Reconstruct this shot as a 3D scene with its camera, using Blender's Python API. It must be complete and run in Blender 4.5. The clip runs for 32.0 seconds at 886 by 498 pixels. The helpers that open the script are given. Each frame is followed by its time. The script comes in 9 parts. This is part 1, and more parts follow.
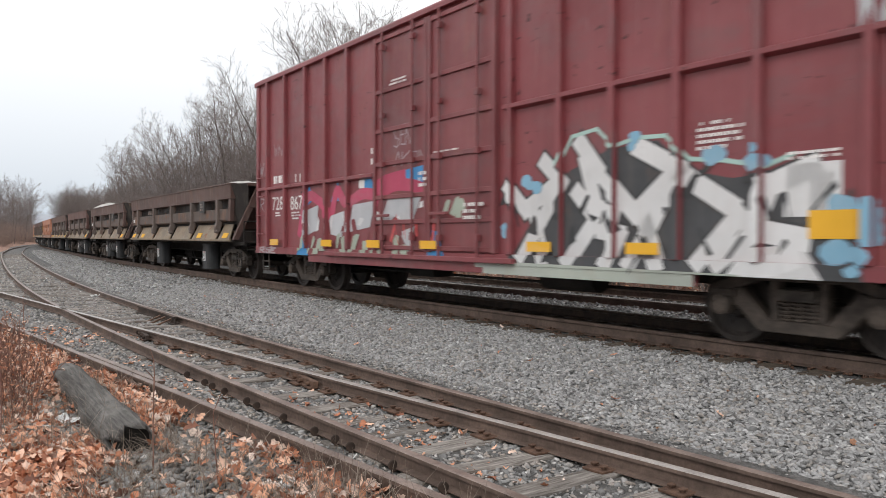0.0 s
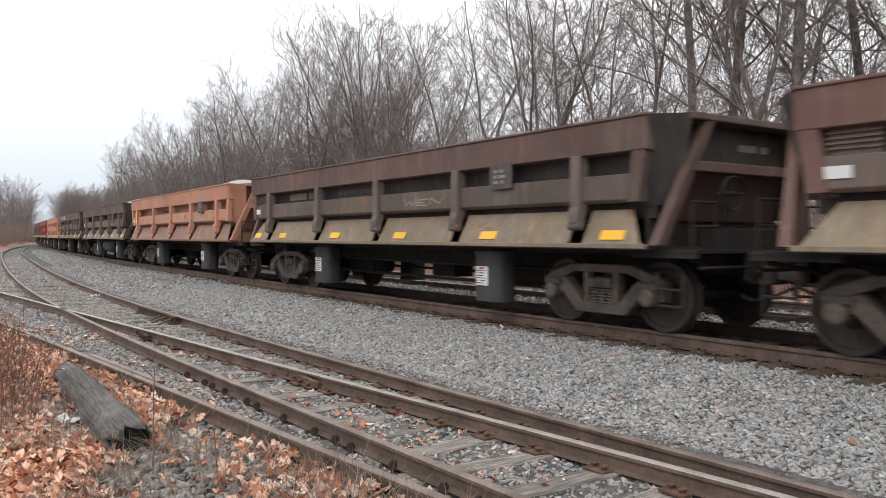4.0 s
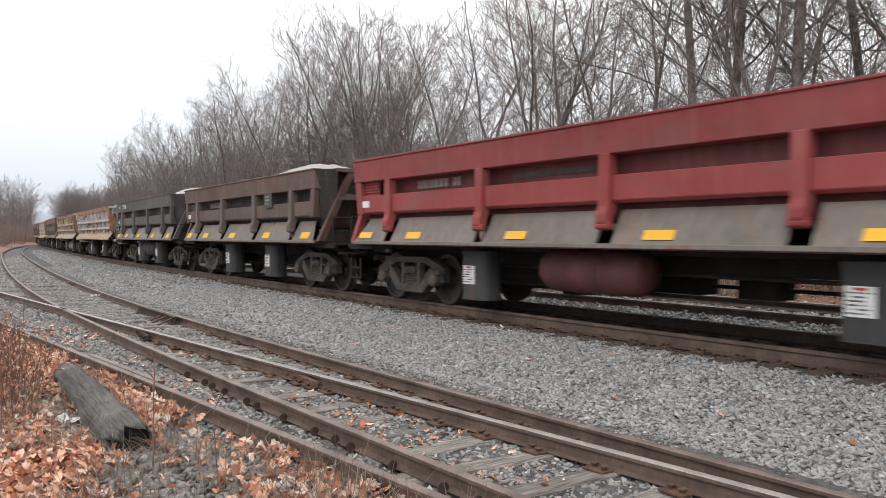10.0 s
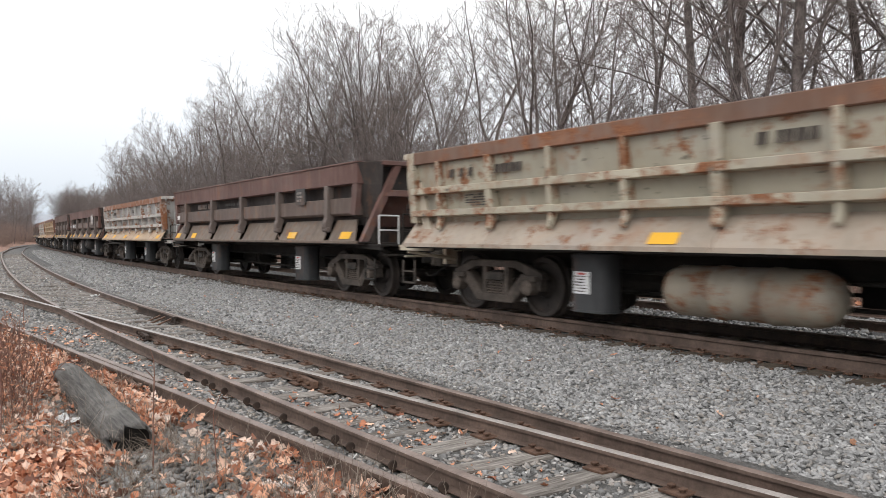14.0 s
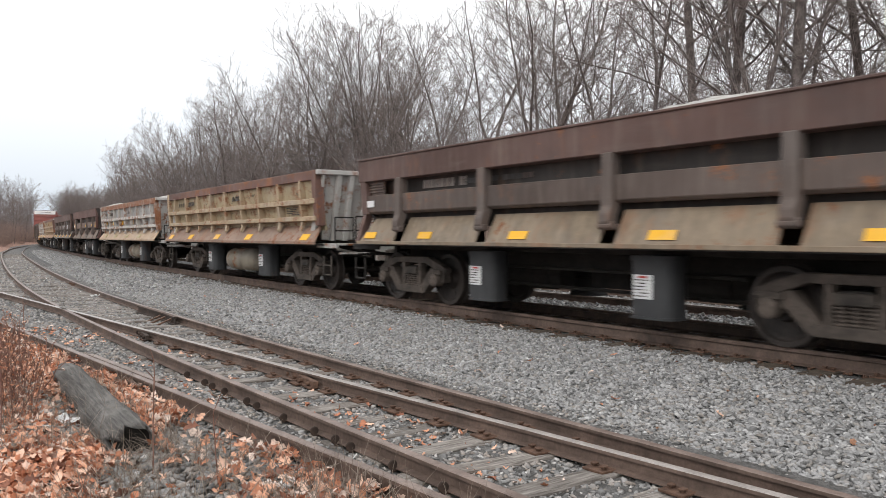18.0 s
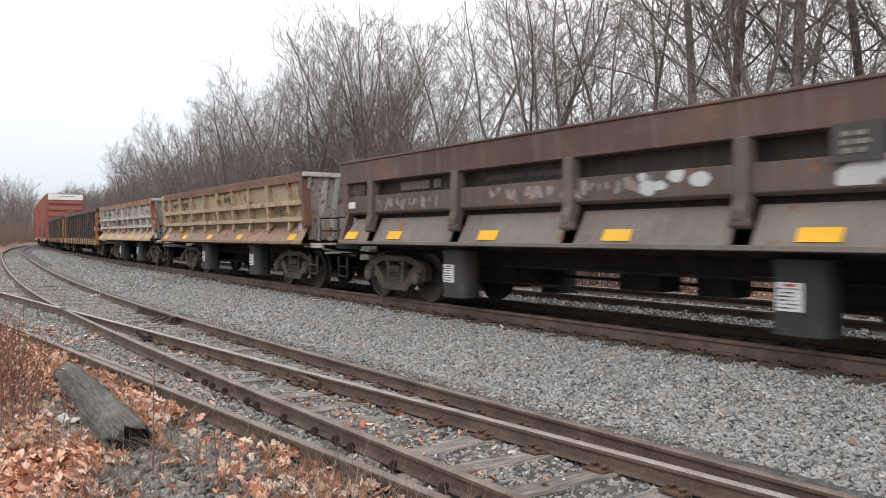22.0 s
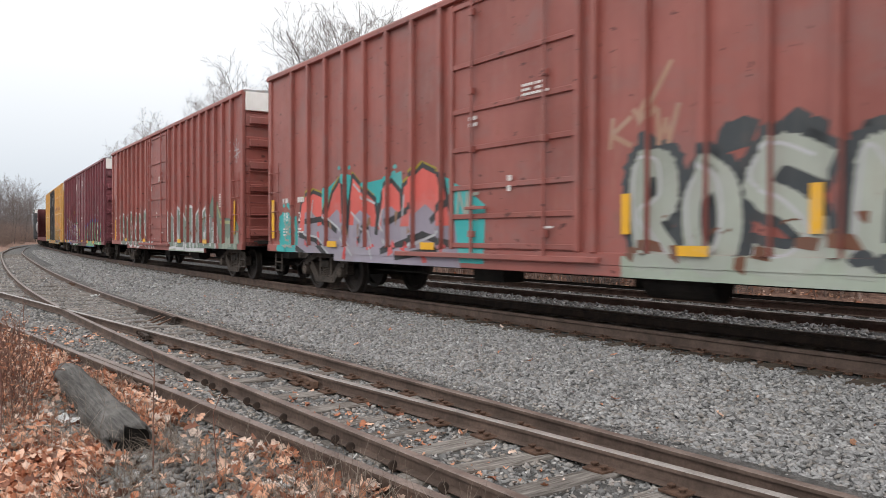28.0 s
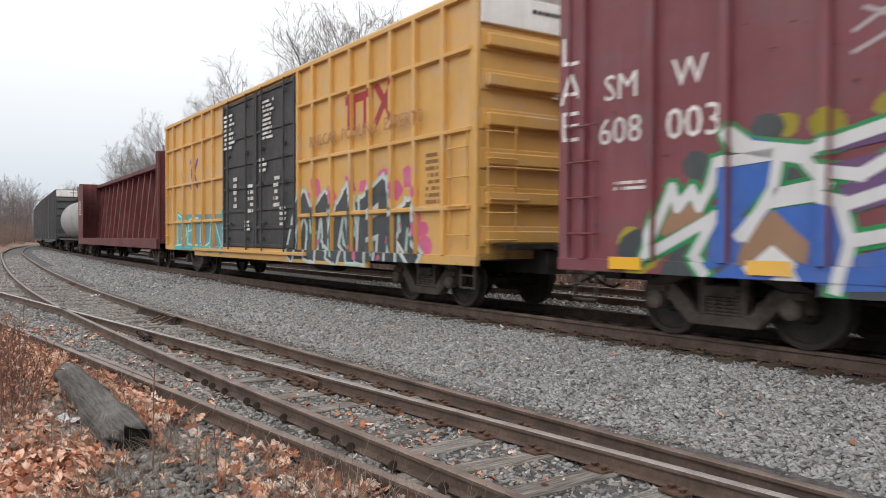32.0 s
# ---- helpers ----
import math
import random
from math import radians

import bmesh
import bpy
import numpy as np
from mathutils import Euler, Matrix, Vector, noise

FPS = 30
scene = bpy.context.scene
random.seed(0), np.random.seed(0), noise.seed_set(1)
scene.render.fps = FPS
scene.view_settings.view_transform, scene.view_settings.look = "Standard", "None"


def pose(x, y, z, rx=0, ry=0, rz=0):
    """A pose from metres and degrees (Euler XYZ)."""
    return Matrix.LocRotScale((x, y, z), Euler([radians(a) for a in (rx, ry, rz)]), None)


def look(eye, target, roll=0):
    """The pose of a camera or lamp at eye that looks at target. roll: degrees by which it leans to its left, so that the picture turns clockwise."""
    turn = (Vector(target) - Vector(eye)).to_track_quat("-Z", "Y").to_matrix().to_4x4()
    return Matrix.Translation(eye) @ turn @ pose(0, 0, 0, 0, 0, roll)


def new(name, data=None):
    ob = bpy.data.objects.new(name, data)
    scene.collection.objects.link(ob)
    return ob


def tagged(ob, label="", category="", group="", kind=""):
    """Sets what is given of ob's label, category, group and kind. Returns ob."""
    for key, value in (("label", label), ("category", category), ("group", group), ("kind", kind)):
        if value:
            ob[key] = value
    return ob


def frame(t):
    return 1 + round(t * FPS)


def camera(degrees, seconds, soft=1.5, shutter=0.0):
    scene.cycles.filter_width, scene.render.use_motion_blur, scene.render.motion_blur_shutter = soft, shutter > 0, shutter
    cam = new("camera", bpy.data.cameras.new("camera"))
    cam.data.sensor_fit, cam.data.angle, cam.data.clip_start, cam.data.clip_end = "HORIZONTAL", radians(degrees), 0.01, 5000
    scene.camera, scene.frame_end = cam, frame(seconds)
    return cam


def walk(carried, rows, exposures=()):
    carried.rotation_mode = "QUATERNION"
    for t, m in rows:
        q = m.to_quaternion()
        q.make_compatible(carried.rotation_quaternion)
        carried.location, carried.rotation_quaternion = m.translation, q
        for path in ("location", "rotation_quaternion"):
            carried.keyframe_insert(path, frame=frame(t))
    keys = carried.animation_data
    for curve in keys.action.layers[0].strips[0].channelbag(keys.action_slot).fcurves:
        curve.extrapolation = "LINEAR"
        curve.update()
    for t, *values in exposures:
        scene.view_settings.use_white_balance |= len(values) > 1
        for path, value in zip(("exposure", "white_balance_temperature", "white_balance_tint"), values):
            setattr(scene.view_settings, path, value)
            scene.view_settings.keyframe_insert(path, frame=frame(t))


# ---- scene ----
# ---- camera ----
cam = camera(59.2, 32.0, soft=0.42, shutter=0.2)
EYE = pose(0, 0, 1.209, 90 - 0.868, 0, 0) @ pose(0, 0, 0, 0, 0, 0.146)
walk(cam, [(0.0, EYE), (32.0, EYE)], [(0.0, -0.10), (0.8, -0.02), (2.0, 0.06), (14.0, 0.05), (24.5, 0.03), (27.0, -0.10), (32.0, -0.14)])

# ---- sky and light: a bright overcast winter day ----
world = bpy.data.worlds.new("world")
scene.world = world
world.use_nodes = True
wn = world.node_tree
wn.nodes.clear()
sky = wn.nodes.new("ShaderNodeTexSky")
sky.sky_type, sky.sun_disc = "NISHITA", False
sky.sun_elevation, sky.sun_rotation = radians(38), radians(200)
sky.dust_density, sky.air_density = 4.0, 1.0
hsv = wn.nodes.new("ShaderNodeHueSaturation")
hsv.inputs["Saturation"].default_value = 0.12
tone = wn.nodes.new("ShaderNodeMix")
tone.data_type = "RGBA"
wbg = wn.nodes.new("ShaderNodeBackground")
wbg.inputs["Strength"].default_value = 0.11
dome = wn.nodes.new("ShaderNodeTexCoord")
height = wn.nodes.new("ShaderNodeSeparateXYZ")
wn.links.new(dome.outputs["Generated"], height.inputs[0])
lift = wn.nodes.new("ShaderNodeMapRange")
lift.inputs["From Min"].default_value, lift.inputs["From Max"].default_value = 0.0, 0.30
wn.links.new(height.outputs["Z"], lift.inputs["Value"])
low = wn.nodes.new("ShaderNodeMix")
low.data_type = "RGBA"
low.inputs["A"].default_value, low.inputs["B"].default_value = (7.0, 7.75, 8.6, 1), (13.2, 13.3, 13.5, 1)
wn.links.new(lift.outputs[0], low.inputs["Factor"])
wout = wn.nodes.new("ShaderNodeOutputWorld")
wn.links.new(sky.outputs[0], hsv.inputs["Color"])
wn.links.new(hsv.outputs[0], tone.inputs["A"])
wn.links.new(low.outputs["Result"], tone.inputs["B"])
tone.inputs["Factor"].default_value = 0.85
wn.links.new(tone.outputs["Result"], wbg.inputs["Color"])
wn.links.new(wbg.outputs[0], wout.inputs[0])
sun = new("sun", bpy.data.lights.new("sun", "SUN"))
sun.data.energy, sun.data.angle, sun.data.color = 0.9, radians(25), (1.0, 0.97, 0.93)
sun.matrix_world = look((-12, -30, 26), (0, 0, 0))

# ---- the line of the main track: distance along it, heading, place ----
STEP = 0.5
S_AT = np.arange(-760.0, 620.0 + STEP, STEP)


def curvature(s):
    near = 0.001527 + 0.00001255 * np.maximum(s, -95.0)
    far = 0.0042
    mix = np.clip((-s - 95.0) / 55.0, 0, 1)
    return near * (1 - mix) + far * mix * np.clip((620 + s) / 200.0, 0, 1)


HEAD = np.concatenate([[0], np.cumsum(curvature(S_AT[:-1] + STEP / 2) * STEP)])
HEAD += -0.97718 - np.interp(0, S_AT, HEAD)
PX = np.concatenate([[0], np.cumsum(np.cos((HEAD[1:] + HEAD[:-1]) / 2) * STEP)])
PY = np.concatenate([[0], np.cumsum(np.sin((HEAD[1:] + HEAD[:-1]) / 2) * STEP)])
PX += 0.0 - np.interp(0, S_AT, PX)
PY += 15.5476 - np.interp(0, S_AT, PY)


def on_line(s, l=0.0):
    """Place at s metres along the main track and l metres to its far side."""
    h = np.interp(s, S_AT, HEAD)
    return np.interp(s, S_AT, PX) - np.sin(h) * l, np.interp(s, S_AT, PY) + np.cos(h) * l


def heading(s):
    return np.interp(s, S_AT, HEAD)


# how far the train has rolled after t seconds
T_AT = np.linspace(0, 32, 1601)
V_AT = np.interp(T_AT, [0, 8, 13, 20, 24, 27, 32], [13.22, 13.42, 13.8, 13.75, 13.5, 13.2, 13.1])
D_AT = np.concatenate([[0], np.cumsum((V_AT[1:] + V_AT[:-1]) * 0.01)])


def rolled(t):
    return float(np.interp(t, T_AT, D_AT))


# ---- mesh helpers ----
class Geo:
    """Collects simple solids into one mesh."""

    def __init__(self):
        self.v, self.f = [], []

    def add(self, verts, faces):
        n = len(self.v)
        self.v.extend(verts)
        self.f.extend([tuple(i + n for i in q) for q in faces])
        return self

    def box(self, x0, x1, y0, y1, z0, z1):
        return self.add([(x0, y0, z0), (x1, y0, z0), (x1, y1, z0), (x0, y1, z0), (x0, y0, z1), (x1, y0, z1), (x1, y1, z1), (x0, y1, z1)],
                        [(3, 2, 1, 0), (4, 5, 6, 7), (0, 1, 5, 4), (1, 2, 6, 5), (2, 3, 7, 6), (3, 0, 4, 7)])

    def prism(self, poly, x0, x1):
        """A (y, z) outline drawn out along x."""
        n = len(poly)
        return self.add([(x0, y, z) for y, z in poly] + [(x1, y, z) for y, z in poly],
                        [tuple(range(n))[::-1], tuple(range(n, 2 * n))] + [(i, (i + 1) % n, n + (i + 1) % n, n + i) for i in range(n)])

    def prism_y(self, poly, y0, y1):
        """An (x, z) outline drawn out along y."""
        n = len(poly)
        return self.add([(x, y0, z) for x, z in poly] + [(x, y1, z) for x, z in poly],
                        [tuple(range(n)), tuple(range(n, 2 * n))[::-1]] + [(i, n + i, n + (i + 1) % n, (i + 1) % n) for i in range(n)])

    def tube(self, a, b, r0, r1=None, n=8, caps=True):
        a, b = Vector(a), Vector(b)
        r1 = r0 if r1 is None else r1
        d = (b - a).normalized()
        u = d.orthogonal().normalized()
        w = d.cross(u)
        vs = []
        for c, r in ((a, r0), (b, r1)):
            for i in range(n):
                k = 2 * math.pi * i / n
                vs.append(tuple(c + u * (r * math.cos(k)) + w * (r * math.sin(k))))
        fs = [(i, (i + 1) % n, n + (i + 1) % n, n + i) for i in range(n)]
        if caps:
            fs += [tuple(range(n))[::-1], tuple(range(n, 2 * n))]
        return self.add(vs, fs)

    def lathe_y(self, profile, n=24, cx=0.0, cz=0.0):
        """A (y, radius) outline turned round an axle along y."""
        m = len(profile)
        vs = [(cx + r * math.cos(2 * math.pi * i / n), y, cz + r * math.sin(2 * math.pi * i / n)) for i in range(n) for y, r in profile]
        fs = [(i * m + j, i * m + j + 1, ((i + 1) % n) * m + j + 1, ((i + 1) % n) * m + j) for i in range(n) for j in range(m - 1)]
        return self.add(vs, fs)

    def lathe_x(self, profile, n=20, cy=0.0, cz=0.0):
        m = len(profile)
        vs = [(x, cy + r * math.cos(2 * math.pi * i / n), cz + r * math.sin(2 * math.pi * i / n)) for i in range(n) for x, r in profile]
        fs = [(i * m + j, ((i + 1) % n) * m + j, ((i + 1) % n) * m + j + 1, i * m + j + 1) for i in range(n) for j in range(m - 1)]
        return self.add(vs, fs)

    def rod(self, points, r, n=6):
        for a, b in zip(points[:-1], points[1:]):
            self.tube(a, b, r, n=n)
        return self

    def mesh(self, name, bevel=0.0, smooth=False):
        me = bpy.data.meshes.new(name)
        me.from_pydata(self.v, [], self.f)
        bm = bmesh.new()
        bm.from_mesh(me)
        bmesh.ops.recalc_face_normals(bm, faces=bm.faces)
        if bevel:
            bmesh.ops.bevel(bm, geom=list(bm.edges), offset=bevel, segments=1, affect="EDGES", clamp_overlap=True)
        bm.to_mesh(me)
        bm.free()
        if smooth:
            me.polygons.foreach_set("use_smooth", [True] * len(me.polygons))
        return me


MESHES = {}


def cached(key, make):
    """A mesh that alike parts share."""
    if key not in MESHES:
        MESHES[key] = make()
    return MESHES[key]


def part(name, me, material, parent, label="", m=None):
    """One mesh object under a thing or a part, with a material of its own."""
    ob = new(name, me)
    if not me.materials:
        me.materials.append(material)
    ob.material_slots[0].link = "OBJECT"
    ob.material_slots[0].material = material
    ob.parent = parent
    if m is not None:
        ob.matrix_basis = m
    if label:
        ob["label"] = label
    return ob


def thing(name, me, material, m, label, category, group="", kind=""):
    ob = part(name, me, material, None)
    ob.matrix_basis = m
    return tagged(ob, label, category, group, kind)

# ---- materials ----
def node_material(name):
    m = bpy.data.materials.new(name)
    m.use_nodes = True
    nt = m.node_tree
    return m, nt, nt.nodes["Principled BSDF"]


def tex_noise(nt, vec, scale, detail=6.0, rough=0.6):
    n = nt.nodes.new("ShaderNodeTexNoise")
    n.inputs["Scale"].default_value, n.inputs["Detail"].default_value, n.inputs["Roughness"].default_value = scale, detail, rough
    nt.links.new(vec, n.inputs["Vector"])
    return n.outputs["Fac"]


def stretch(nt, vec, sx, sy, sz):
    n = nt.nodes.new("ShaderNodeMapping")
    n.inputs["Scale"].default_value = (sx, sy, sz)
    nt.links.new(vec, n.inputs["Vector"])
    return n.outputs[0]


def step_between(nt, value, lo, hi):
    n = nt.nodes.new("ShaderNodeMapRange")
    n.inputs["From Min"].default_value, n.inputs["From Max"].default_value = lo, hi
    nt.links.new(value, n.inputs["Value"])
    return n.outputs[0]


def blend(nt, fac, a, b, kind="MIX"):
    n = nt.nodes.new("ShaderNodeMix")
    n.data_type, n.blend_type = "RGBA", kind
    if isinstance(fac, float):
        n.inputs["Factor"].default_value = fac
    else:
        nt.links.new(fac, n.inputs["Factor"])
    for key, val in (("A", a), ("B", b)):
        if isinstance(val, tuple):
            n.inputs[key].default_value = (*val, 1)
        else:
            nt.links.new(val, n.inputs[key])
    return n.outputs["Result"]


def times(nt, a, b):
    n = nt.nodes.new("ShaderNodeMath")
    n.operation = "MULTIPLY"
    nt.links.new(a, n.inputs[0])
    if isinstance(b, float):
        n.inputs[1].default_value = b
    else:
        nt.links.new(b, n.inputs[1])
    return n.outputs[0]


def bump(nt, bsdf, height, strength, distance):
    n = nt.nodes.new("ShaderNodeBump")
    n.inputs["Strength"].default_value, n.inputs["Distance"].default_value = strength, distance
    nt.links.new(height, n.inputs["Height"])
    nt.links.new(n.outputs[0], bsdf.inputs["Normal"])


def object_coords(nt):
    return nt.nodes.new("ShaderNodeTexCoord").outputs["Object"]


def world_coords(nt):
    return nt.nodes.new("ShaderNodeNewGeometry").outputs["Position"]


def object_random(nt):
    return nt.nodes.new("ShaderNodeObjectInfo").outputs["Random"]


def shifted(nt, vec, amount=40.0):
    """Moves a texture by the object's random number, so that alike parts differ."""
    n = nt.nodes.new("ShaderNodeVectorMath")
    n.operation = "ADD"
    s = nt.nodes.new("ShaderNodeMath")
    s.operation = "MULTIPLY"
    s.inputs[1].default_value = amount
    nt.links.new(object_random(nt), s.inputs[0])
    nt.links.new(vec, n.inputs[0])
    nt.links.new(s.outputs[0], n.inputs[1])
    return n.outputs[0]


RUST = (0.13, 0.045, 0.02)
RUST_LIGHT = (0.30, 0.13, 0.06)


def paint(name, colour, rust=0.25, dirt=0.3, dust=(0.30, 0.26, 0.21), rough=0.55, fade=0.15, chips=0.0, gloss=0.35):
    """Old paint on steel: faded patches, rust blooms, vertical streaks and road dust."""
    m, nt, b = node_material(name)
    vec = shifted(nt, object_coords(nt))
    big = tex_noise(nt, vec, 0.55, 5, 0.6)
    fine = tex_noise(nt, vec, 3.6, 11, 0.76)
    grain = tex_noise(nt, vec, 45.0, 3, 0.6)
    streak = tex_noise(nt, stretch(nt, vec, 3.2, 3.2, 0.32), 2.4, 6, 0.62)
    light = tuple(min(1, c * (1 + fade) + fade * 0.10) for c in colour)
    dark = tuple(c * (1 - fade) for c in colour)
    base = blend(nt, step_between(nt, big, 0.35, 0.65), dark, light)
    grey = sum(colour) / 3
    dull = tex_noise(nt, stretch(nt, vec, 0.8, 0.8, 1.5), 1.1, 6, 0.62)
    base = blend(nt, times(nt, step_between(nt, dull, 0.50, 0.64), 0.45), base, tuple(0.5 * c + 0.6 * grey for c in colour))
    base = blend(nt, times(nt, step_between(nt, streak, 0.52, 0.74), dirt * 0.7), base, dust)
    base = blend(nt, times(nt, step_between(nt, streak, 0.47, 0.28), dirt * 0.6), base, tuple(c * 0.4 for c in colour))
    smear = tex_noise(nt, stretch(nt, vec, 0.5, 0.5, 2.2), 2.0, 8, 0.7)
    base = blend(nt, times(nt, step_between(nt, smear, 0.55, 0.70), dirt * 0.6), base, tuple(0.5 * c + 0.5 * d for c, d in zip(dust, colour)))
    lo = 0.62 - rust * 0.36
    rusty = step_between(nt, fine, lo, lo + 0.09)
    rusty = times(nt, rusty, step_between(nt, big, 0.60 - rust * 0.5, 0.68 - rust * 0.45))
    base = blend(nt, times(nt, step_between(nt, tex_noise(nt, stretch(nt, vec, 1.0, 1.0, 0.45), 1.7, 7, 0.7), 0.56, 0.66), min(0.9, rust * 1.6)), base, RUST_LIGHT)
    base = blend(nt, rusty, base, blend(nt, step_between(nt, grain, 0.35, 0.65), RUST, RUST_LIGHT))
    if chips:
        # flakes knocked off the paint, wider than tall
        flake = tex_noise(nt, stretch(nt, vec, 1.0, 1.0, 2.0), 5.0, 4, 0.55)
        patch = tex_noise(nt, vec, 0.9, 2, 0.5)
        base = blend(nt, times(nt, step_between(nt, flake, 0.655, 0.67), step_between(nt, patch, 0.56 - chips * 0.2, 0.60 - chips * 0.2)), base, tuple(c * 0.38 for c in colour))
        scuff = tex_noise(nt, stretch(nt, vec, 1.0, 1.0, 0.08), 14.0, 3, 0.6)
        base = blend(nt, times(nt, step_between(nt, scuff, 0.62, 0.74), 0.35), base, dust)
    nt.links.new(base, b.inputs["Base Color"])
    r = nt.nodes.new("ShaderNodeMapRange")
    r.inputs["To Min"].default_value, r.inputs["To Max"].default_value = rough - 0.1, min(1, rough + 0.3)
    nt.links.new(fine, r.inputs["Value"])
    nt.links.new(r.outputs[0], b.inputs["Roughness"])
    b.inputs["Specular IOR Level"].default_value = gloss
    bump(nt, b, fine, 0.25, 0.006)
    return m


def rough_stuff(name, dark, light, scale, rough=0.9, coords=object_coords, spread=(0.35, 0.65), dist=0.01, strength=0.5):
    """Stone, soil, iron: two colours and a relief at two scales."""
    m, nt, b = node_material(name)
    vec = coords(nt)
    a = tex_noise(nt, vec, scale, 8, 0.65)
    c = tex_noise(nt, vec, scale * 9, 5, 0.7)
    base = blend(nt, step_between(nt, a, *spread), dark, light)
    base = blend(nt, times(nt, step_between(nt, c, 0.4, 0.7), 0.5), base, tuple(x * 0.55 for x in dark))
    nt.links.new(base, b.inputs["Base Color"])
    b.inputs["Roughness"].default_value = rough
    b.inputs["Specular IOR Level"].default_value = 0.3
    bump(nt, b, c, strength, dist)
    return m


def by_piece(name, ramp, rough=0.85, grain=30.0, translucent=0.0):
    """Many loose pieces in one mesh, each with its own tone."""
    m, nt, b = node_material(name)
    geo = nt.nodes.new("ShaderNodeNewGeometry")
    r = nt.nodes.new("ShaderNodeValToRGB")
    e = r.color_ramp.elements
    for i, (at, col) in enumerate(ramp):
        el = e[i] if i < 2 else e.new(at)
        el.position, el.color = at, (*col, 1)
    nt.links.new(geo.outputs["Random Per Island"], r.inputs[0])
    n = tex_noise(nt, object_coords(nt), grain, 5, 0.7)
    nt.links.new(blend(nt, times(nt, step_between(nt, n, 0.42, 0.7), 0.55), r.outputs[0], tuple(c * 0.45 for c in ramp[0][1])), b.inputs["Base Color"])
    b.inputs["Roughness"].default_value = rough
    b.inputs["Specular IOR Level"].default_value = 0.3
    bump(nt, b, n, 0.4, 0.004)
    return m


M_STONE = by_piece("ballast_stone", [(0.0, (0.15, 0.146, 0.142)), (1.0, (0.58, 0.575, 0.57)), (0.3, (0.295, 0.292, 0.29)), (0.7, (0.42, 0.415, 0.41)), (0.9, (0.28, 0.25, 0.22))])
M_YARDSTONE = by_piece("yard_stone", [(0.0, (0.14, 0.137, 0.134)), (1.0, (0.60, 0.585, 0.57)), (0.5, (0.35, 0.343, 0.335)), (0.9, (0.36, 0.31, 0.27))])
M_LEAF = by_piece("fallen_leaf", [(0.0, (0.19, 0.095, 0.07)), (1.0, (0.88, 0.70, 0.60)), (0.18, (0.50, 0.19, 0.10)), (0.45, (0.74, 0.38, 0.235)), (0.75, (0.84, 0.56, 0.42)), (0.9, (0.68, 0.55, 0.47))], rough=0.7)
# bed toned darker than its stones, as painted shade in the gaps between them
M_BALLAST = rough_stuff("ballast", (0.07, 0.07, 0.07), (0.27, 0.265, 0.26), 11.0, coords=world_coords, dist=0.05, strength=0.9)
M_YARD = rough_stuff("yard_ballast", (0.08, 0.077, 0.073), (0.27, 0.26, 0.25), 6.0, coords=world_coords, dist=0.04, strength=0.9)
M_LITTER = rough_stuff("leaf_litter", (0.19, 0.115, 0.09), (0.50, 0.31, 0.235), 7.0, coords=world_coords, dist=0.04, strength=0.8)
M_RAIL = rough_stuff("rusty_rail", (0.080, 0.056, 0.045), (0.165, 0.114, 0.091), 3.0, rough=0.75, dist=0.003)
M_RAILHEAD = rough_stuff("brown_rail_head", (0.145, 0.105, 0.088), (0.28, 0.215, 0.185), 3.0, rough=0.45, dist=0.001)
M_OLDTAG = paint("dirty_olive_tag", (0.36, 0.30, 0.17), 0.2, 0.5)
M_RAILDARK = rough_stuff("grimy_rail", (0.030, 0.022, 0.018), (0.075, 0.048, 0.036), 5.0, rough=0.8, dist=0.003)
M_POLISHED = rough_stuff("worn_rail_head", (0.24, 0.21, 0.19), (0.45, 0.41, 0.385), 6.0, rough=0.32, dist=0.001)
M_TIE = rough_stuff("weathered_tie", (0.045, 0.036, 0.029), (0.15, 0.118, 0.09), 3.0, dist=0.02)
M_PLATE = rough_stuff("rusty_tie_plate", (0.075, 0.042, 0.029), (0.165, 0.095, 0.064), 12.0, rough=0.8)
M_IRON = rough_stuff("grimy_cast_iron", (0.030, 0.026, 0.023), (0.120, 0.100, 0.084), 2.6, rough=0.75, dist=0.004)
M_TRUCK = rough_stuff("dusty_cast_steel", (0.036, 0.030, 0.026), (0.135, 0.108, 0.090), 2.4, rough=0.8, dist=0.004)
M_WHEEL = rough_stuff("wheel_steel", (0.020, 0.017, 0.016), (0.055, 0.044, 0.038), 3.0, rough=0.6, dist=0.002)
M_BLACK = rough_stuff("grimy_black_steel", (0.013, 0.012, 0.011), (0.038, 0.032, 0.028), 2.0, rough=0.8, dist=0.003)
M_GREYSTEEL = paint("dusty_grey_steel", (0.055, 0.054, 0.053), 0.10, 0.25)
M_FADED = paint("faded_stencil", (0.24, 0.21, 0.19), 0.2, 0.3)
M_BARK = rough_stuff("grey_bark", (0.105, 0.085, 0.080), (0.28, 0.245, 0.23), 5.0, dist=0.02)
M_TWIG = rough_stuff("bare_twigs", (0.17, 0.142, 0.13), (0.34, 0.295, 0.275), 2.0)
M_TWIGRED = rough_stuff("reddish_twigs", (0.23, 0.165, 0.14), (0.42, 0.315, 0.265), 2.0)
M_HILL = rough_stuff("far_hill", (0.30, 0.32, 0.36), (0.42, 0.44, 0.48), 0.01)
M_YELLOWTAG = paint("yellow_reflector", (0.78, 0.42, 0.03), 0.02, 0.15, fade=0.1)
M_CYLINDER = paint("slate_cylinder_paint", (0.030, 0.031, 0.033), 0.08, 0.3, dust=(0.075, 0.073, 0.07), fade=0.2)
M_REDMARK = paint("red_heading", (0.45, 0.06, 0.05), 0.02, 0.2)
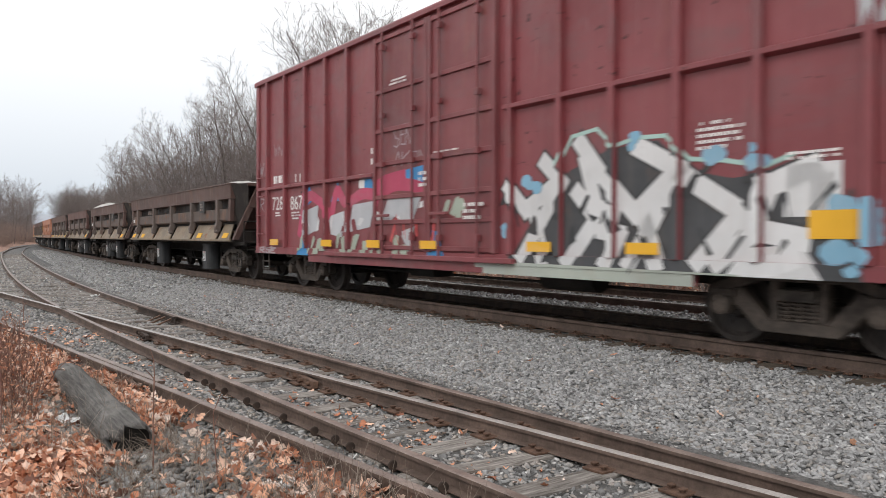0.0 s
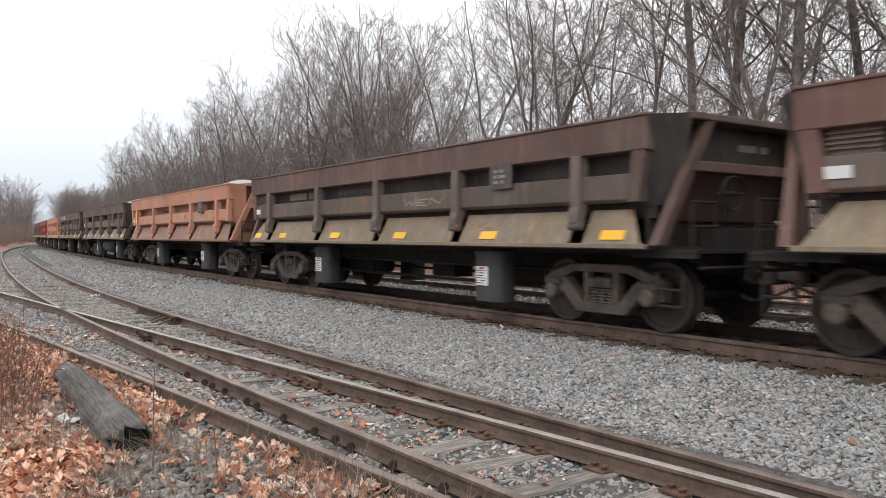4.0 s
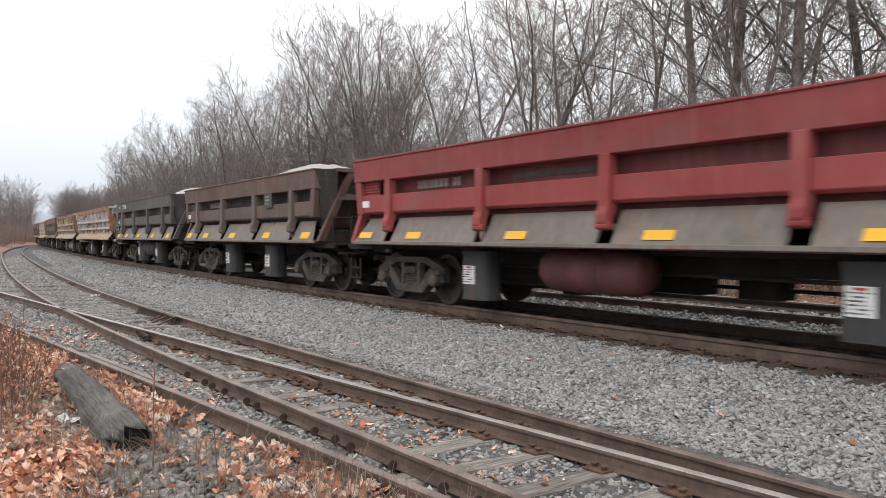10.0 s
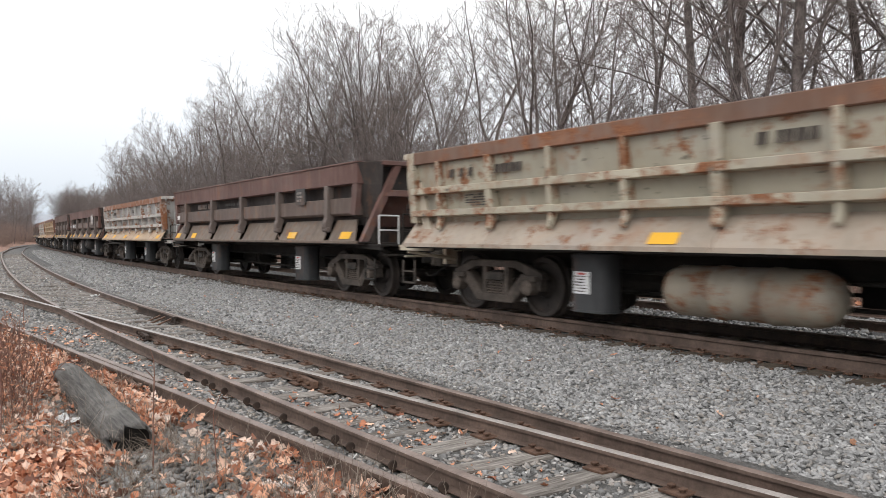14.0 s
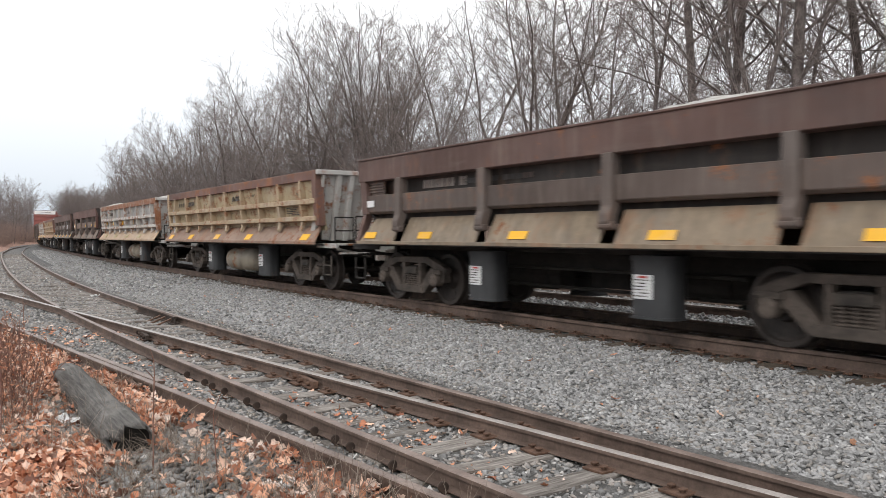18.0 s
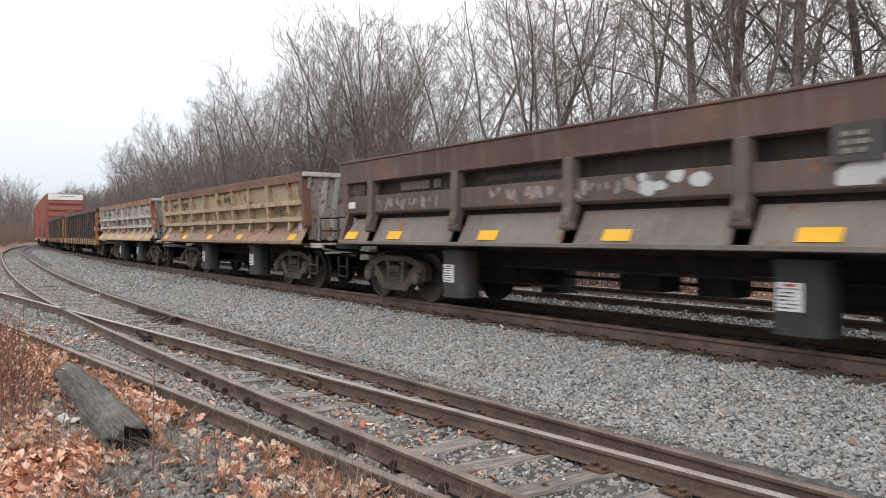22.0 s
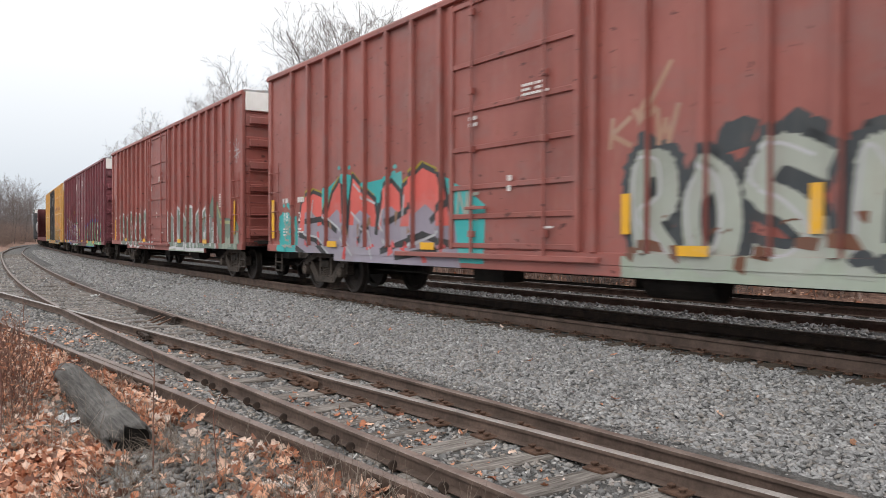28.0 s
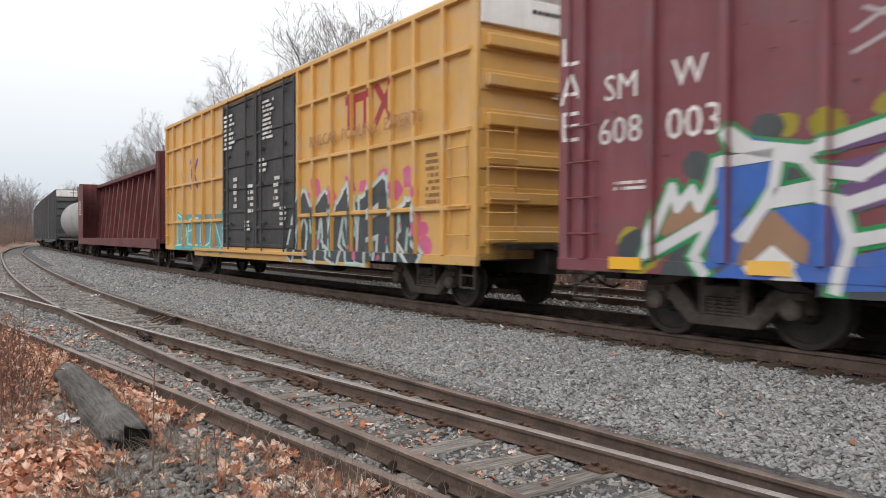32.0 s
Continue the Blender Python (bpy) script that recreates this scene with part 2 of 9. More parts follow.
M_WHITEMARK = paint("white_stencil", (0.72, 0.70, 0.68), 0.05, 0.25)
M_PLACARD = paint("white_placard", (0.62, 0.62, 0.62), 0.02, 0.3)
M_LOAD = rough_stuff("crushed_stone_load", (0.36, 0.345, 0.32), (0.60, 0.58, 0.55), 14.0, dist=0.03)

# ---- ground, ballast and tracks ----
def smooth_line(pairs, width=7.0):
    xs, ys = zip(*sorted(pairs))
    grid = np.arange(xs[0], xs[-1] + 0.25, 0.25)
    vals = np.interp(grid, xs, ys)
    n = int(width / 0.25) // 2 * 2 + 1
    pad = np.concatenate([np.full(n // 2, vals[0]), vals, np.full(n // 2, vals[-1])])
    vals = np.convolve(pad, np.ones(n) / n, "valid")
    return lambda s: np.interp(s, grid, vals)


# centre lines of the siding and of the track that leaves it, metres from the main track
siding_off = smooth_line([(60, -4.6), (25, -4.95), (9, -5.27), (5, -5.42), (1.5, -5.5), (-3.4, -5.58), (-9, -5.58), (-15, -5.46), (-23, -5.25), (-38, -4.86),
                          (-51, -4.62), (-64, -4.42), (-90, -3.55), (-110, -2.3), (-130, -0.9), (-150, -0.1), (-160, 0.0)])
branch_off = smooth_line([(60, -4.4), (30, -4.8), (18, -5.05), (10, -5.52), (8, -5.74), (5.5, -6.02), (1.2, -6.43), (-2.35, -6.86), (-6, -7.28), (-10, -7.76), (-20, -9.2),
                          (-40, -13.0), (-60, -18.0)])
Z_SIDING, Z_SECOND = -0.22, -0.05
GAUGE = 1.506


def swept(name, profile, s_values, offset, z0, closed=True):
    """A cross-section (l, z) carried along the main track at an offset."""
    m = len(profile)
    vs, fs = [], []
    for s in s_values:
        for l, z in profile:
            x, y = on_line(s, offset(s) + l)
            vs.append((float(x), float(y), z0 + z))
    for i in range(len(s_values) - 1):
        for j in range(m if closed else m - 1):
            a, b = i * m + j, i * m + (j + 1) % m
            fs.append((a, a + m, b + m, b))
    me = bpy.data.meshes.new(name)
    me.from_pydata(vs, [], fs)
    me.update()
    return me


def stations(a, b, near=0.5, far=3.0):
    out, s = [], a
    while s < b:
        out.append(s)
        s += near if -50 < s < 14 else far
    return out + [b]


SMALL = 0.66
RAIL = [(-0.070, -0.178), (0.070, -0.178), (0.070, -0.168), (0.012, -0.150), (0.009, -0.052), (0.036, -0.042), (0.036, -0.008), (0.028, 0.0), (-0.028, 0.0),
        (-0.036, -0.008), (-0.036, -0.042), (-0.009, -0.052), (-0.012, -0.150), (-0.070, -0.168)]


def rail(name, offset, z0, a, b, parent, web, head, label="", low=1.0):
    prof = [(l, z * low) for l, z in RAIL]
    me = swept(name, prof, stations(a, b), offset, z0)
    n, last = len(RAIL), len(me.vertices) - len(RAIL)
    v = [tuple(p.co) for p in me.vertices]
    f = [tuple(p.vertices) for p in me.polygons] + [tuple(range(n - 1, -1, -1)), tuple(range(last, last + n))]
    me = bpy.data.meshes.new(name)
    me.from_pydata(v, [], f)
    me.materials.append(web)
    me.materials.append(head)
    n = len(RAIL)
    for p in me.polygons:
        if p.index % n in (6, 7, 8):
            p.material_index = 1
    ob = new(name, me)
    ob.parent = parent
    if label:
        ob["label"] = label
    return ob


def empty_thing(name, label, category, kind="", group=""):
    return tagged(new(name), label, category, group, kind)


main_track = empty_thing("main_track", "rusty curved main line rails on grey ballast", "railway track", "structure")
second_track = empty_thing("second_track", "rusty parallel track behind the train", "railway track", "structure")
siding = empty_thing("siding_track", "worn siding rails with weathered wooden ties", "railway track", "structure")
branch = empty_thing("branch_track", "rusty diverging track among fallen leaves", "railway track", "structure")
h = GAUGE / 2
for k in (-1, 1):
    rail("rail", lambda s, k=k: k * h, 0.0, -420, 300, main_track, M_RAILDARK if k > 0 else M_RAIL, M_RAIL)
    rail("rail", lambda s, k=k: 4.15 + k * h, Z_SECOND + 0.035 * (k + 1), -200, 60, second_track, M_RAIL, M_POLISHED)
    rail("rail", lambda s, k=k: siding_off(s) + k * h * 0.985, Z_SIDING, -150, 45, siding, M_RAIL, M_RAILHEAD, low=SMALL)
    rail("rail", lambda s, k=k: branch_off(s) + k * h * 0.985, Z_SIDING, -60, 24, branch, M_RAIL, M_POLISHED if k > 0 else M_RAILHEAD, low=SMALL)
# short guard rails beside the outer rails at the frog
rail("guard_rail", lambda s: siding_off(s) + h - 0.11 - 0.10 * max(0.0, abs(s + 2.4) - 0.9), Z_SIDING + 0.02, -3.7, -1.05, siding, M_RAILDARK, M_RAIL, "grimy guard rail beside the frog", low=SMALL + 0.1)
brace_me = Geo().prism_y([(-0.22, -0.13), (0.04, -0.02), (0.04, -0.05), (-0.16, -0.13)], -0.03, 0.03).mesh("rail_brace", 0.004)
rail("guard_rail", lambda s: branch_off(s) - h + 0.10, Z_SIDING, 2.6, 4.9, branch, M_RAIL, M_RAILHEAD, low=SMALL)

# bolted joint with its heavy bars, on the inner rail of the turnout
joint = Geo()
joint.box(-0.46, 0.46, -0.062, -0.008, -0.112, -0.036)
joint.box(-0.43, 0.43, -0.090, -0.04, -0.128, -0.096)
for i in range(4):
    joint.tube((-0.33 + i * 0.22, -0.03, -0.072), (-0.33 + i * 0.22, -0.100, -0.072), 0.024, n=6)
joint_me = joint.mesh("joint_bar", 0.006)


def laid(s, l, z, turn=0.0):
    x, y = on_line(s, l)
    return pose(float(x), float(y), z, 0, 0, math.degrees(heading(s)) + turn)


part("joint_bar", joint_me, M_PLATE, branch, "rusty bolted joint bar", laid(5.15, float(branch_off(5.15)) + h * 0.985, Z_SIDING, -5.6))
for s in (-2.0, -1.7, -1.3):
    part("rail_brace", brace_me, M_PLATE, siding, "", laid(s, float(siding_off(s)) + h - 0.20, Z_SIDING, 90))
part("joint_bar", joint_me, M_RAILDARK, branch, "", laid(0.45, float(branch_off(0.45)) + h * 0.985, Z_SIDING, -5.6))
part("joint_bar", joint_me, M_PLATE, siding, "", laid(-14, float(siding_off(-14)) + h, Z_SIDING, 0))
part("joint_bar", joint_me, M_PLATE, branch, "", laid(4.4, float(branch_off(4.4)) - h, Z_SIDING, -4))


def tie_mesh(length, seed):
    rng = random.Random(seed)
    g = Geo()
    n = 5
    w = 0.105
    vs, fs = [], []
    for i in range(n + 1):
        y = -length / 2 + length * i / n
        j = lambda a: rng.uniform(-a, a)
        vs += [(-w + j(0.012), y, 0 + j(0.008)), (w + j(0.012), y, 0 + j(0.008)), (w, y, -0.17), (-w, y, -0.17)]
    for i in range(n):
        for k in range(4):
            a, b = i * 4 + k, i * 4 + (k + 1) % 4
            fs.append((a, b, b + 4, a + 4))
    fs += [(0, 1, 2, 3), (n * 4 + 3, n * 4 + 2, n * 4 + 1, n * 4)]
    return g.add(vs, fs).mesh("tie", 0.012)


def wooden(name):
    m, nt, b = node_material(name)
    vec = shifted(nt, object_coords(nt))
    grain = tex_noise(nt, stretch(nt, vec, 28, 1.6, 28), 1.6, 7, 0.65)
    patch = tex_noise(nt, vec, 2.2, 5, 0.6)
    base = blend(nt, step_between(nt, grain, 0.35, 0.68), (0.085, 0.070, 0.060), (0.40, 0.365, 0.33))
    base = blend(nt, times(nt, step_between(nt, patch, 0.5, 0.7), 0.7), base, (0.09, 0.065, 0.05))
    base = blend(nt, step_between(nt, object_random(nt), 0.55, 1.3), base, (0.06, 0.05, 0.043))
    nt.links.new(base, b.inputs["Base Color"])
    b.inputs["Roughness"].default_value = 0.9
    bump(nt, b, grain, 0.8, 0.02)
    return m


M_WOOD = wooden("split_weathered_wood")
TIES = [tie_mesh(2.6, i) for i in range(3)]
rng = random.Random(5)
s = -62.0
while s < 13:
    near, far = siding_off(s) + 0.92, siding_off(s) - 1.3
    if s > -7:
        far = min(far + 0.45, float(siding_off(s)) - 0.85)
    long = float(near - far)
    ob = part("tie", TIES[rng.randrange(3)], M_WOOD, siding, "", laid(s + rng.uniform(-0.05, 0.05), float(near + far) / 2 + rng.uniform(-0.07, 0.07), Z_SIDING - 0.116 - rng.uniform(0, 0.02), rng.uniform(-2, 2)) @ Matrix.Diagonal((1, long / 2.6, 1, 1)))
    s += 0.56
s = -20.0
while s < -14:
    part("tie", TIES[rng.randrange(3)], M_WOOD, branch, "", laid(s, float(branch_off(s)) - 0.0, Z_SIDING - 0.120, rng.uniform(-3, 3) - 5))
    s += 0.6
s = -34.0
while s < 13:
    part("tie", TIES[rng.randrange(3)], M_TIE, main_track, "", laid(s, rng.uniform(-0.09, 0.06), -0.166 - rng.uniform(0, 0.014), rng.uniform(-1, 1)))
    if s > -16:
        part("tie", TIES[rng.randrange(3)], M_TIE, second_track, "", laid(s, 4.15, Z_SECOND - 0.165) @ Matrix.Rotation(0.047, 4, 'X'))
    s += 0.53

plate = Geo().box(-0.09, 0.09, -0.18, 0.18, 0.0, 0.018)
for sx, sy in ((-0.05, -0.10), (0.05, 0.10), (0.05, -0.12), (-0.05, 0.13)):
    plate.box(sx - 0.012, sx + 0.012, sy - 0.014, sy + 0.014, 0.0, 0.035)
    plate.box(sx - 0.02, sx + 0.02, sy - 0.024, sy + 0.024, 0.03, 0.044)
plate_me = plate.mesh("tie_plate", 0.003)
s = -62.0
while s < 13:
    if s > 0.5:
        for off in (siding_off(s) + h, branch_off(s) + h):
            part("tie_plate", plate_me, M_PLATE, siding, "", laid(s + rng.uniform(-0.03, 0.03), float(off), Z_SIDING - 0.122, rng.uniform(-6, 6)))
    s += 0.56
s = -34.0
while s < 13:
    if s > -6:
        part("tie_plate", plate_me, M_PLATE, main_track, "", laid(s, -h, -0.178))
    s += 0.53
anchor_me = Geo().tube((-0.008, 0, 0), (0.008, 0, 0), 0.036, n=10).box(-0.012, 0.012, -0.01, 0.06, -0.045, -0.025).mesh("rail_anchor", 0.004)
s = 4.3
while s < 11:
    for ds in (-0.12, 0.12):
        if rng.random() < 0.6:
            part("rail_anchor", anchor_me, M_RAILDARK, siding, "", laid(s + ds, float(siding_off(s)) - h - 0.075, Z_SIDING - 0.088, rng.uniform(-15, 15)))
    s += 0.56


def near_main(x, y):
    """Distance along and from the main track for many places at once."""
    cs, cx, cy = S_AT[700:1800:2], PX[700:1800:2], PY[700:1800:2]
    s_out, l_out = np.empty(len(x)), np.empty(len(x))
    for i in range(0, len(x), 4000):
        d = (x[i:i + 4000, None] - cx) ** 2 + (y[i:i + 4000, None] - cy) ** 2
        k = d.argmin(1)
        hd = np.interp(cs[k], S_AT, HEAD)
        s_out[i:i + 4000] = cs[k]
        l_out[i:i + 4000] = -np.sin(hd) * (x[i:i + 4000] - cx[k]) + np.cos(hd) * (y[i:i + 4000] - cy[k])
    return s_out, l_out


def ease(v):
    v = np.clip(v, 0, 1)
    return v * v * (3 - 2 * v)


def ground_height(x, y):
    x, y = np.asarray(x, float), np.asarray(y, float)
    s, l = near_main(x, y)
    z = np.full(len(x), -0.52)
    z += 0.10 * ease((-l - 6.9) / 0.8) * (s > -9)
    z += 0.25 * ease((-l - 8.0) / 4.0)
    z += 2.6 * ease((-l - 9.5) / 16.0) * ease((-s - 26) / 30.0)
    z += 0.9 * ease((l - 7.0) / 8.0) + 2.5 * ease((l - 16) / 60.0)
    lump = np.sin(x * 2.1 + 1.3 * np.sin(y * 1.7)) * 0.02 + np.sin(x * 5.3 + y * 4.1) * 0.012
    return z + lump * (abs(l) > 6.6)


gx = np.concatenate([-np.geomspace(16, 2500, 44)[::-1], np.arange(-15, 13, 0.2), np.geomspace(13.2, 2500, 40)])
gy = np.concatenate([-np.geomspace(3, 2500, 24)[::-1], np.arange(-2, 30, 0.2), np.geomspace(30.5, 3000, 52)])
GX, GY = np.meshgrid(gx, gy)
gz = ground_height(GX.ravel(), GY.ravel())
nx, ny = len(gx), len(gy)
ii = (np.arange(ny - 1)[:, None] * nx + np.arange(nx - 1)).ravel()
ground_me = bpy.data.meshes.new("ground")
ground_me.from_pydata(np.c_[GX.ravel(), GY.ravel(), gz].tolist(), [], np.c_[ii, ii + 1, ii + nx + 1, ii + nx].tolist())
thing("ground", ground_me, M_LITTER, Matrix(), "brown leaf-littered winter ground beside the tracks", "ground", kind="structure")

BED = [(-4.75, -0.50), (-4.35, -0.425), (-3.4, -0.36), (-2.1, -0.25), (-1.35, -0.20), (1.35, -0.20), (1.9, -0.215), (2.4, -0.235), (2.95, -0.225), (5.5, -0.165), (6.2, -0.25), (7.0, -0.62)]
bed_me = swept("ballast_bed", BED, stations(-420, 300), lambda s: np.interp(s, [-150, -90], [0.0, 0.0]), 0.0, closed=False)
thing("ballast_bed", bed_me, M_BALLAST, Matrix(), "light grey crushed stone ballast under the main line", "ballast", kind="structure")
# black strip whose colour holds both oil stain and the shade under the train
oily_shade_me = swept("oil_stained_ballast", [(-0.70, -0.195), (0.70, -0.195)], stations(-200, 120), lambda s: 0.0, 0.0, closed=False)
thing("oil_stained_ballast", oily_shade_me, M_BLACK, Matrix(), "black oil-stained ballast with painted shade between the rails", "ballast", kind="structure")
yard_s = stations(-140, 45)
vs, fs = [], []
for s in yard_s:
    a, b = float(siding_off(s)) + 1.75, float(min(siding_off(s), branch_off(s) if s > -14 else siding_off(s))) - 1.5
    for f, z in ((0.0, -0.46), (0.12, -0.366), (0.5, -0.368), (0.88, -0.370), (1.0, -0.50)):
        x, y = on_line(s, a + (b - a) * f)
        vs.append((float(x), float(y), z))
for i in range(len(yard_s) - 1):
    for j in range(4):
        fs.append((i * 5 + j, i * 5 + j + 5, i * 5 + j + 6, i * 5 + j + 1))
yard_me = bpy.data.meshes.new("yard_bed")
yard_me.from_pydata(vs, [], fs)
thing("yard_bed", yard_me, M_YARD, Matrix(), "dark dirty cinder ballast under the siding", "ballast", kind="structure")

# ---- the train: parts that all cars share ----
HALF_TURN = Matrix.Rotation(math.pi, 4, "Z")
AXLE = 0.89
WHEEL_R = 0.455


def make_wheelset():
    g = Geo()
    g.lathe_y([(-1.02, 0.0), (-1.02, 0.075), (1.02, 0.075), (1.02, 0.0)], 12)
    for k in (-1, 1):
        prof = [(0.69, 0.09), (0.69, 0.13), (0.735, 0.16), (0.745, 0.36), (0.695, 0.395), (0.69, WHEEL_R + 0.026), (0.715, WHEEL_R + 0.026), (0.728, WHEEL_R + 0.002), (0.835, WHEEL_R - 0.006),
                (0.838, 0.39), (0.80, 0.375), (0.775, 0.34), (0.775, 0.18), (0.845, 0.145), (0.845, 0.09)]
        g.lathe_y([(y * k, r) for y, r in prof], 36)
        # lifting holes give the turning wheel something to show
        for i in range(3):
            a = i * 2.094
            g.tube((0.26 * math.cos(a), k * 0.77, 0.26 * math.sin(a)), (0.26 * math.cos(a), k * 0.785, 0.26 * math.sin(a)), 0.035, n=8)
    return g.mesh("wheelset", smooth=False)


def make_side_frame():
    """Cast frame: arched top bar, pedestals, slanting tension bars, columns and spring seat round open windows."""
    g = Geo()
    t0, t1 = -0.075, 0.075
    g.prism_y([(-1.12, 0.58), (-1.10, 0.66), (-0.95, 0.72), (-0.55, 0.85), (0.55, 0.85), (0.95, 0.72), (1.10, 0.66), (1.12, 0.58), (0.98, 0.57), (0.82, 0.62), (0.48, 0.74), (-0.48, 0.74), (-0.82, 0.62), (-0.98, 0.57)], t0, t1)
    for k in (-1, 1):
        g.prism_y([(k * 0.84, 0.62), (k * 0.66, 0.66), (k * 0.31, 0.31), (k * 0.34, 0.19), (k * 0.46, 0.20), (k * 0.82, 0.53)][::k], t0 - 0.012, t1 + 0.012)
        g.prism_y([(k * 0.32, 0.76), (k * 0.23, 0.76), (k * 0.22, 0.28), (k * 0.31, 0.28)][::k], t0 + 0.004, t1 - 0.004)
        g.prism_y([(k * 0.76, 0.64), (k * 1.08, 0.64), (k * 1.08, 0.40), (k * 1.02, 0.40), (k * 1.00, 0.56), (k * 0.80, 0.56), (k * 0.79, 0.44), (k * 0.74, 0.46)][::k], t0 - 0.006, t1 + 0.006)
    g.prism_y([(-0.45, 0.19), (0.45, 0.19), (0.38, 0.32), (-0.38, 0.32)], t0 - 0.03, t1 + 0.03)
    g.prism_y([(-0.24, 0.555), (0.24, 0.555), (0.24, 0.585), (-0.24, 0.585)], t0 - 0.01, t1)
    return g.mesh("side_frame", 0.010)


def make_springs():
    prof = [(0.0, 0.0), (0.0, 0.05)]
    for i in range(5):
        z = 0.005 + i * 0.042
        prof += [(z, 0.05), (z + 0.004, 0.074), (z + 0.024, 0.074), (z + 0.028, 0.05)]
    return Geo().lathe_x(prof + [(0.215, 0.05), (0.215, 0.0)], 12).mesh("spring")


def make_cap():
    g = Geo()
    g.lathe_y([(-0.12, 0.0), (-0.12, 0.07), (-0.10, 0.115), (0.06, 0.12)], 14)
    g.box(-0.15, 0.15, -0.06, 0.08, 0.10, 0.17)
    for i in range(3):
        a = i * 2.094 + 0.5
        g.tube((0.07 * math.cos(a), -0.12, 0.07 * math.sin(a)), (0.07 * math.cos(a), -0.135, 0.07 * math.sin(a)), 0.018, n=6)
    return g.mesh("bearing_cap")


def make_bolster():
    g = Geo().box(-0.17, 0.17, -1.06, 1.06, 0.56, 0.68)
    g.box(-0.28, 0.28, -0.55, 0.55, 0.52, 0.72)
    for k in (-1, 1):
        g.box(k * 0.42 - 0.03, k * 0.42 + 0.03, -0.9, 0.9, 0.40, 0.48)
        g.tube((k * 0.42, -0.85, 0.40), (k * 0.42, 0.85, 0.40), 0.03, n=6)
    return g.mesh("truck_bolster", 0.01)


WHEELSETS = []


def truck(car, x):
    bolster = part("truck", cached("bolster", make_bolster), M_BLACK, car, "grimy cast-steel four-wheel truck", Matrix.Translation((x, 0, 0)))
    for k in (-1, 1):
        turn = Matrix.Translation((0, k * 1.0, 0))
        part("side_frame", cached("side_frame", make_side_frame), M_TRUCK, bolster, "", turn)
        for x in (-0.15, 0.0, 0.15):
            part("spring", cached("spring", make_springs), M_TRUCK, bolster, "", turn @ Matrix.Translation((x, 0, 0.32)) @ Matrix.Rotation(-math.pi / 2, 4, "Y"))
        part("spring_seat", cached("sseat", lambda: Geo().box(-0.21, 0.21, -0.10, 0.10, 0.533, 0.66).mesh("spring_seat", 0.01)), M_IRON, bolster, "", turn)
        ws = part("wheelset", cached("wheelset", make_wheelset), M_WHEEL, bolster, "", Matrix.Translation((k * AXLE, 0, WHEEL_R)))
        WHEELSETS.append((ws, k))
        for j in (-1, 1):
            part("bearing_cap", cached("cap", make_cap), M_TRUCK, bolster, "", Matrix.Translation((j * AXLE, k * 1.08, WHEEL_R)) @ (HALF_TURN if k > 0 else Matrix()))
    return bolster


def make_coupler():
    g = Geo().box(0, 0.55, -0.09, 0.09, 0.70, 0.88)
    g.prism([(-0.17, 0.64), (0.17, 0.64), (0.17, 0.94), (-0.17, 0.94)], 0.50, 0.84)
    g.tube((0.70, 0.18, 0.66), (0.70, 0.18, 0.92), 0.07, n=8)
    return g.mesh("coupler", 0.012)


def make_hose():
    g = Geo()
    pts = [(0.1, 0.28, 0.72), (0.35, 0.30, 0.60), (0.6, 0.30, 0.48), (0.85, 0.27, 0.44), (1.0, 0.24, 0.50)]
    return g.rod(pts, 0.022).mesh("air_hose", smooth=True)


def ends(car, H, iron=None):
    for k in (-1, 1):
        m = Matrix.Translation((k * H, 0, 0)) @ (HALF_TURN if k < 0 else Matrix())
        part("coupler", cached("coupler", make_coupler), iron or M_IRON, car, "", m @ Matrix.Translation((0.12, 0, 0)))
        part("air_hose", cached("hose", make_hose), M_BLACK, car, "", m)


def ladder_mesh(rungs, pitch, width=0.42):
    g = Geo()
    top = rungs * pitch
    for i in range(rungs):
        z = pitch * (i + 0.5)
        g.rod([(-width / 2, 0.05, z), (-width / 2, -0.035, z), (width / 2, -0.035, z), (width / 2, 0.05, z)], 0.012)
    for x in (-width / 2, width / 2):
        g.box(x - 0.012, x + 0.012, 0.0, 0.02, 0, top)
    return g.mesh("ladder")


def stirrup_mesh():
    return Geo().rod([(-0.19, 0, 0.42), (-0.19, 0, 0.02), (0.19, 0, 0.02), (0.19, 0, 0.42)], 0.02).rod([(-0.19, 0, 0.22), (0.19, 0, 0.22)], 0.016).mesh("sill_step")


def plate_mesh(w, hgt, t=0.006):
    return Geo().box(-w / 2, w / 2, -t, 0, -hgt / 2, hgt / 2).mesh("plate")


def placard_mesh(w, hgt, rows, fill=0.5, seed=0):
    """Rows of plain bars standing for small print."""
    r = random.Random(seed)
    g = Geo()
    for i in range(rows):
        z = hgt / 2 - hgt * (i + 0.5) / rows
        x, stop = -w / 2, w * (0.5 if rows == 1 else r.uniform(0.15, 0.5))
        while x < stop - 0.01:
            b = min(w / 2 - x, max(hgt / rows * fill * 0.9, w / 12) * r.uniform(0.6, 1.25))
            if r.random() < 0.86:
                g.box(x, x + b * 0.78, -0.004, 0, z - hgt / rows * fill / 2, z + hgt / rows * fill / 2)
            x += b
    return g.mesh("lettering_bars")


HEAP = {1: 0.66, 2: 0.36, 3: 0.90, 4: 0.66, 5: 0.72, 6: 0.70, 7: 0.66, 8: 0.60, 9: 0.46, 10: 0.76, 11: 0.72, 12: 0.78, 13: 0.6, 14: 0.62, 16: 0.50, 17: 0.68, 19: 0.70, 20: 0.70, 21: 0.45}


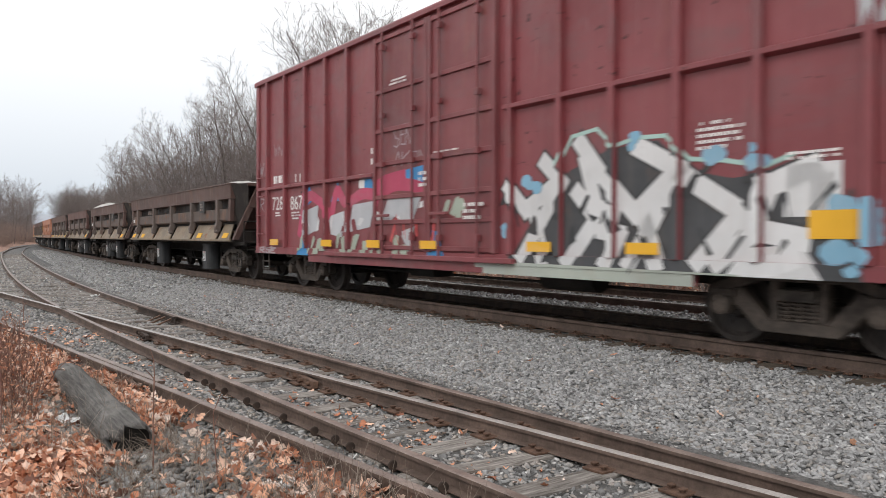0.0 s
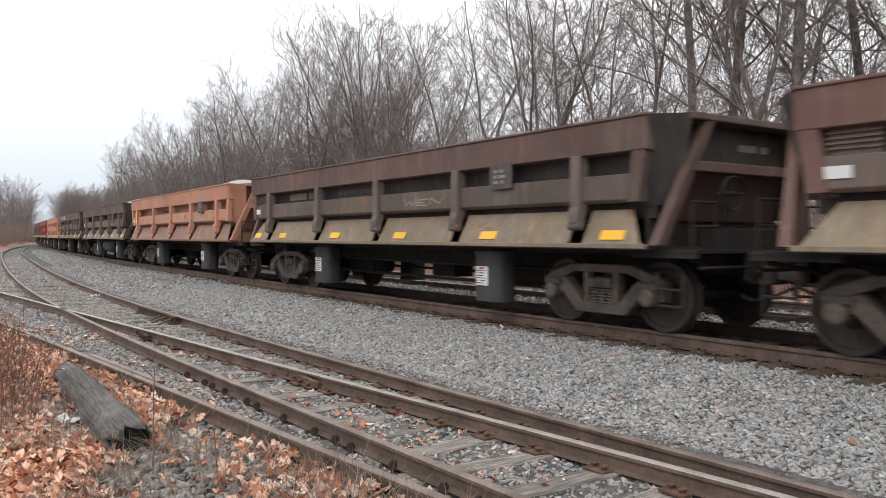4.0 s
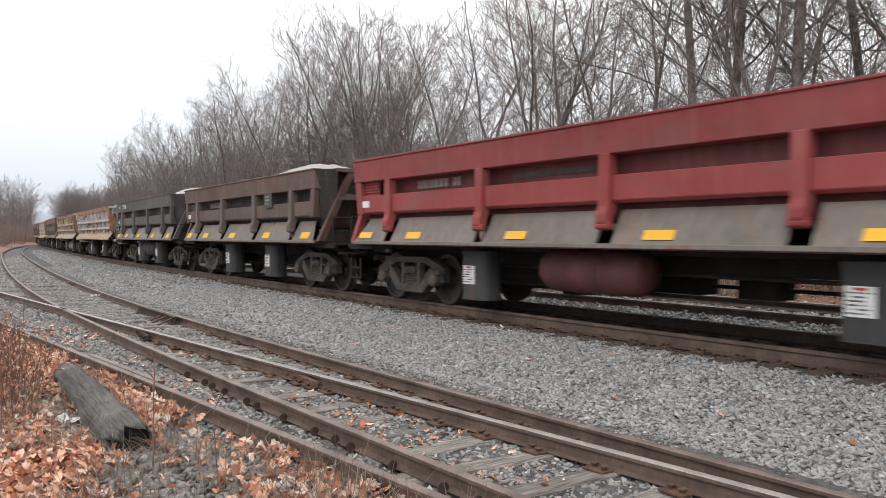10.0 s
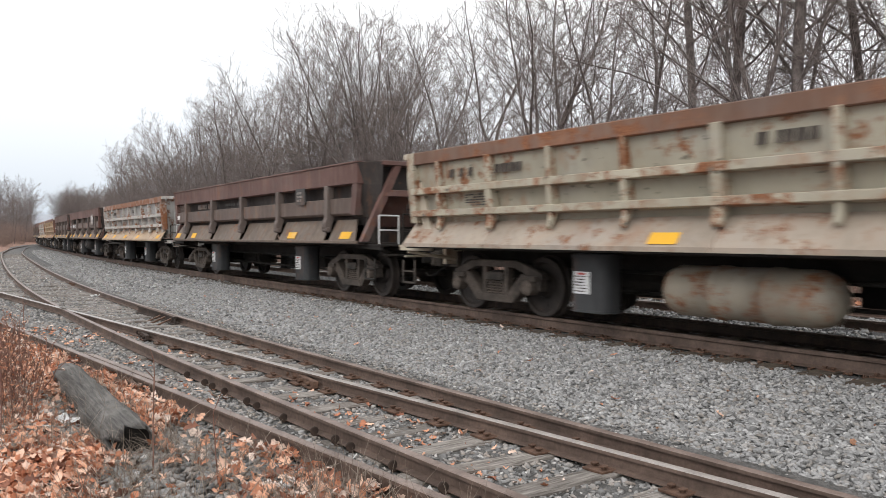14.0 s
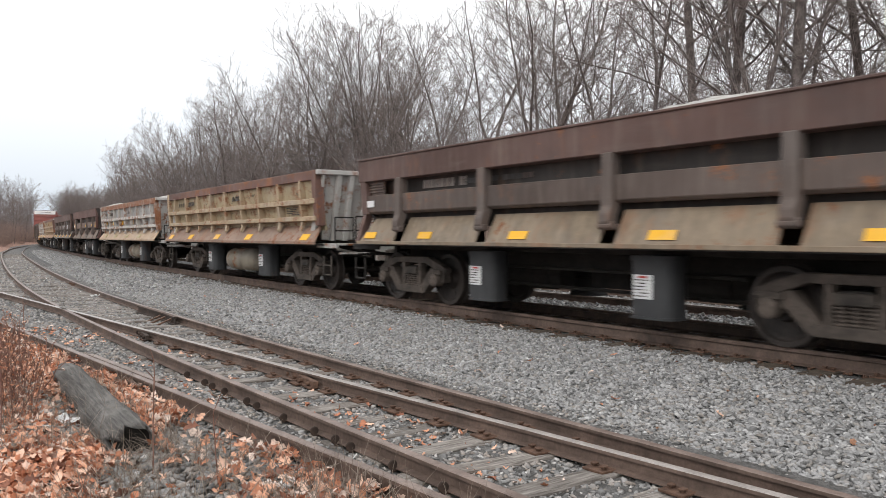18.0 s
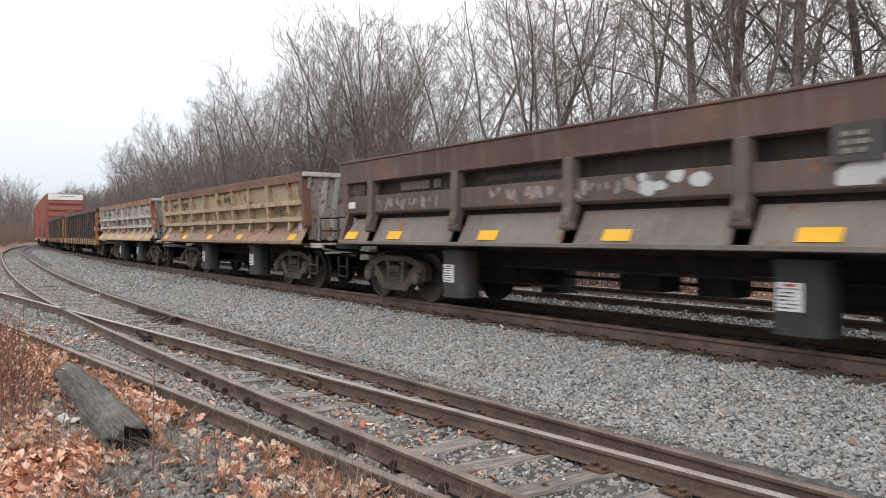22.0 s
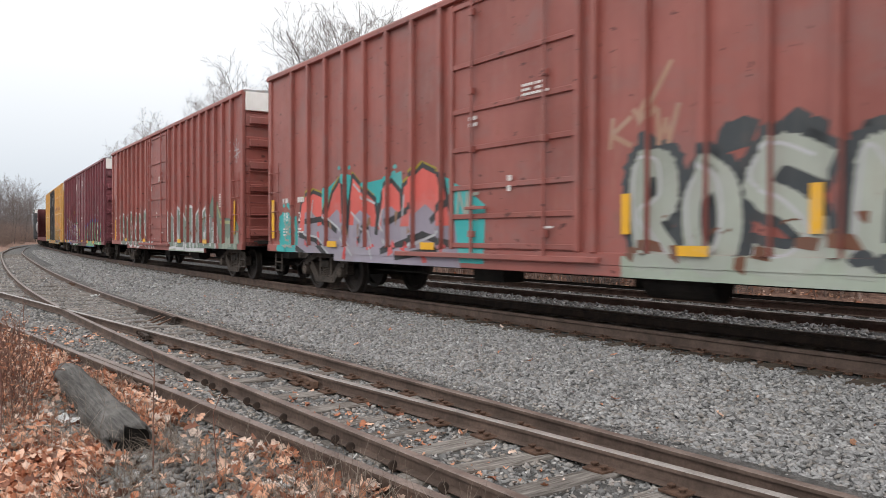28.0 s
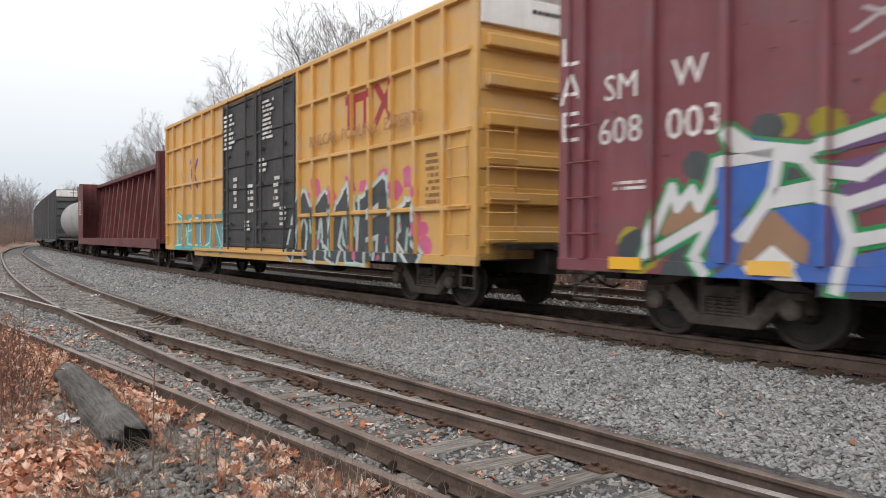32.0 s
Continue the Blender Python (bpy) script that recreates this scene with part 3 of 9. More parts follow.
def load_mesh(H, top, seed):
    r = random.Random(seed)
    nx, ny = 44, 10
    vs, fs = [], []
    heaps = [(-0.5 * H + r.uniform(-0.15, 0.15) * H, r.choice((0.2, 0.3, 0.4)), r.uniform(1.6, 2.4)), (0.42 * H + r.uniform(-0.10, 0.1) * H, 0.8 * HEAP.get(seed, 0.55), r.uniform(2.3, 3.1))]
    for i in range(nx + 1):
        x = -H * 0.96 + 2 * H * 0.96 * i / nx
        for j in range(ny + 1):
            v = -1 + 2 * j / ny
            z = top - 0.32 + sum(a * math.exp(-((x - c) / w) ** 2) for c, a, w in heaps) * (1 - 0.75 * v * v) + r.uniform(-0.045, 0.045)
            z += 0.12 * (1 - abs(v))
            vs.append((x, v * 1.30, z))
    for i in range(nx):
        for j in range(ny):
            a = i * (ny + 1) + j
            fs.append((a, a + ny + 1, a + ny + 2, a + 1))
    me = bpy.data.meshes.new("load")
    me.from_pydata(vs, [], fs)
    me.polygons.foreach_set("use_smooth", [True] * len(me.polygons))
    return me


def car_empty(label, category="dump car", name="side_dump_car", group="freight cars of the train"):
    return tagged(new(name), label, category, group)


CARS = []


def under(car, H, cylinders, tank, seed, tank_z):
    """Centre sill, dump cylinders with placards, air tank and rods below the floor."""
    part("centre_sill", cached(("sill", H), lambda: Geo().box(-H - 0.15, H + 0.15, -0.32, 0.32, 0.74, 1.02).box(-H + 0.4, H - 0.4, -0.9, 0.9, 0.98, 1.10).mesh("centre_sill", 0.01)), M_BLACK, car)

    def cyl():
        # a housing with rounded corners and a flanged foot
        g = Geo()
        for grow, z0, z1 in ((0.0, 0.20, 0.99), (0.014, 0.20, 0.235), (0.02, 0.93, 0.98)):
            ring = []
            for cx, cy, a0 in ((0.15, 0.09, 0), (-0.17, 0.09, 90), (-0.25, -0.12, 180), (0.15, -0.02, 270)):
                rad = (0.05 if a0 == 180 else 0.15) + grow
                ring += [(cx + rad * math.cos(math.radians(a0 + 22.5 * i)), cy + rad * math.sin(math.radians(a0 + 22.5 * i))) for i in range(5)]
            n = len(ring)
            g.add([(x, y, z0) for x, y in ring] + [(x, y, z1) for x, y in ring], [tuple(range(n))[::-1], tuple(range(n, 2 * n))] + [(i, (i + 1) % n, n + (i + 1) % n, n + i) for i in range(n)])
        return g.mesh("dump_cylinder")
    for x in cylinders:
        for k in (-1, 1):
            m = Matrix.Translation((x, k * 1.12, 0)) @ (HALF_TURN if k > 0 else Matrix())
            c = part("dump_cylinder", cached("cyl", cyl), M_CYLINDER, car, "", m)
            part("placard", cached("cylplate", lambda: plate_mesh(0.30, 0.30)), M_PLACARD, c, "white warning placard", Matrix.Translation((-0.10, -0.176, 0.60)))
            part("placard_print", cached("cylprint", lambda: placard_mesh(0.26, 0.24, 6, 0.4)), M_IRON, c, "", Matrix.Translation((-0.10, -0.183, 0.585)))
            part("placard_heading", cached("cylhead", lambda: Geo().box(-0.07, 0.07, -0.004, 0, -0.014, 0.014).mesh("placard_heading")), M_REDMARK, c, "red heading bar", Matrix.Translation((-0.10, -0.183, 0.722)))
        part("lift_ram", cached("ram", lambda: Geo().lathe_x([(-0.9, 0), (-0.9, 0.20), (-0.3, 0.20), (-0.3, 0.24), (0.3, 0.24), (0.3, 0.2), (0.55, 0.2), (0.55, 0)], 14).mesh("lift_ram")), M_BLACK, car, "", Matrix.Translation((x, 0.1, 0.58)))
    if tank is not None:
        m, x = tank
        part("air_tank", cached("tank", lambda: Geo().lathe_x([(-1.0, 0.0), (-0.98, 0.15), (-0.9, 0.26), (-0.78, 0.31), (-0.30, 0.31), (-0.30, 0.325), (-0.24, 0.325), (-0.24, 0.31), (0.30, 0.31), (0.30, 0.325), (0.36, 0.325), (0.36, 0.31), (0.78, 0.31), (0.9, 0.26), (0.98, 0.15), (1.0, 0)], 28).mesh("air_tank", smooth=True)), m, car, "dusty welded air tank", Matrix.Translation((x + (0.2 if tank_z < 0.6 else -0.15), -0.95, tank_z)) @ Matrix.Diagonal((1.12 if tank_z < 0.6 else 1.0, 1, 1, 1)))
    r = Geo()
    for z, y in ((0.55, 0.5), (0.45, -0.4), (0.75, -0.62)):
        r.rod([(-H + 2.6, y, z), (H - 2.6, y, z - 0.03)], 0.028)
    r.box(-0.7, 0.1, 0.15, 0.6, 0.42, 0.8).box(0.6, 1.2, 0.3, 0.7, 0.40, 0.75)
    part("brake_rigging", cached(("rig", H), lambda: r.mesh("brake_rigging")), M_BLACK, car)


def steps(car, H, mat):
    for kx in (-1, 1):
        for k in (-1, 1):
            part("sill_step", cached("stirrup", stirrup_mesh), mat, car, "", Matrix.Translation((kx * (H + 0.22), k * 1.42, 0.38)))


def dump_end(car, H, mat, dark, wall, top, style):
    """Sloped end sheet with braces, platform and ladder, at both ends."""
    def sheet():
        g = Geo()
        g.add([(0.0, -1.5, top), (0.0, 1.5, top), (-0.38, 1.28, 1.15), (-0.38, -1.28, 1.15), (-0.06, -1.5, top), (-0.06, 1.5, top), (-0.44, 1.28, 1.15), (-0.44, -1.28, 1.15)],
              [(0, 1, 2, 3), (7, 6, 5, 4), (0, 4, 5, 1), (2, 6, 7, 3), (0, 3, 7, 4), (1, 5, 6, 2)])
        return g.mesh("end_sheet")

    def rim():
        return Geo().box(-0.05, 0.12, -1.6, 1.6, top - 0.10, top).mesh("end_rim", 0.01)

    def brace():
        g = Geo()
        g.add([(0.10, -0.05, top - 0.1), (0.10, 0.05, top - 0.1), (-0.40, 0.05, 1.2), (-0.40, -0.05, 1.2), (-0.05, -0.05, top - 0.1), (-0.05, 0.05, top - 0.1)],
              [(0, 3, 2, 1), (0, 4, 3), (1, 2, 5), (4, 5, 2, 3), (0, 1, 5, 4)])
        return g.mesh("end_brace")

    def wing():
        """Outer gusset from the side rim down to the platform."""
        g = Geo()
        g.add([(0.10, -0.03, top - 0.08), (-0.10, -0.03, top - 0.08), (-0.62, -0.03, 1.15), (-0.40, -0.03, 1.15), (0.10, 0.03, top - 0.08), (-0.10, 0.03, top - 0.08), (-0.62, 0.03, 1.15), (-0.40, 0.03, 1.15)],
              [(0, 1, 2, 3), (7, 6, 5, 4), (0, 4, 5, 1), (3, 2, 6, 7), (0, 3, 7, 4), (1, 5, 6, 2)])
        return g.mesh("end_wing")

    def platform():
        g = Geo().box(-0.45, 0.60, -1.40, 1.40, 1.03, 1.07).box(0.50, 0.60, -0.42, 0.42, 0.70, 1.03)
        for y in (-1.36, 1.36):
            g.box(-0.4, 0.58, y - 0.03, y + 0.03, 0.97, 1.04)
        g.rod([(0.2, -0.4, 0.8), (0.45, -1.3, 0.95)], 0.03).rod([(0.2, 0.4, 0.8), (0.45, 1.3, 0.95)], 0.03)
        g.rod([(0.55, -1.3, 0.86), (0.55, 1.3, 0.86)], 0.022)
        return g.mesh("end_platform")

    def gear():
        g = Geo().box(-0.1, 0.30, -0.5, 0.55, 1.07, 1.32)
        g.tube((0.1, -0.3, 1.42), (0.1, -0.3, 1.75), 0.05)
        g.lathe_x([(0.38, 0.205), (0.40, 0.22), (0.42, 0.205), (0.40, 0.19), (0.38, 0.205)], 22, -0.5, 1.75)
        g.tube((0.2, -0.5, 1.75), (0.44, -0.5, 1.75), 0.03)
        for a in range(4):
            g.tube((0.40, -0.5, 1.75), (0.40, -0.5 + 0.22 * math.cos(a * 1.57), 1.75 + 0.22 * math.sin(a * 1.57)), 0.012, n=5)
        return g.mesh("brake_gear", 0.005)

    def grab():
        return Geo().rod([(0.50, -1.38, 1.06), (0.50, -1.38, 1.62), (0.50, -0.95, 1.62), (0.50, -0.95, 1.06)], 0.016).rod([(0.50, -1.38, 1.34), (0.50, -0.95, 1.34)], 0.014).mesh("grab_rail")
    for k in (-1, 1):
        m = Matrix.Translation((k * H, 0, 0)) @ (HALF_TURN if k < 0 else Matrix())
        if style == "a":
            part("end_rim", cached("rimEA", lambda: Geo().box(-0.06, 0.40, -1.24, 1.24, 2.60, 2.685).mesh("end_rim", 0.01)), mat, car, "", m)
            part("end_sheet", cached("sheetEA", lambda: Geo().box(0.05, 0.09, -1.22, 1.22, 2.06, 2.64).mesh("end_sheet")), wall, car, "", m)
            part("end_beam", cached("beamEA", lambda: Geo().box(0.05, 0.30, -1.16, 1.16, 2.00, 2.13).mesh("end_beam", 0.012)), mat, car, "", m)
            part("lower_end_sheet", cached("lowEA", lambda: Geo().add([(0.12, -1.15, 2.02), (0.12, 1.15, 2.02), (-0.16, 1.15, 1.42), (-0.16, -1.15, 1.42), (0.08, -1.15, 2.02), (0.08, 1.15, 2.02), (-0.20, 1.15, 1.42), (-0.20, -1.15, 1.42)], [(0, 1, 2, 3), (7, 6, 5, 4), (0, 4, 5, 1), (2, 6, 7, 3), (0, 3, 7, 4), (1, 5, 6, 2)]).mesh("lower_end_sheet")), mat, car, "", m)
            part("back_sheet", cached("bakEA", lambda: Geo().box(-0.26, -0.22, -1.3, 1.3, 1.06, 1.6).mesh("back_sheet")), wall, car, "", m)
            part("number_plate", cached("numEA", lambda: placard_mesh(0.62, 0.11, 1, 0.8, 15)), M_FADED, car, "faded stencil bars", m @ Matrix.Translation((0.094, 0.35, 2.36)) @ Matrix.Rotation(math.pi / 2, 4, "Z"))
            for y in (-1, 1):
                fl = Matrix.Diagonal((1, -y, 1, 1))
                part("corner_panel", cached("cpEA", lambda: Geo().add([(0.0, -1.595, 2.67), (0.37, -1.22, 2.67), (0.10, -1.12, 1.60), (-0.36, -1.49, 1.60), (-0.03, -1.57, 2.67), (0.34, -1.19, 2.67), (0.07, -1.09, 1.60), (-0.39, -1.46, 1.60)], [(0, 1, 2, 3), (7, 6, 5, 4), (0, 4, 5, 1), (2, 6, 7, 3), (0, 3, 7, 4), (1, 5, 6, 2)]).mesh("corner_panel")), wall, car, "", m @ fl)
                part("end_brace", cached("brEA", lambda: Geo().add([(0.38, -0.95, 2.62), (0.38, -0.80, 2.62), (0.16, -1.42, 1.12), (0.16, -1.57, 1.12), (0.26, -0.95, 2.62), (0.26, -0.80, 2.62), (0.02, -1.42, 1.12), (0.02, -1.57, 1.12)], [(0, 1, 2, 3), (7, 6, 5, 4), (0, 4, 5, 1), (2, 6, 7, 3), (0, 3, 7, 4), (1, 5, 6, 2)]).mesh("end_brace")), mat, car, "", m @ fl)
        else:
            part("end_sheet", cached(("sheet", top), sheet), wall, car, "", m)
            part("end_rim", cached(("rim", top), rim), mat, car, "", m)
        if style == "b":
            part("end_hood", cached("hoodEB", lambda: Geo().add([(-0.08, -0.55, 2.42), (-0.08, 0.35, 2.42), (0.34, 0.35, 2.26), (0.34, -0.55, 2.26), (-0.08, -0.55, 2.38), (-0.08, 0.35, 2.38), (0.34, 0.35, 2.22), (0.34, -0.55, 2.22)], [(0, 1, 2, 3), (7, 6, 5, 4), (0, 4, 5, 1), (2, 6, 7, 3), (0, 3, 7, 4), (1, 5, 6, 2)]).mesh("end_hood")), mat, car, "", m)
            for y in (-1.05, -0.75, 0.45, 1.05):
                part("end_rib", cached("eribEB", lambda: Geo().add([(0.08, -0.06, 2.56), (0.08, 0.06, 2.56), (-0.30, 0.06, 1.12), (-0.30, -0.06, 1.12), (-0.08, -0.06, 2.56), (-0.08, 0.06, 2.56), (-0.42, 0.06, 1.12), (-0.42, -0.06, 1.12)], [(0, 1, 2, 3), (7, 6, 5, 4), (0, 4, 5, 1), (2, 6, 7, 3), (0, 3, 7, 4), (1, 5, 6, 2)]).mesh("end_rib", 0.01)), mat, car, "", m @ Matrix.Translation((0, y, 0)))
        part("end_platform", cached("platform", platform), mat if style == "b" else dark, car, "", m)
        part("brake_gear", cached("gear", gear), mat if style == "b" else dark, car, "", m)
        for y in (-1.44, 1.44) if style == "b" else ():
            part("end_brace" if abs(y) < 1 else "end_wing", cached(("brace", top), brace) if abs(y) < 1 else cached(("wing", top), wing), mat, car, "", m @ Matrix.Translation((0, y, 0)))
        for y in (0, 1):
            part("grab_rail", cached("grab", grab), dark, car, "", m @ (Matrix.Diagonal((1, -1, 1, 1)) if y else Matrix()))


def tags(car, spots, z, y, w=0.46, hgt=0.17, slope=0.0):
    """Yellow reflective patches along the skirt."""
    for x in spots:
        part("reflector", cached(("tag", w, hgt), lambda: plate_mesh(w, hgt)), M_YELLOWTAG, car, "yellow reflective patch", Matrix.Translation((x, y, z)) @ Matrix.Rotation(slope, 4, "X"))


def words(car, text, size, x, z, y, mat, key):
    """Painted letters on the near side, from the built-in font."""
    def make():
        cu = bpy.data.curves.new("letters", "FONT")
        cu.body, cu.size, cu.align_x, cu.align_y, cu.extrude, cu.resolution_u = text, size, "CENTER", "CENTER", 0.002, 2
        tmp = bpy.data.objects.new("letters", cu)
        me = bpy.data.meshes.new_from_object(tmp)
        bpy.data.objects.remove(tmp)
        return me
    me = cached(("text", text, size), make)
    if me.materials and me.materials[0] is None:
        me.materials.clear()
    return part("lettering", me, mat, car, "", Matrix.Translation((x, y, z)) @ Matrix.Rotation(math.pi / 2, 4, "X"))


def smooth_dump_car(u_left, L, mats, label, tank=None, sign=True, seed=0, post_mat=None, load=True):
    """Side-dump car with a deep box rim, slotted side and hooked hinge arms."""
    chord, mid, skirt, dark = mats
    H = L / 2
    car = car_empty(label)
    posts = [-5.35, -2.6, 0.0, 2.6, 5.35] if L > 12 else [-3.75, -1.3, 1.3, 3.75]
    for k in (-1, 1):
        m = HALF_TURN if k > 0 else Matrix()

        def rim():
            g = Geo()
            g.prism([(-1.60, 2.68), (-1.60, 2.62), (-1.585, 2.26), (-1.44, 2.24), (-1.44, 2.68)], -H, H)
            g.box(-H - 0.02, H + 0.02, -1.625, -1.42, 2.655, 2.69)
            return g.mesh("top_rim", 0.008)

        def beam():
            return Geo().prism([(-1.55, 1.99), (-1.55, 1.68), (-1.50, 1.64), (-1.38, 1.64), (-1.38, 1.99)], -H + 0.15, H - 0.15).mesh("mid_beam", 0.008)

        def inner():
            return Geo().prism([(-1.36, 2.5), (-1.33, 2.5), (-1.26, 1.45), (-1.29, 1.45)], -H + 0.1, H - 0.1).mesh("side_sheet")

        def arm():
            g = Geo()
            g.prism([(-1.615, 2.27), (-1.62, 1.60), (-1.66, 1.50), (-1.66, 1.40), (-1.60, 1.30), (-1.52, 1.30), (-1.50, 1.46), (-1.45, 1.6), (-1.45, 2.27)], -0.09, 0.09)
            g.tube((-0.12, -1.60, 1.36), (0.12, -1.60, 1.36), 0.055, n=10)
            return g.mesh("hinge_arm", 0.012)
        part("top_rim", cached(("rimA", L), rim), chord, car, "", m)
        part("mid_beam", cached(("beamA", L), beam), mid, car, "", m)
        # sheet behind the slots, its paint darkened for the shade there
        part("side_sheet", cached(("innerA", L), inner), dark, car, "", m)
        for kx in (-1, 1):
            part("end_gusset", cached(("gus", L, kx), lambda: Geo().prism_y([(kx * (H - 0.03), 2.28), (kx * (H - 0.13), 1.64), (kx * (H - 0.34), 1.64), (kx * (H - 0.24), 2.28)][::kx], -1.575, -1.46).mesh("end_gusset", 0.006)), chord, car, "", m)
        for x in posts:
            part("hinge_arm", cached("armA", arm), post_mat or mid, car, "", m @ Matrix.Translation((x, 0, 0)))
        edges = [-H - 0.05] + posts + [H + 0.05]
        for a, b in zip(edges[:-1], edges[1:]):
            w = b - a - 0.26
            first, last = a < posts[0], b > posts[-1]

            def panel():
                ins0, ins1 = (0.30 if first else 0.0), (0.30 if last else 0.0)
                g = Geo()
                y0, z0, y1, z1 = -1.40, 1.56, -1.62, 1.12
                g.add([(-w / 2 + ins0, y0, z0), (w / 2 - ins1, y0, z0), (w / 2, y1, z1), (-w / 2, y1, z1), (-w / 2 + ins0, y0 + 0.03, z0), (w / 2 - ins1, y0 + 0.03, z0), (w / 2, y1 + 0.03, z1), (-w / 2, y1 + 0.03, z1)],
                      [(0, 3, 2, 1), (4, 5, 6, 7), (0, 1, 5, 4), (1, 2, 6, 5), (2, 3, 7, 6), (3, 0, 4, 7)])
                return g.mesh("skirt_panel")
            part("skirt_panel", cached(("skirtA", round(w, 2), first, last), panel), skirt, car, "", m @ Matrix.Translation(((a + b) / 2, 0, 0)))
        part("skirt_lip", cached(("lipA", L), lambda: Geo().box(-H, H, -1.634, -1.57, 1.075, 1.135).mesh("skirt_lip", 0.006)), skirt, car, "", m)
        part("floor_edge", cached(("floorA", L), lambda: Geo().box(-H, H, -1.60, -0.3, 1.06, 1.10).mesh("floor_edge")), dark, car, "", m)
    slope = math.atan2(0.22, 0.44)
    spots = [-H + 0.45] + [x + 0.85 for x in posts[:-1]] + [H - 0.55]
    tags(car, [] if seed in (5, 20) else spots[-1:] if seed in (2, 3) else spots[:2] + spots[-2:] if seed in (1, 7, 14) else spots, 1.24, -1.572, 0.40 if seed in (4, 6, 17) else 0.46, 0.13 if seed in (4, 6, 9, 17) else 0.16, slope=-slope)
    part("louvre", cached("louvre", lambda: Geo().box(-0.26, 0.26, 0.03, 0.05, -0.13, 0.13).box(-0.26, 0.26, 0, 0.03, 0.07, 0.09).box(-0.26, 0.26, 0, 0.03, 0.02, 0.04).box(-0.26, 0.26, 0, 0.03, -0.03, -0.01).box(-0.26, 0.26, 0, 0.03, -0.08, -0.06).mesh("louvre")), mid, car, "", Matrix.Translation((-H + 0.55, -1.50, 2.13)))
    part("stencil", cached("stencil1", lambda: placard_mesh(1.3, 0.16, 1, 0.9, 3)), M_FADED, car, "faded stencil bars", Matrix.Translation((-H + 2.6, -1.352, 2.13)))
    part("stencil", cached("stencil2", lambda: placard_mesh(1.7, 0.10, 1, 0.8, 4)), M_GREYSTEEL, car, "", Matrix.Translation((-1.2, -1.352, 2.12)))
    if sign:
        p = part("sign_plate", cached("signA", lambda: plate_mesh(0.52, 0.36)), M_GREYSTEEL, car, "bent grey sign plate", Matrix.Translation((H - 2.75, -1.60, 2.10)))
        part("sign_print", cached("signAp", lambda: placard_mesh(0.30, 0.24, 3, 0.6, 9)), M_FADED, p, "", Matrix.Translation((0, -0.012, 0)))
    part("sign_plate", cached("signB", lambda: plate_mesh(0.30, 0.12)), M_PLACARD, car, "small white data plate", Matrix.Translation((-H + 0.42, -1.56, 1.83)))
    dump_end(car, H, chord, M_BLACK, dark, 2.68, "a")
    if load:
        part("load", cached(("load", L, seed), lambda: load_mesh(H, 2.68, seed)), M_LOAD, car, "heaped pale crushed stone load")
    x_truck = H - (1.25 if L > 12 else 1.1)
    truck(car, -x_truck), truck(car, x_truck)
    under(car, H, (-H + 3.5, H - 3.5), tank, seed, 0.74)
    ends(car, H + 0.45)
    steps(car, H, M_BLACK)
    CARS.append((car, u_left + H, x_truck))
    return car


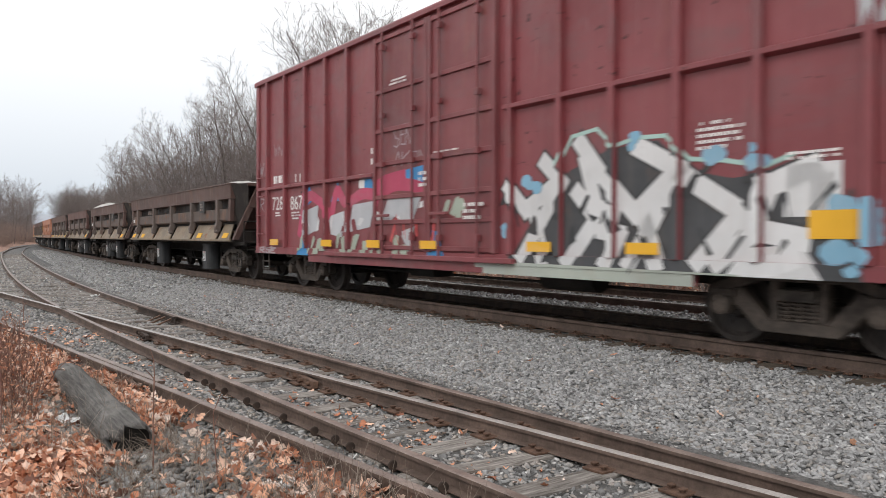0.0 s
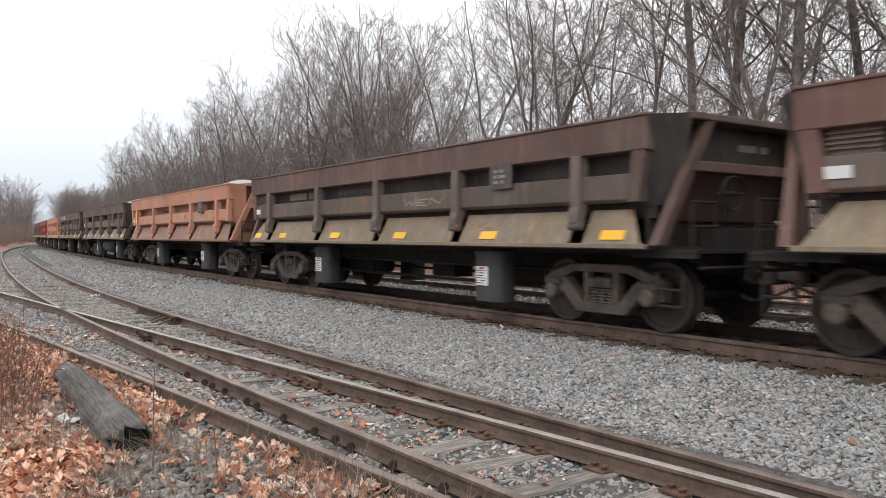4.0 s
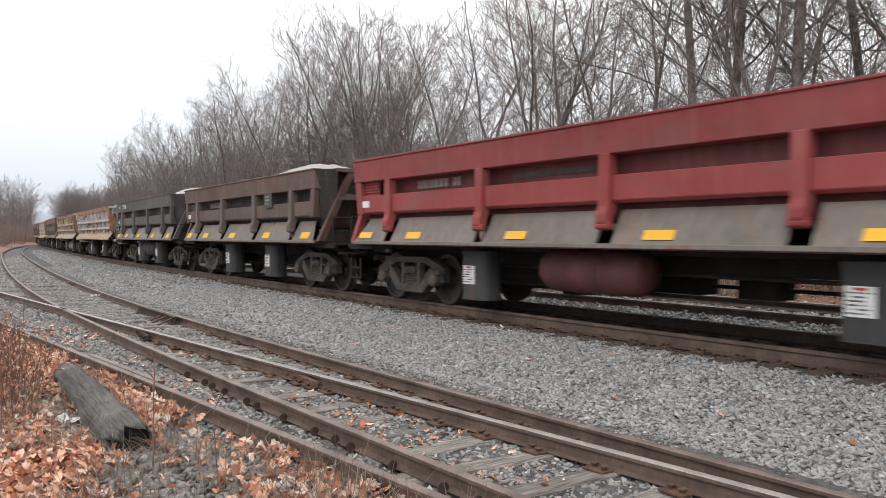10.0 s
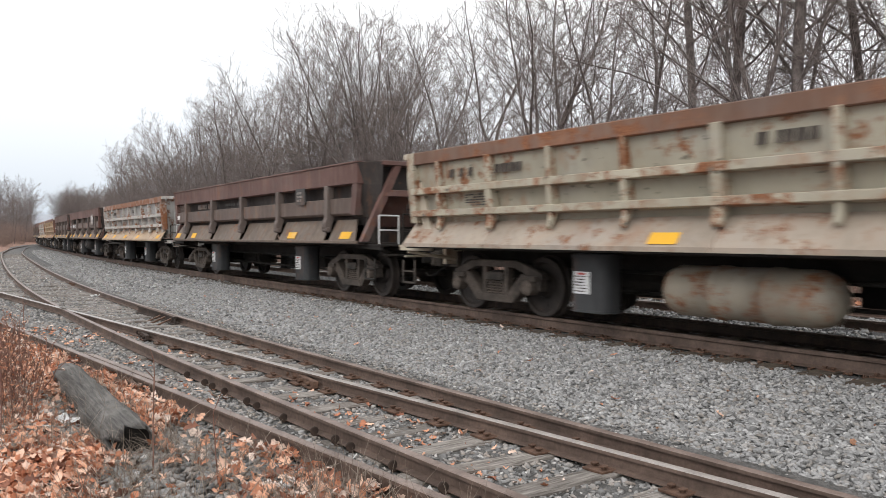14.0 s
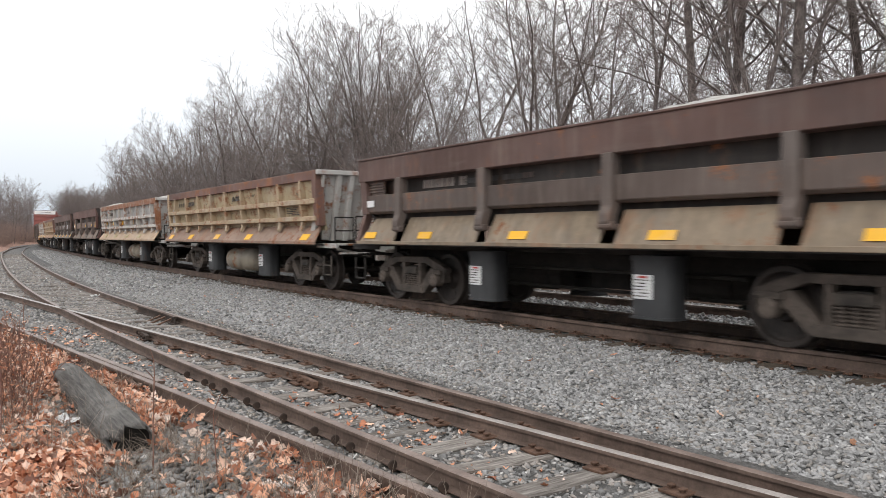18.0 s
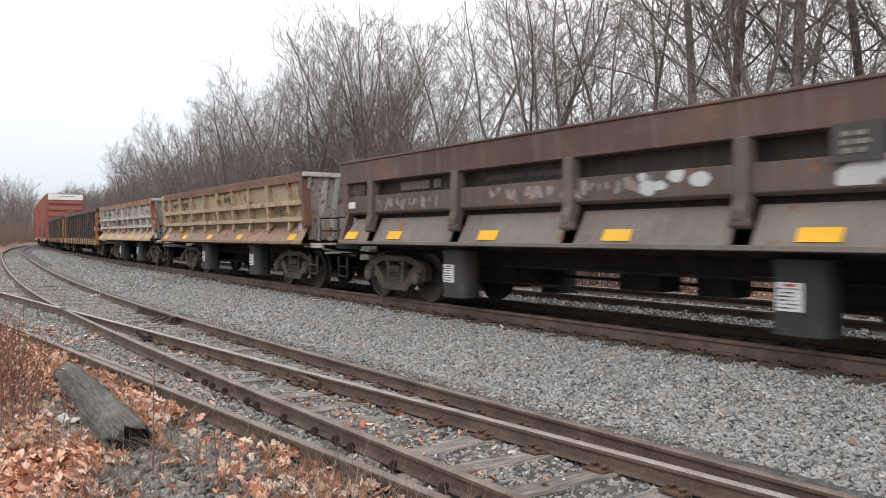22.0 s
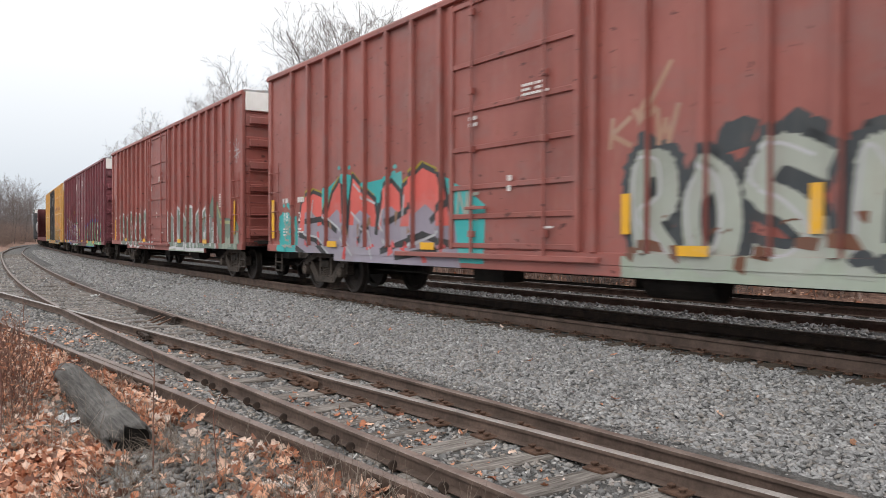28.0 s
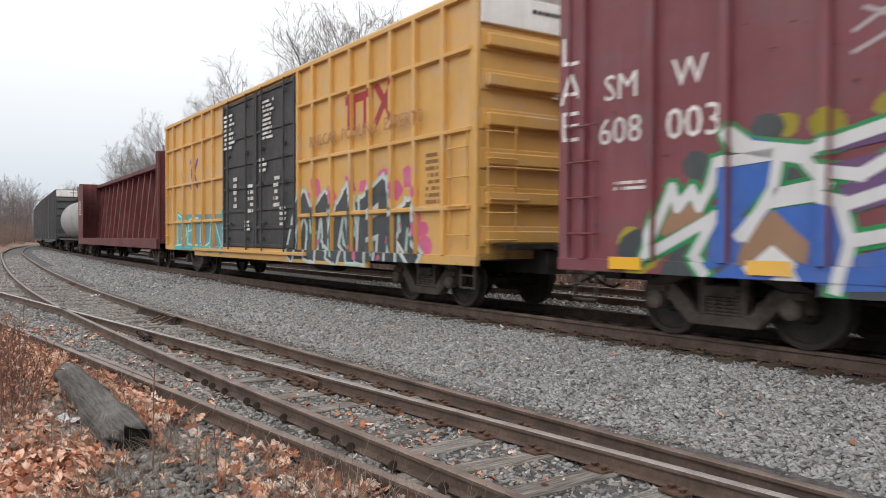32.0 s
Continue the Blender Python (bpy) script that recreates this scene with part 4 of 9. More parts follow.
def ribbed_dump_car(u_left, L, mats, label, tank=None, seed=0, load=True, boxes=False):
    """Older side-dump car with stepped posts and two long ribs."""
    chord, panel_m, rib, skirt, end_m = mats
    H = L / 2
    car = car_empty(label)
    n = 9
    posts = [-H + 0.9 + (L - 1.8) * i / (n - 1) for i in range(n)]
    for k in (-1, 1):
        m = HALF_TURN if k > 0 else Matrix()
        part("top_rim", cached(("rimB", L), lambda: Geo().prism([(-1.60, 2.65), (-1.60, 2.44), (-1.46, 2.44), (-1.46, 2.65)], -H, H).mesh("top_rim", 0.012)), chord, car, "", m)
        part("side_sheet", cached(("sheetB", L), lambda: Geo().prism([(-1.52, 2.46), (-1.48, 2.46), (-1.30, 1.35), (-1.34, 1.35)], -H + 0.04, H - 0.04).mesh("side_sheet")), panel_m, car, "", m)
        for z0, z1, y in ((2.04, 1.93, -1.60), (1.66, 1.56, -1.58)):
            part("long_rib", cached(("ribB", L, z0), lambda: Geo().prism([(y, z0), (y, z1), (-1.34, z1 - 0.02), (-1.36, z0 + 0.02)], -H + 0.1, H - 0.1).mesh("long_rib", 0.008)), rib, car, "", m)

        def post():
            g = Geo()
            g.prism([(-1.615, 2.46), (-1.605, 2.30), (-1.58, 2.02), (-1.60, 1.98), (-1.55, 1.64), (-1.55, 1.48), (-1.575, 1.36), (-1.54, 1.32), (-1.48, 1.42), (-1.38, 1.6), (-1.45, 2.46)], -0.045, 0.045)
            return g.mesh("side_post", 0.008)
        for i, x in enumerate(posts):
            part("side_post", cached("postB", post), rib, car, "", m @ Matrix.Translation((x, 0, 0)) @ Matrix.Diagonal((1.7 if i % 3 == 1 else 1.0, 1, 1, 1)))
        part("corner_post", cached("cornerB", lambda: Geo().prism([(-1.61, 2.65), (-1.61, 2.2), (-1.52, 1.45), (-1.36, 1.45), (-1.42, 2.65)], -0.10, 0.10).mesh("corner_post", 0.01)), chord, car, "", m @ Matrix.Translation((H - 0.1, 0, 0)))
        part("corner_post", MESHES["cornerB"], rib, car, "", m @ Matrix.Translation((-H + 0.1, 0, 0)))
        edges = [-H - 0.05] + posts[1::3] + [H + 0.05]
        for a, b in zip(edges[:-1], edges[1:]):
            w = b - a - 0.014
            last = b > H

            def panel():
                g = Geo()
                y0, z0, y1, z1 = -1.38, 1.46, -1.66, 1.10
                i1 = 0.22 if last else 0.0
                g.add([(-w / 2, y0, z0), (w / 2 - i1, y0, z0), (w / 2, y1, z1), (-w / 2, y1, z1), (-w / 2, y0 + 0.03, z0), (w / 2 - i1, y0 + 0.03, z0), (w / 2, y1 + 0.03, z1), (-w / 2, y1 + 0.03, z1)],
                      [(0, 3, 2, 1), (4, 5, 6, 7), (0, 1, 5, 4), (1, 2, 6, 5), (2, 3, 7, 6), (3, 0, 4, 7)])
                g.box(-w / 2, w / 2, y1 - 0.01, y1 + 0.03, 1.045, 1.105)
                return g.mesh("skirt_panel")
            part("skirt_panel", cached(("skirtB", round(w, 2), last), panel), skirt, car, "", m @ Matrix.Translation(((a + b) / 2, 0, 0)))
        part("floor_edge", cached(("floorB", L), lambda: Geo().box(-H, H, -1.62, -0.3, 1.02, 1.06).mesh("floor_edge")), M_BLACK, car, "", m)
    slope = math.atan2(0.28, 0.36)
    if boxes:
        for x in [posts[i] + 0.55 for i in (0, 2, 4, 6)]:
            part("tag_holder", cached("holder", lambda: Geo().box(-0.26, 0.26, -0.012, 0, -0.09, 0.09).box(-0.22, 0.22, -0.02, 0, -0.05, 0.05).mesh("tag_holder")), M_OLDTAG, car, "", Matrix.Translation((x, -1.57, 1.22)) @ Matrix.Rotation(-slope, 4, "X"))
    else:
        tags(car, [H - 0.6, posts[3] + 0.65] if seed == 13 else [-H + 0.5] + [posts[i] + 0.65 for i in (1, 3, 5)] + [H - 0.6], 1.20, -1.59, w=0.42, slope=-slope)
    part("louvre", cached("louvreB", lambda: placard_mesh(0.8, 0.20, 5)), M_GREYSTEEL, car, "", Matrix.Translation((-H + 1.9 if seed % 2 else H - 1.6, -1.44, 1.80)))
    for i, x in enumerate((-H + 1.5, -H + 2.6, 0.8)):
        part("stencil", cached(("stB", i), lambda: placard_mesh(0.70, 0.15, 1, 0.9, 20 + i)), M_IRON, car, "faded dark stencil bars", Matrix.Translation((x, -1.512, 2.24)) @ Matrix.Rotation(-0.16, 4, "X"))
    dump_end(car, H, end_m, M_BLACK, end_m, 2.65, "b")
    if load:
        part("load", cached(("loadB", L, seed), lambda: load_mesh(H, 2.60, seed)), M_LOAD, car, "heaped pale crushed stone load")
    x_truck = H - 1.78
    truck(car, -x_truck), truck(car, x_truck)
    under(car, H, (-H + 4.05, H - 4.05), tank, seed, 0.57)
    ends(car, H + 0.45)
    steps(car, H, M_IRON)
    CARS.append((car, u_left + H, x_truck))
    return car

# ---- gondolas, boxcars and the cars that follow ----
def gondola(u_left, L, seed, label):
    body = paint("grimy_brown_black_paint_%d" % seed, (0.050, 0.036, 0.030), 0.20, 0.3, dust=(0.10, 0.07, 0.055))
    yellow = paint("rusty_yellow_paint_%d" % seed, (0.40, 0.255, 0.075), 0.55, 0.5, dust=(0.24, 0.14, 0.08), chips=1.0)
    H = L / 2
    car = car_empty(label, "gondola", "gondola")
    n = 15
    for k in (-1, 1):
        m = HALF_TURN if k > 0 else Matrix()
        part("top_rim", cached(("rimG", L), lambda: Geo().prism([(-1.58, 2.68), (-1.58, 2.50), (-1.42, 2.50), (-1.42, 2.68)], -H, H).mesh("top_rim", 0.02)), body, car, "", m)
        part("side_sheet", cached(("sideG", L), lambda: Geo().box(-H + 0.05, H - 0.05, -1.46, -1.42, 0.80, 2.55).mesh("side_sheet")), body, car, "", m)
        part("side_sill", cached(("sillG", L), lambda: Geo().box(-H, H, -1.56, -1.40, 0.74, 1.08).mesh("side_sill", 0.02)), yellow, car, "rusted yellow side sill", m)
        for i in range(n):
            x = -H + 1.5 + (L - 3.0) * i / (n - 1)
            part("side_post", cached("postG", lambda: Geo().prism([(-1.57, 2.52), (-1.57, 1.1), (-1.59, 1.0), (-1.59, 0.76), (-1.44, 0.76), (-1.44, 2.52)], -0.075, 0.075).mesh("side_post", 0.02)), body, car, "", m @ Matrix.Translation((x, 0, 0)))
        for kx in (-1, 1):
            part("corner_panel", cached("cornG", lambda: Geo().box(-0.30, 0.34, -1.53, -1.44, 0.74, 2.52).mesh("corner_panel", 0.02)), yellow, car, "flaking yellow corner panel", m @ Matrix.Translation((kx * (H - 0.36), 0, 0)))
            part("ladder", cached("ladG", lambda: ladder_mesh(5, 0.36)), M_IRON, car, "", m @ Matrix.Translation((kx * (H - 0.36), -1.56, 0.85)))
    part("floor", cached(("floorG", L), lambda: Geo().box(-H + 0.05, H - 0.05, -1.4, 1.4, 0.98, 1.08).mesh("floor")), M_BLACK, car)
    for k in (-1, 1):
        m = Matrix.Translation((k * H, 0, 0)) @ (HALF_TURN if k < 0 else Matrix())
        g = Geo().box(-0.12, -0.04, -1.5, 1.5, 0.8, 2.62)
        part("end_sheet", cached("endG", lambda: g.mesh("end_sheet")), body, car, "", m)
        for z in (1.15, 1.55, 1.95, 2.3):
            part("end_rib", cached("eribG", lambda: Geo().box(-0.05, 0.07, -1.5, 1.5, -0.09, 0.09).mesh("end_rib", 0.02)), yellow, car, "", m @ Matrix.Translation((0, 0, z)))
        part("end_rim", cached("erimG", lambda: Geo().box(-0.15, 0.10, -1.58, 1.58, 2.5, 2.68).mesh("end_rim", 0.02)), body, car, "", m)
    tags(car, [-H + 1.0, H - 1.3], 1.62, -1.475, 0.55, 0.26)
    tags(car, [-3.0, 0.3, 3.4], 1.16, -1.475, 0.5, 0.12)
    under_box(car, H)
    x_truck = H - 1.5
    truck(car, -x_truck), truck(car, x_truck)
    ends(car, H + 0.1)
    steps(car, H - 0.5, M_IRON)
    CARS.append((car, u_left + H, x_truck))
    return car


def under_box(car, H):
    def sill():
        g = Geo().box(-H, H, -0.30, 0.30, 0.62, 1.0)
        for i in range(7):
            x = -H + 3.2 + (2 * H - 6.4) * i / 6
            g.box(x - 0.05, x + 0.05, -1.4, 1.4, 0.78, 1.0)
        g.box(-1.9, -1.1, -0.9, -0.45, 0.48, 0.85).box(0.5, 1.3, 0.4, 0.9, 0.45, 0.85)
        g.lathe_x([(1.8, 0), (1.8, 0.2), (2.9, 0.2), (2.9, 0)], 14, -0.7, 0.62)
        g.rod([(-H + 3, -0.5, 0.52), (H - 3, -0.5, 0.50)], 0.025)
        return g.mesh("centre_sill")
    part("centre_sill", cached(("sillX", round(H, 2)), sill), M_BLACK, car)


def boxcar(u_left, L, eave, sill, mats, posts, door, label, ribs=(), door_parts=2, end_top=None, end_ribs=6, name="boxcar", post_w=0.10):
    """Tall steel boxcar: flat side sheets, outside posts, plug doors, ribbed ends, roof."""
    side, post_m, door_m, roof_m = mats
    H = L / 2
    car = car_empty(label, "boxcar", name)
    Y = 1.50
    d0, d1 = door
    for k in (-1, 1):
        m = HALF_TURN if k > 0 else Matrix()
        flip = (lambda v: -v) if False else (lambda v: v)
        part("side_sheet", cached(("sideX", L, eave), lambda: Geo().box(-H + 0.02, H - 0.02, -Y, -Y + 0.05, sill + 0.05, eave).mesh("side_sheet")), side, car, "", m)
        part("top_rail", cached(("topX", L, eave), lambda: Geo().prism([(-Y - 0.09, eave - 0.10), (-Y - 0.09, eave - 0.015), (-Y - 0.05, eave + 0.03), (-Y + 0.06, eave + 0.03), (-Y + 0.06, eave - 0.10)], -H, H).mesh("top_rail", 0.008)), side, car, "", m)
        part("side_sill", cached(("silX", L, sill), lambda: Geo().box(-H + 0.0, H, -Y - 0.06, -Y + 0.03, sill, sill + 0.16).box(-H * 0.62, H * 0.62, -Y - 0.05, -Y + 0.02, sill - 0.14, sill + 0.01).mesh("side_sill", 0.008)), side, car, "", m)
        for x in posts:
            part("side_post", cached(("postX", eave, sill, post_w), lambda: Geo().prism([(-Y + 0.01, eave - 0.09), (-Y - 0.095, eave - 0.09), (-Y - 0.095, sill + 0.15), (-Y + 0.01, sill + 0.15)], -post_w / 2, post_w / 2).mesh("side_post", 0.012)), post_m, car, "", m @ Matrix.Translation((x, 0, 0)))
        for x in (-H + 0.09, H - 0.09):
            part("corner_post", cached(("corX", eave, sill), lambda: Geo().box(-0.09, 0.09, -Y - 0.045, -Y + 0.04, sill, eave).mesh("corner_post", 0.015)), side, car, "", m @ Matrix.Translation((x, 0, 0)))
        for x0, x1, z in ribs:
            part("side_rib", cached(("ribX", round(x1 - x0, 2)), lambda: Geo().prism([(-Y + 0.01, 0.06), (-Y - 0.09, 0.03), (-Y - 0.09, -0.03), (-Y + 0.01, -0.06)], -(x1 - x0) / 2, (x1 - x0) / 2).mesh("side_rib", 0.006)), post_m, car, "", m @ Matrix.Translation(((x0 + x1) / 2, 0, z)))
        # plug doors with raised frame, cross ribs and lock rods
        w = (d1 - d0) / door_parts

        def leaf():
            z0, z1 = sill + 0.16, eave - 0.16
            g = Geo().box(-w / 2 + 0.015, w / 2 - 0.015, -Y - 0.05, -Y + 0.01, z0, z1)
            return g.mesh("door", 0.008)

        def rod():
            z0, z1 = sill + 0.1, eave - 0.1
            g = Geo().tube((0, -Y - 0.13, z0), (0, -Y - 0.13, z1), 0.024, n=8)
            for z in (z0 + 0.3, (z0 + z1) / 2 - 0.4, (z0 + z1) / 2 + 0.5, z1 - 0.3):
                g.box(-0.05, 0.05, -Y - 0.16, -Y - 0.08, z - 0.05, z + 0.05)
            return g.mesh("lock_rod", 0.004)
        for i in range(door_parts):
            x = d0 + w * (i + 0.5)
            d = part("door", cached(("leafX", round(w, 2), eave, sill), leaf), door_m, car, "", m @ Matrix.Translation((x, 0, 0)))
            for f in (0, 0.12, 0.24, 0.40, 0.56, 0.75, 1.0):
                zz = sill + 0.22 + (eave - sill - 0.44) * f
                part("door_rib", cached(("dribX", round(w, 2)), lambda: Geo().box(-w / 2 + 0.02, w / 2 - 0.02, -Y - 0.085, -Y - 0.045, -0.04, 0.04).mesh("door_rib", 0.008)), door_m, d, "", Matrix.Translation((0, 0, zz)))
            for xx in (-w / 2 + 0.06, w / 2 - 0.06):
                part("door_stile", cached(("dstX", eave, sill), lambda: Geo().box(-0.045, 0.045, -Y - 0.10, -Y - 0.045, sill + 0.16, eave - 0.16).mesh("door_stile", 0.008)), door_m, d, "", Matrix.Translation((xx, 0, 0)))
            for xx in (-w * 0.28, w * 0.28):
                part("lock_rod", cached(("rodX", eave, sill), rod), door_m, d, "", Matrix.Translation((xx, 0, 0)))
            part("lock_handle", cached("lhanX", lambda: Geo().box(-0.42, 0.10, -Y - 0.17, -Y - 0.13, -0.025, 0.025).mesh("lock_handle", 0.006)), door_m, d, "", Matrix.Translation((-w * 0.18, 0, sill + 0.80)))
        part("door_track", cached(("trackX", round(d1 - d0, 2)), lambda: Geo().box(-(d1 - d0) * 1.05, (d1 - d0) * 0.62, -Y - 0.14, -Y - 0.05, sill + 0.02, sill + 0.10).mesh("door_track", 0.008)), side, car, "", m @ Matrix.Translation(((d0 + d1) / 2, 0, 0)))
        for x, n in ((-H + 0.45, 4), (H - 0.45, 4)):
            part("ladder", cached("ladX", lambda: ladder_mesh(4, 0.46, 0.5)), side, car, "", m @ Matrix.Translation((x, -Y - 0.08, sill + 0.25)))
        part("floor", cached(("floorX", L), lambda: Geo().box(-H + 0.05, H - 0.05, -Y + 0.06, 0.0, sill + 0.08, sill + 0.2).mesh("floor")), M_BLACK, car, "", m)

    def roof():
        g = Geo().prism([(-Y - 0.02, eave + 0.02), (0, eave + 0.13), (Y + 0.02, eave + 0.02), (Y, eave - 0.04), (-Y, eave - 0.04)], -H, H)
        for i in range(15):
            x = -H + L * (i + 0.5) / 15
            g.prism([(-Y, eave + 0.02), (0, eave + 0.17), (Y, eave + 0.02)], x - 0.05, x + 0.05)
        return g.mesh("roof")
    part("roof", cached(("roofX", L, eave), roof), roof_m, car)
    for k in (-1, 1):
        m = Matrix.Translation((k * H, 0, 0)) @ (HALF_TURN if k < 0 else Matrix())
        part("end_sheet", cached(("endX", eave, sill), lambda: Geo().box(-0.12, -0.05, -Y + 0.04, Y - 0.04, sill + 0.1, eave + 0.05).mesh("end_sheet")), side, car, "", m)
        top = eave - 0.62 if end_top else eave - 0.15
        for i in range(end_ribs):
            z = sill + 0.45 + (top - sill - 0.6) * i / (end_ribs - 1)
            part("end_rib", cached("eribX", lambda: Geo().prism([(-Y + 0.06, -0.16), (-Y + 0.06, 0.18), (Y - 0.06, 0.18), (Y - 0.06, -0.16)], -0.06, -0.02).prism([(-Y + 0.14, -0.10), (-Y + 0.14, 0.10), (Y - 0.14, 0.10), (Y - 0.14, -0.10)], -0.03, 0.095).mesh("end_rib", 0.02)), side, car, "", m @ Matrix.Translation((0, 0, z)))
        if end_top:
            part("end_top_panel", cached("etopX", lambda: Geo().box(-0.06, 0.03, -Y + 0.05, Y - 0.05, -0.24, 0.26).mesh("end_top_panel", 0.01)), end_top, car, "white upper end panel", m @ Matrix.Translation((0, 0, eave - 0.27)))
            part("end_print", cached("eprX", lambda: placard_mesh(1.3, 0.07, 1, 0.9, 6)), M_IRON, car, "", m @ Matrix.Translation((0.036, 0.2, eave - 0.2)) @ Matrix.Rotation(math.pi / 2, 4, "Z"))
        part("end_print", cached("eprY", lambda: placard_mesh(0.8, 0.16, 3, 0.6, 8)), M_WHITEMARK, car, "", m @ Matrix.Translation((0.058, 0.35, eave - 1.5)) @ Matrix.Rotation(math.pi / 2, 4, "Z"))
        part("crossover_platform", cached("xplat", lambda: Geo().box(0.04, 0.36, -1.25, 1.25, 1.07, 1.10).box(0.34, 0.37, -1.25, 1.25, 1.02, 1.11).box(-0.05, 0.3, -0.35, 0.35, 0.62, 1.0).mesh("crossover_platform", 0.005)), M_BLACK, car, "", m)
        part("end_ladder", cached("eladX", lambda: ladder_mesh(5, 0.42, 0.55)), side, car, "", m @ Matrix.Translation((0.10, -1.1, sill + 0.2)) @ Matrix.Rotation(math.pi / 2, 4, "Z"))
        part("end_grab", cached("egrX", lambda: Geo().rod([(0.12, -1.35, 0), (0.12, 1.3, 0)], 0.016).rod([(0.12, -1.35, -0.5), (0.12, -0.6, -0.5)], 0.016).mesh("end_grab")), side, car, "", m @ Matrix.Translation((0, 0, 2.3)))
    under_box(car, H)
    x_truck = H - 2.2
    truck(car, -x_truck), truck(car, x_truck)
    ends(car, H + 0.3)
    steps(car, H - 0.6, M_IRON)
    CARS.append((car, u_left + H, x_truck))
    return car

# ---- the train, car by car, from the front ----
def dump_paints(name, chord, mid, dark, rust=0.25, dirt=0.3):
    # the inside colour is set darker to carry the shade of the recesses
    return (paint(name + "_rim", chord, rust, dirt), paint(name + "_beam", mid, rust + 0.1, dirt), None, paint(name + "_shaded_inside", dark, rust, 0.2))


SKIRT_DUST = paint("dusty_brown_skirt", (0.140, 0.104, 0.080), 0.24, 0.75, dust=(0.275, 0.23, 0.175))
SKIRT_SAND = paint("sandy_skirt", (0.195, 0.150, 0.104), 0.20, 0.75, dust=(0.36, 0.29, 0.20))
SKIRT_RUST = paint("rusty_orange_skirt", (0.23, 0.135, 0.098), 0.32, 0.55, dust=(0.27, 0.21, 0.17))
SKIRT_GREY = paint("dusty_grey_skirt", (0.165, 0.143, 0.124), 0.20, 0.6, dust=(0.27, 0.25, 0.225))
SKIRT_ORANGE = paint("dusty_orange_skirt", (0.36, 0.22, 0.14), 0.25, 0.6, dust=(0.36, 0.31, 0.25))
SKIRT_TAN = paint("rust_stained_tan_skirt", (0.42, 0.305, 0.205), 0.28, 0.55, dust=(0.47, 0.37, 0.26))
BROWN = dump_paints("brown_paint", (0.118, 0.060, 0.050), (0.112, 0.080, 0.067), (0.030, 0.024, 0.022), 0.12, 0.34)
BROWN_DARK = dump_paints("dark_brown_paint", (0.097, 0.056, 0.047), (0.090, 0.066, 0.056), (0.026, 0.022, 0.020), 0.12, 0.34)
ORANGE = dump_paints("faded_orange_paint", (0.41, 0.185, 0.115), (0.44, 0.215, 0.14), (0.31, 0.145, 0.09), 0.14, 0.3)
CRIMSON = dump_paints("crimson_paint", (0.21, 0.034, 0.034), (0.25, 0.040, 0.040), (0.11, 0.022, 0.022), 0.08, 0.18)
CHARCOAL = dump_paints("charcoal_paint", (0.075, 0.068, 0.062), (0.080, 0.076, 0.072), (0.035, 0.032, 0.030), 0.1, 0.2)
PALE = (paint("rusted_rim", (0.30, 0.235, 0.20), 0.60, 0.45, dust=(0.34, 0.27, 0.22)), paint("pale_grey_panel", (0.315, 0.32, 0.315), 0.24, 0.45, dust=(0.40, 0.35, 0.29), chips=0.5), paint("pale_grey_rib", (0.43, 0.415, 0.39), 0.36, 0.45, dust=(0.5, 0.42, 0.32)), SKIRT_TAN, paint("pale_grey_end", (0.42, 0.41, 0.39), 0.32, 0.45))
TAN = (paint("brown_rim", (0.17, 0.095, 0.065), 0.4, 0.3), paint("tan_panel", (0.335, 0.315, 0.25), 0.27, 0.45, dust=(0.40, 0.35, 0.27), chips=1.0), paint("tan_rib", (0.40, 0.365, 0.285), 0.42, 0.5, dust=(0.42, 0.35, 0.25), chips=0.8), paint("grey_tan_skirt", (0.33, 0.275, 0.22), 0.28, 0.6, dust=(0.36, 0.24, 0.18)), paint("cream_end", (0.50, 0.44, 0.34), 0.2, 0.35))
RUSTY = (paint("dark_rust_rim", (0.13, 0.065, 0.05), 0.35, 0.25), paint("ochre_panel", (0.335, 0.275, 0.175), 0.31, 0.5, dust=(0.38, 0.35, 0.27), chips=1.4), paint("ochre_rib", (0.36, 0.275, 0.18), 0.32, 0.4, dust=(0.46, 0.40, 0.29)), paint("brown_skirt", (0.25, 0.165, 0.12), 0.35, 0.5), PALE[4])
DARK_TANK = M_GREYSTEEL
TAN_TANK = paint("dusty_tan_tank", (0.25, 0.215, 0.165), 0.3, 0.5, dust=(0.20, 0.17, 0.14))


def with_skirt(scheme, skirt):
    return (scheme[0], scheme[1], skirt, scheme[3])


ARM = paint("dusty_brown_arm", (0.115, 0.088, 0.076), 0.14, 0.45, dust=(0.24, 0.22, 0.20))


def smooth(u_left, pitch, scheme, skirt, label, **kw):
    if scheme is BROWN or scheme is BROWN_DARK:
        kw["post_mat"] = ARM
    return smooth_dump_car(u_left, pitch - 1.8, with_skirt(scheme, skirt), label, **kw)


MAROON = paint("maroon_boxcar_paint", (0.205, 0.042, 0.049), 0.06, 0.16, dust=(0.30, 0.16, 0.15), fade=0.12, chips=0.4, rough=0.40, gloss=0.55)
MAROON_DOOR = paint("dark_maroon_door_paint", (0.185, 0.041, 0.046), 0.1, 0.2, dust=(0.30, 0.16, 0.15), rough=0.40, gloss=0.55)
OXIDE = paint("oxide_red_boxcar_paint", (0.285, 0.084, 0.068), 0.06, 0.2, dust=(0.38, 0.19, 0.15), fade=0.14, chips=0.6, rough=0.40, gloss=0.55)
OXIDE_B = paint("brick_red_boxcar_paint", (0.28, 0.077, 0.062), 0.06, 0.2, dust=(0.38, 0.19, 0.15), fade=0.14, chips=0.9, rough=0.40, gloss=0.55)
